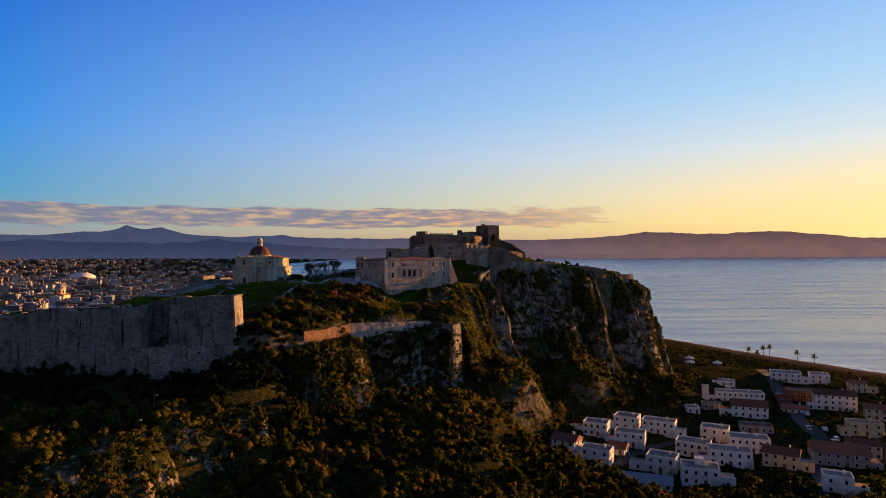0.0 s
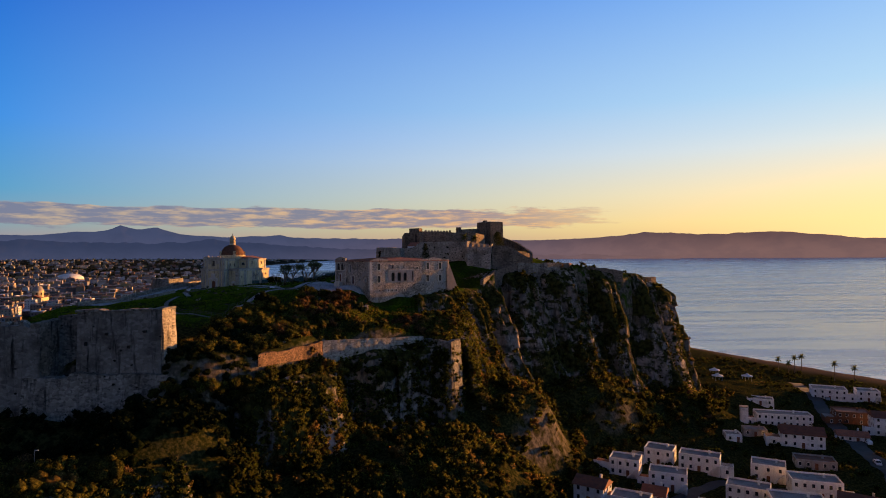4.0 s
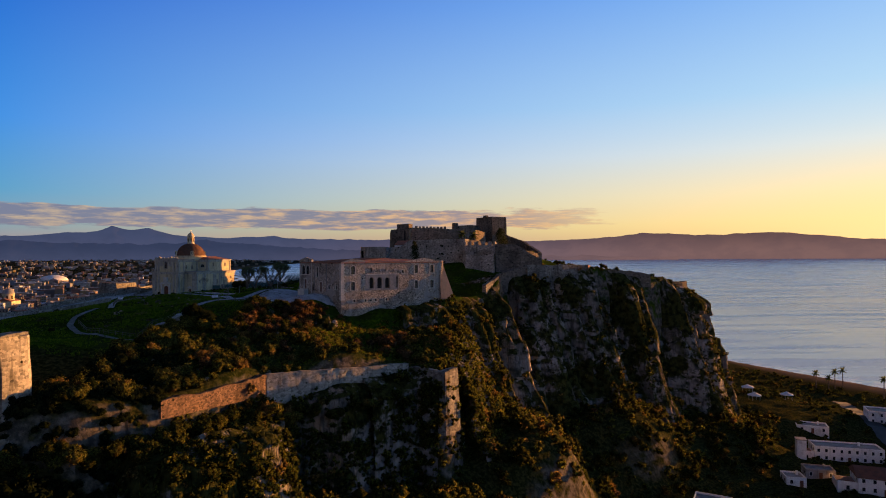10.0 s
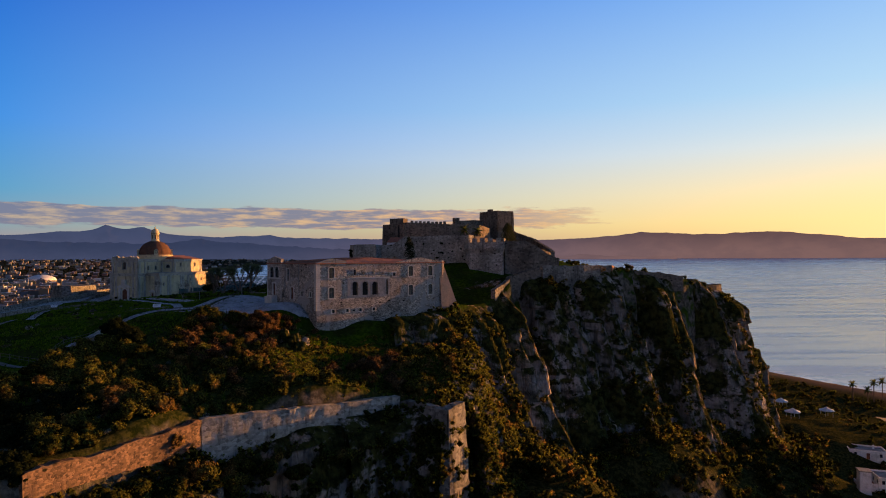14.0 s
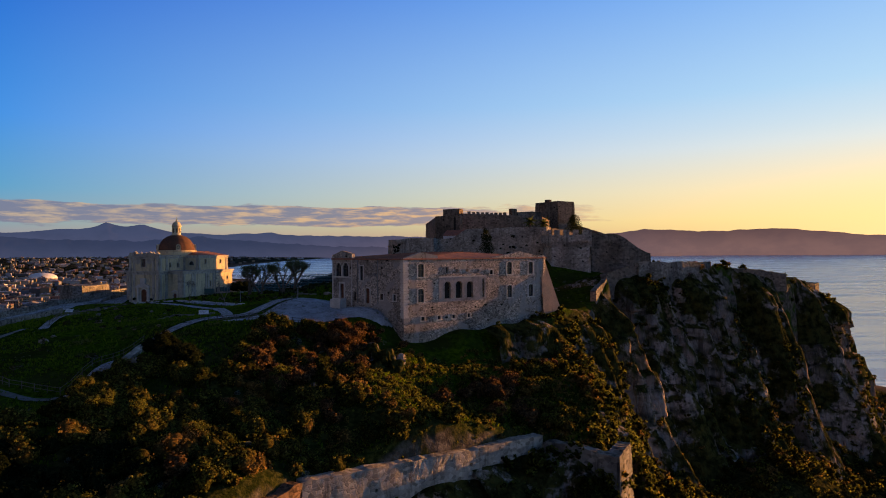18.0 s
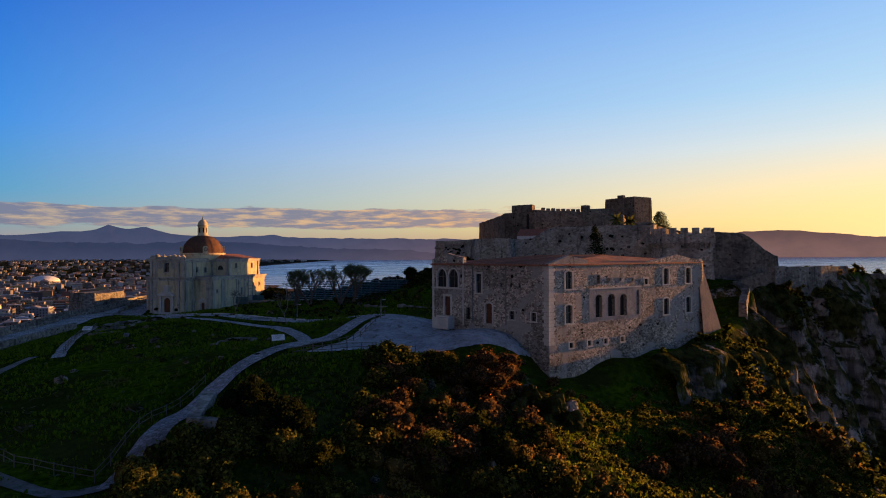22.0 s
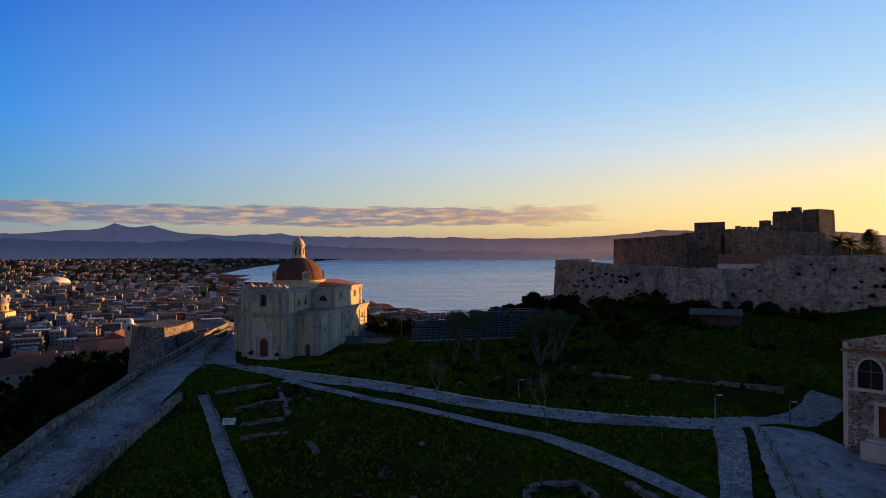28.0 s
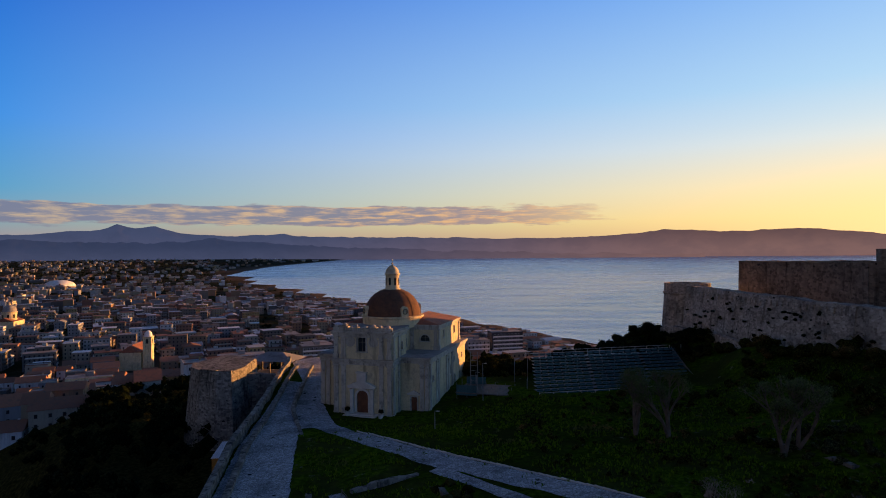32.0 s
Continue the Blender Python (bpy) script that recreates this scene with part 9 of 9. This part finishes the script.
rail_fence([(-60.8, 236.0), (-62.6, 228.0), (-63.0, 219.6), (-70, 221.0), (-77.5, 226.0), (-84, 234)], "weathered post and rail fence along the lower path")
rail_fence([(-110.0, 305.0), (-103.0, 289.5), (-97.0, 276.0), (-88.5, 258.0)], "low rail fence along the straight path")


def kerb_line(points, label):
    e = empty("path_kerb", points[0][0], points[0][1], ground_z(*points[0]), label, "kerb", "path kerbs")
    p = along(points, 1.1)
    for a, b in zip(p, p[1:]):
        m = frame_of(a, b)
        z = ground_z(float(a[0]), float(a[1]))
        part("kerb_stone", Form().box(m, 0.03, math.dist(a, b) - 0.03, -0.12, 0.12, z - 0.2, z + 0.20 + rnd.uniform(-0.04, 0.04)), MAT["dressed"], e)


kerb_line([(-112.0, 333.6), (-97.3, 315.6), (-78.4, 296.2), (-70.6, 288.8), (-57.6, 280.2), (-48.8, 270.4), (-46.0, 268.4)], "low pale stone kerb along the cobbled path")


def grandstand():
    """Temporary tiered seating on the slope below the castle."""
    e = empty("grandstand", -62, 352, 64, "temporary scaffold grandstand with rows of teal seats", "grandstand")
    m = Matrix.Translation((-80.0, 346.5, 64.4)) @ pose(0, 0, 0, 0, 0, 12)
    rows, width = 12, 34.0
    for i in range(rows):
        y0, z0 = i * 1.25, i * 0.46
        part("tier", Form().box(m, 0.4 * i, width + 0.3 * i, y0, y0 + 1.2, z0 - 0.12, z0), MAT["iron"], e)
        for k in range(22):
            u = 0.4 * i + 0.9 + k * 1.48 + (0.6 if k > 7 else 0) + (0.6 if k > 15 else 0)
            ob = new("seat", SEAT)
            ob.parent, ob.matrix_parent_inverse = e, e.matrix_basis.inverted()
            ob.matrix_basis = m @ Matrix.Translation((u, y0 + 0.55, z0))
    for i in range(14):
        u = 0.3 + i * 2.85
        for j in (0, 5, 11):
            part("scaffold_post", Form().box(m, u - 0.05, u + 0.05, j * 1.25, j * 1.25 + 0.1, -4, j * 0.46), MAT["iron"], e)
        part("rail_post", Form().box(m, u - 0.04, u + 0.04, -0.25, -0.17, -0.3, 1.1), MAT["dressed"], e)
        part("rail_post", Form().box(m, u + 2.8, u + 2.88, 15.0, 15.08, 5.0, 6.4), MAT["dressed"], e)
    for h in (0.5, 1.05):
        part("front_rail", Form().box(m, 0.2, width + 0.6, -0.24, -0.18, h - 0.04, h + 0.04), MAT["dressed"], e)
        part("back_rail", Form().box(m, 3.0, width + 3.0, 15.01, 15.07, 5.3 + h - 0.04, 5.3 + h + 0.04), MAT["dressed"], e)
    part("side_sheet", Form().add([m @ Vector(q) for q in ((width + 0.4, 0, -2), (width + 3.8, 15.2, -2), (width + 3.8, 15.2, 6.0), (width + 0.4, 0, 1.0))], [(0, 1, 2, 3)]), MAT["iron"], e)


MAT["teal"] = surface("teal_plastic", (0.05, 0.13, 0.14), (0.04, 0.10, 0.11), 1.0, 0.5, 0.05)
SEAT = Form().box(Matrix.Identity(4), -0.6, 0.6, -0.2, 0.2, 0.38, 0.44).box(Matrix.Identity(4), -0.6, 0.6, 0.2, 0.25, 0.44, 0.72).mesh("seat")
SEAT.materials.append(MAT["teal"])
grandstand()


def scaffold():
    e = empty("scaffold", -93, 356, 63, "low scaffold stage with green netting beside the church", "scaffold")
    m = Matrix.Translation((-95.0, 351.0, 62.6)) @ pose(0, 0, 0, 0, 0, -17)
    for i in range(6):
        for j in range(3):
            part("upright", Form().box(m, i * 2.0, i * 2.0 + 0.08, j * 4.0, j * 4.0 + 0.08, -1, 4.0 - (0 if i < 2 else 1.4)), MAT["iron"], e)
    part("deck", Form().box(m, -0.2, 10.4, -0.2, 8.4, 2.0, 2.15), MAT["timber"], e)
    for j in range(2):
        part("netting", Form().box(m, 0, 4.0, j * 8.2 - 0.1, j * 8.2 - 0.06, 1.6, 3.6), MAT["teal"], e)
    part("mast", Form().box(m, 2.0, 2.12, 3, 3.12, 0, 9.5).box(m, 3.4, 3.52, 3, 3.12, 0, 9.5), MAT["iron"], e)
    for i in range(9):
        part("brace", Form().box(m, 2.0, 3.5, 3.02, 3.08, 0.8 + i, 0.88 + i), MAT["iron"], e)


scaffold()
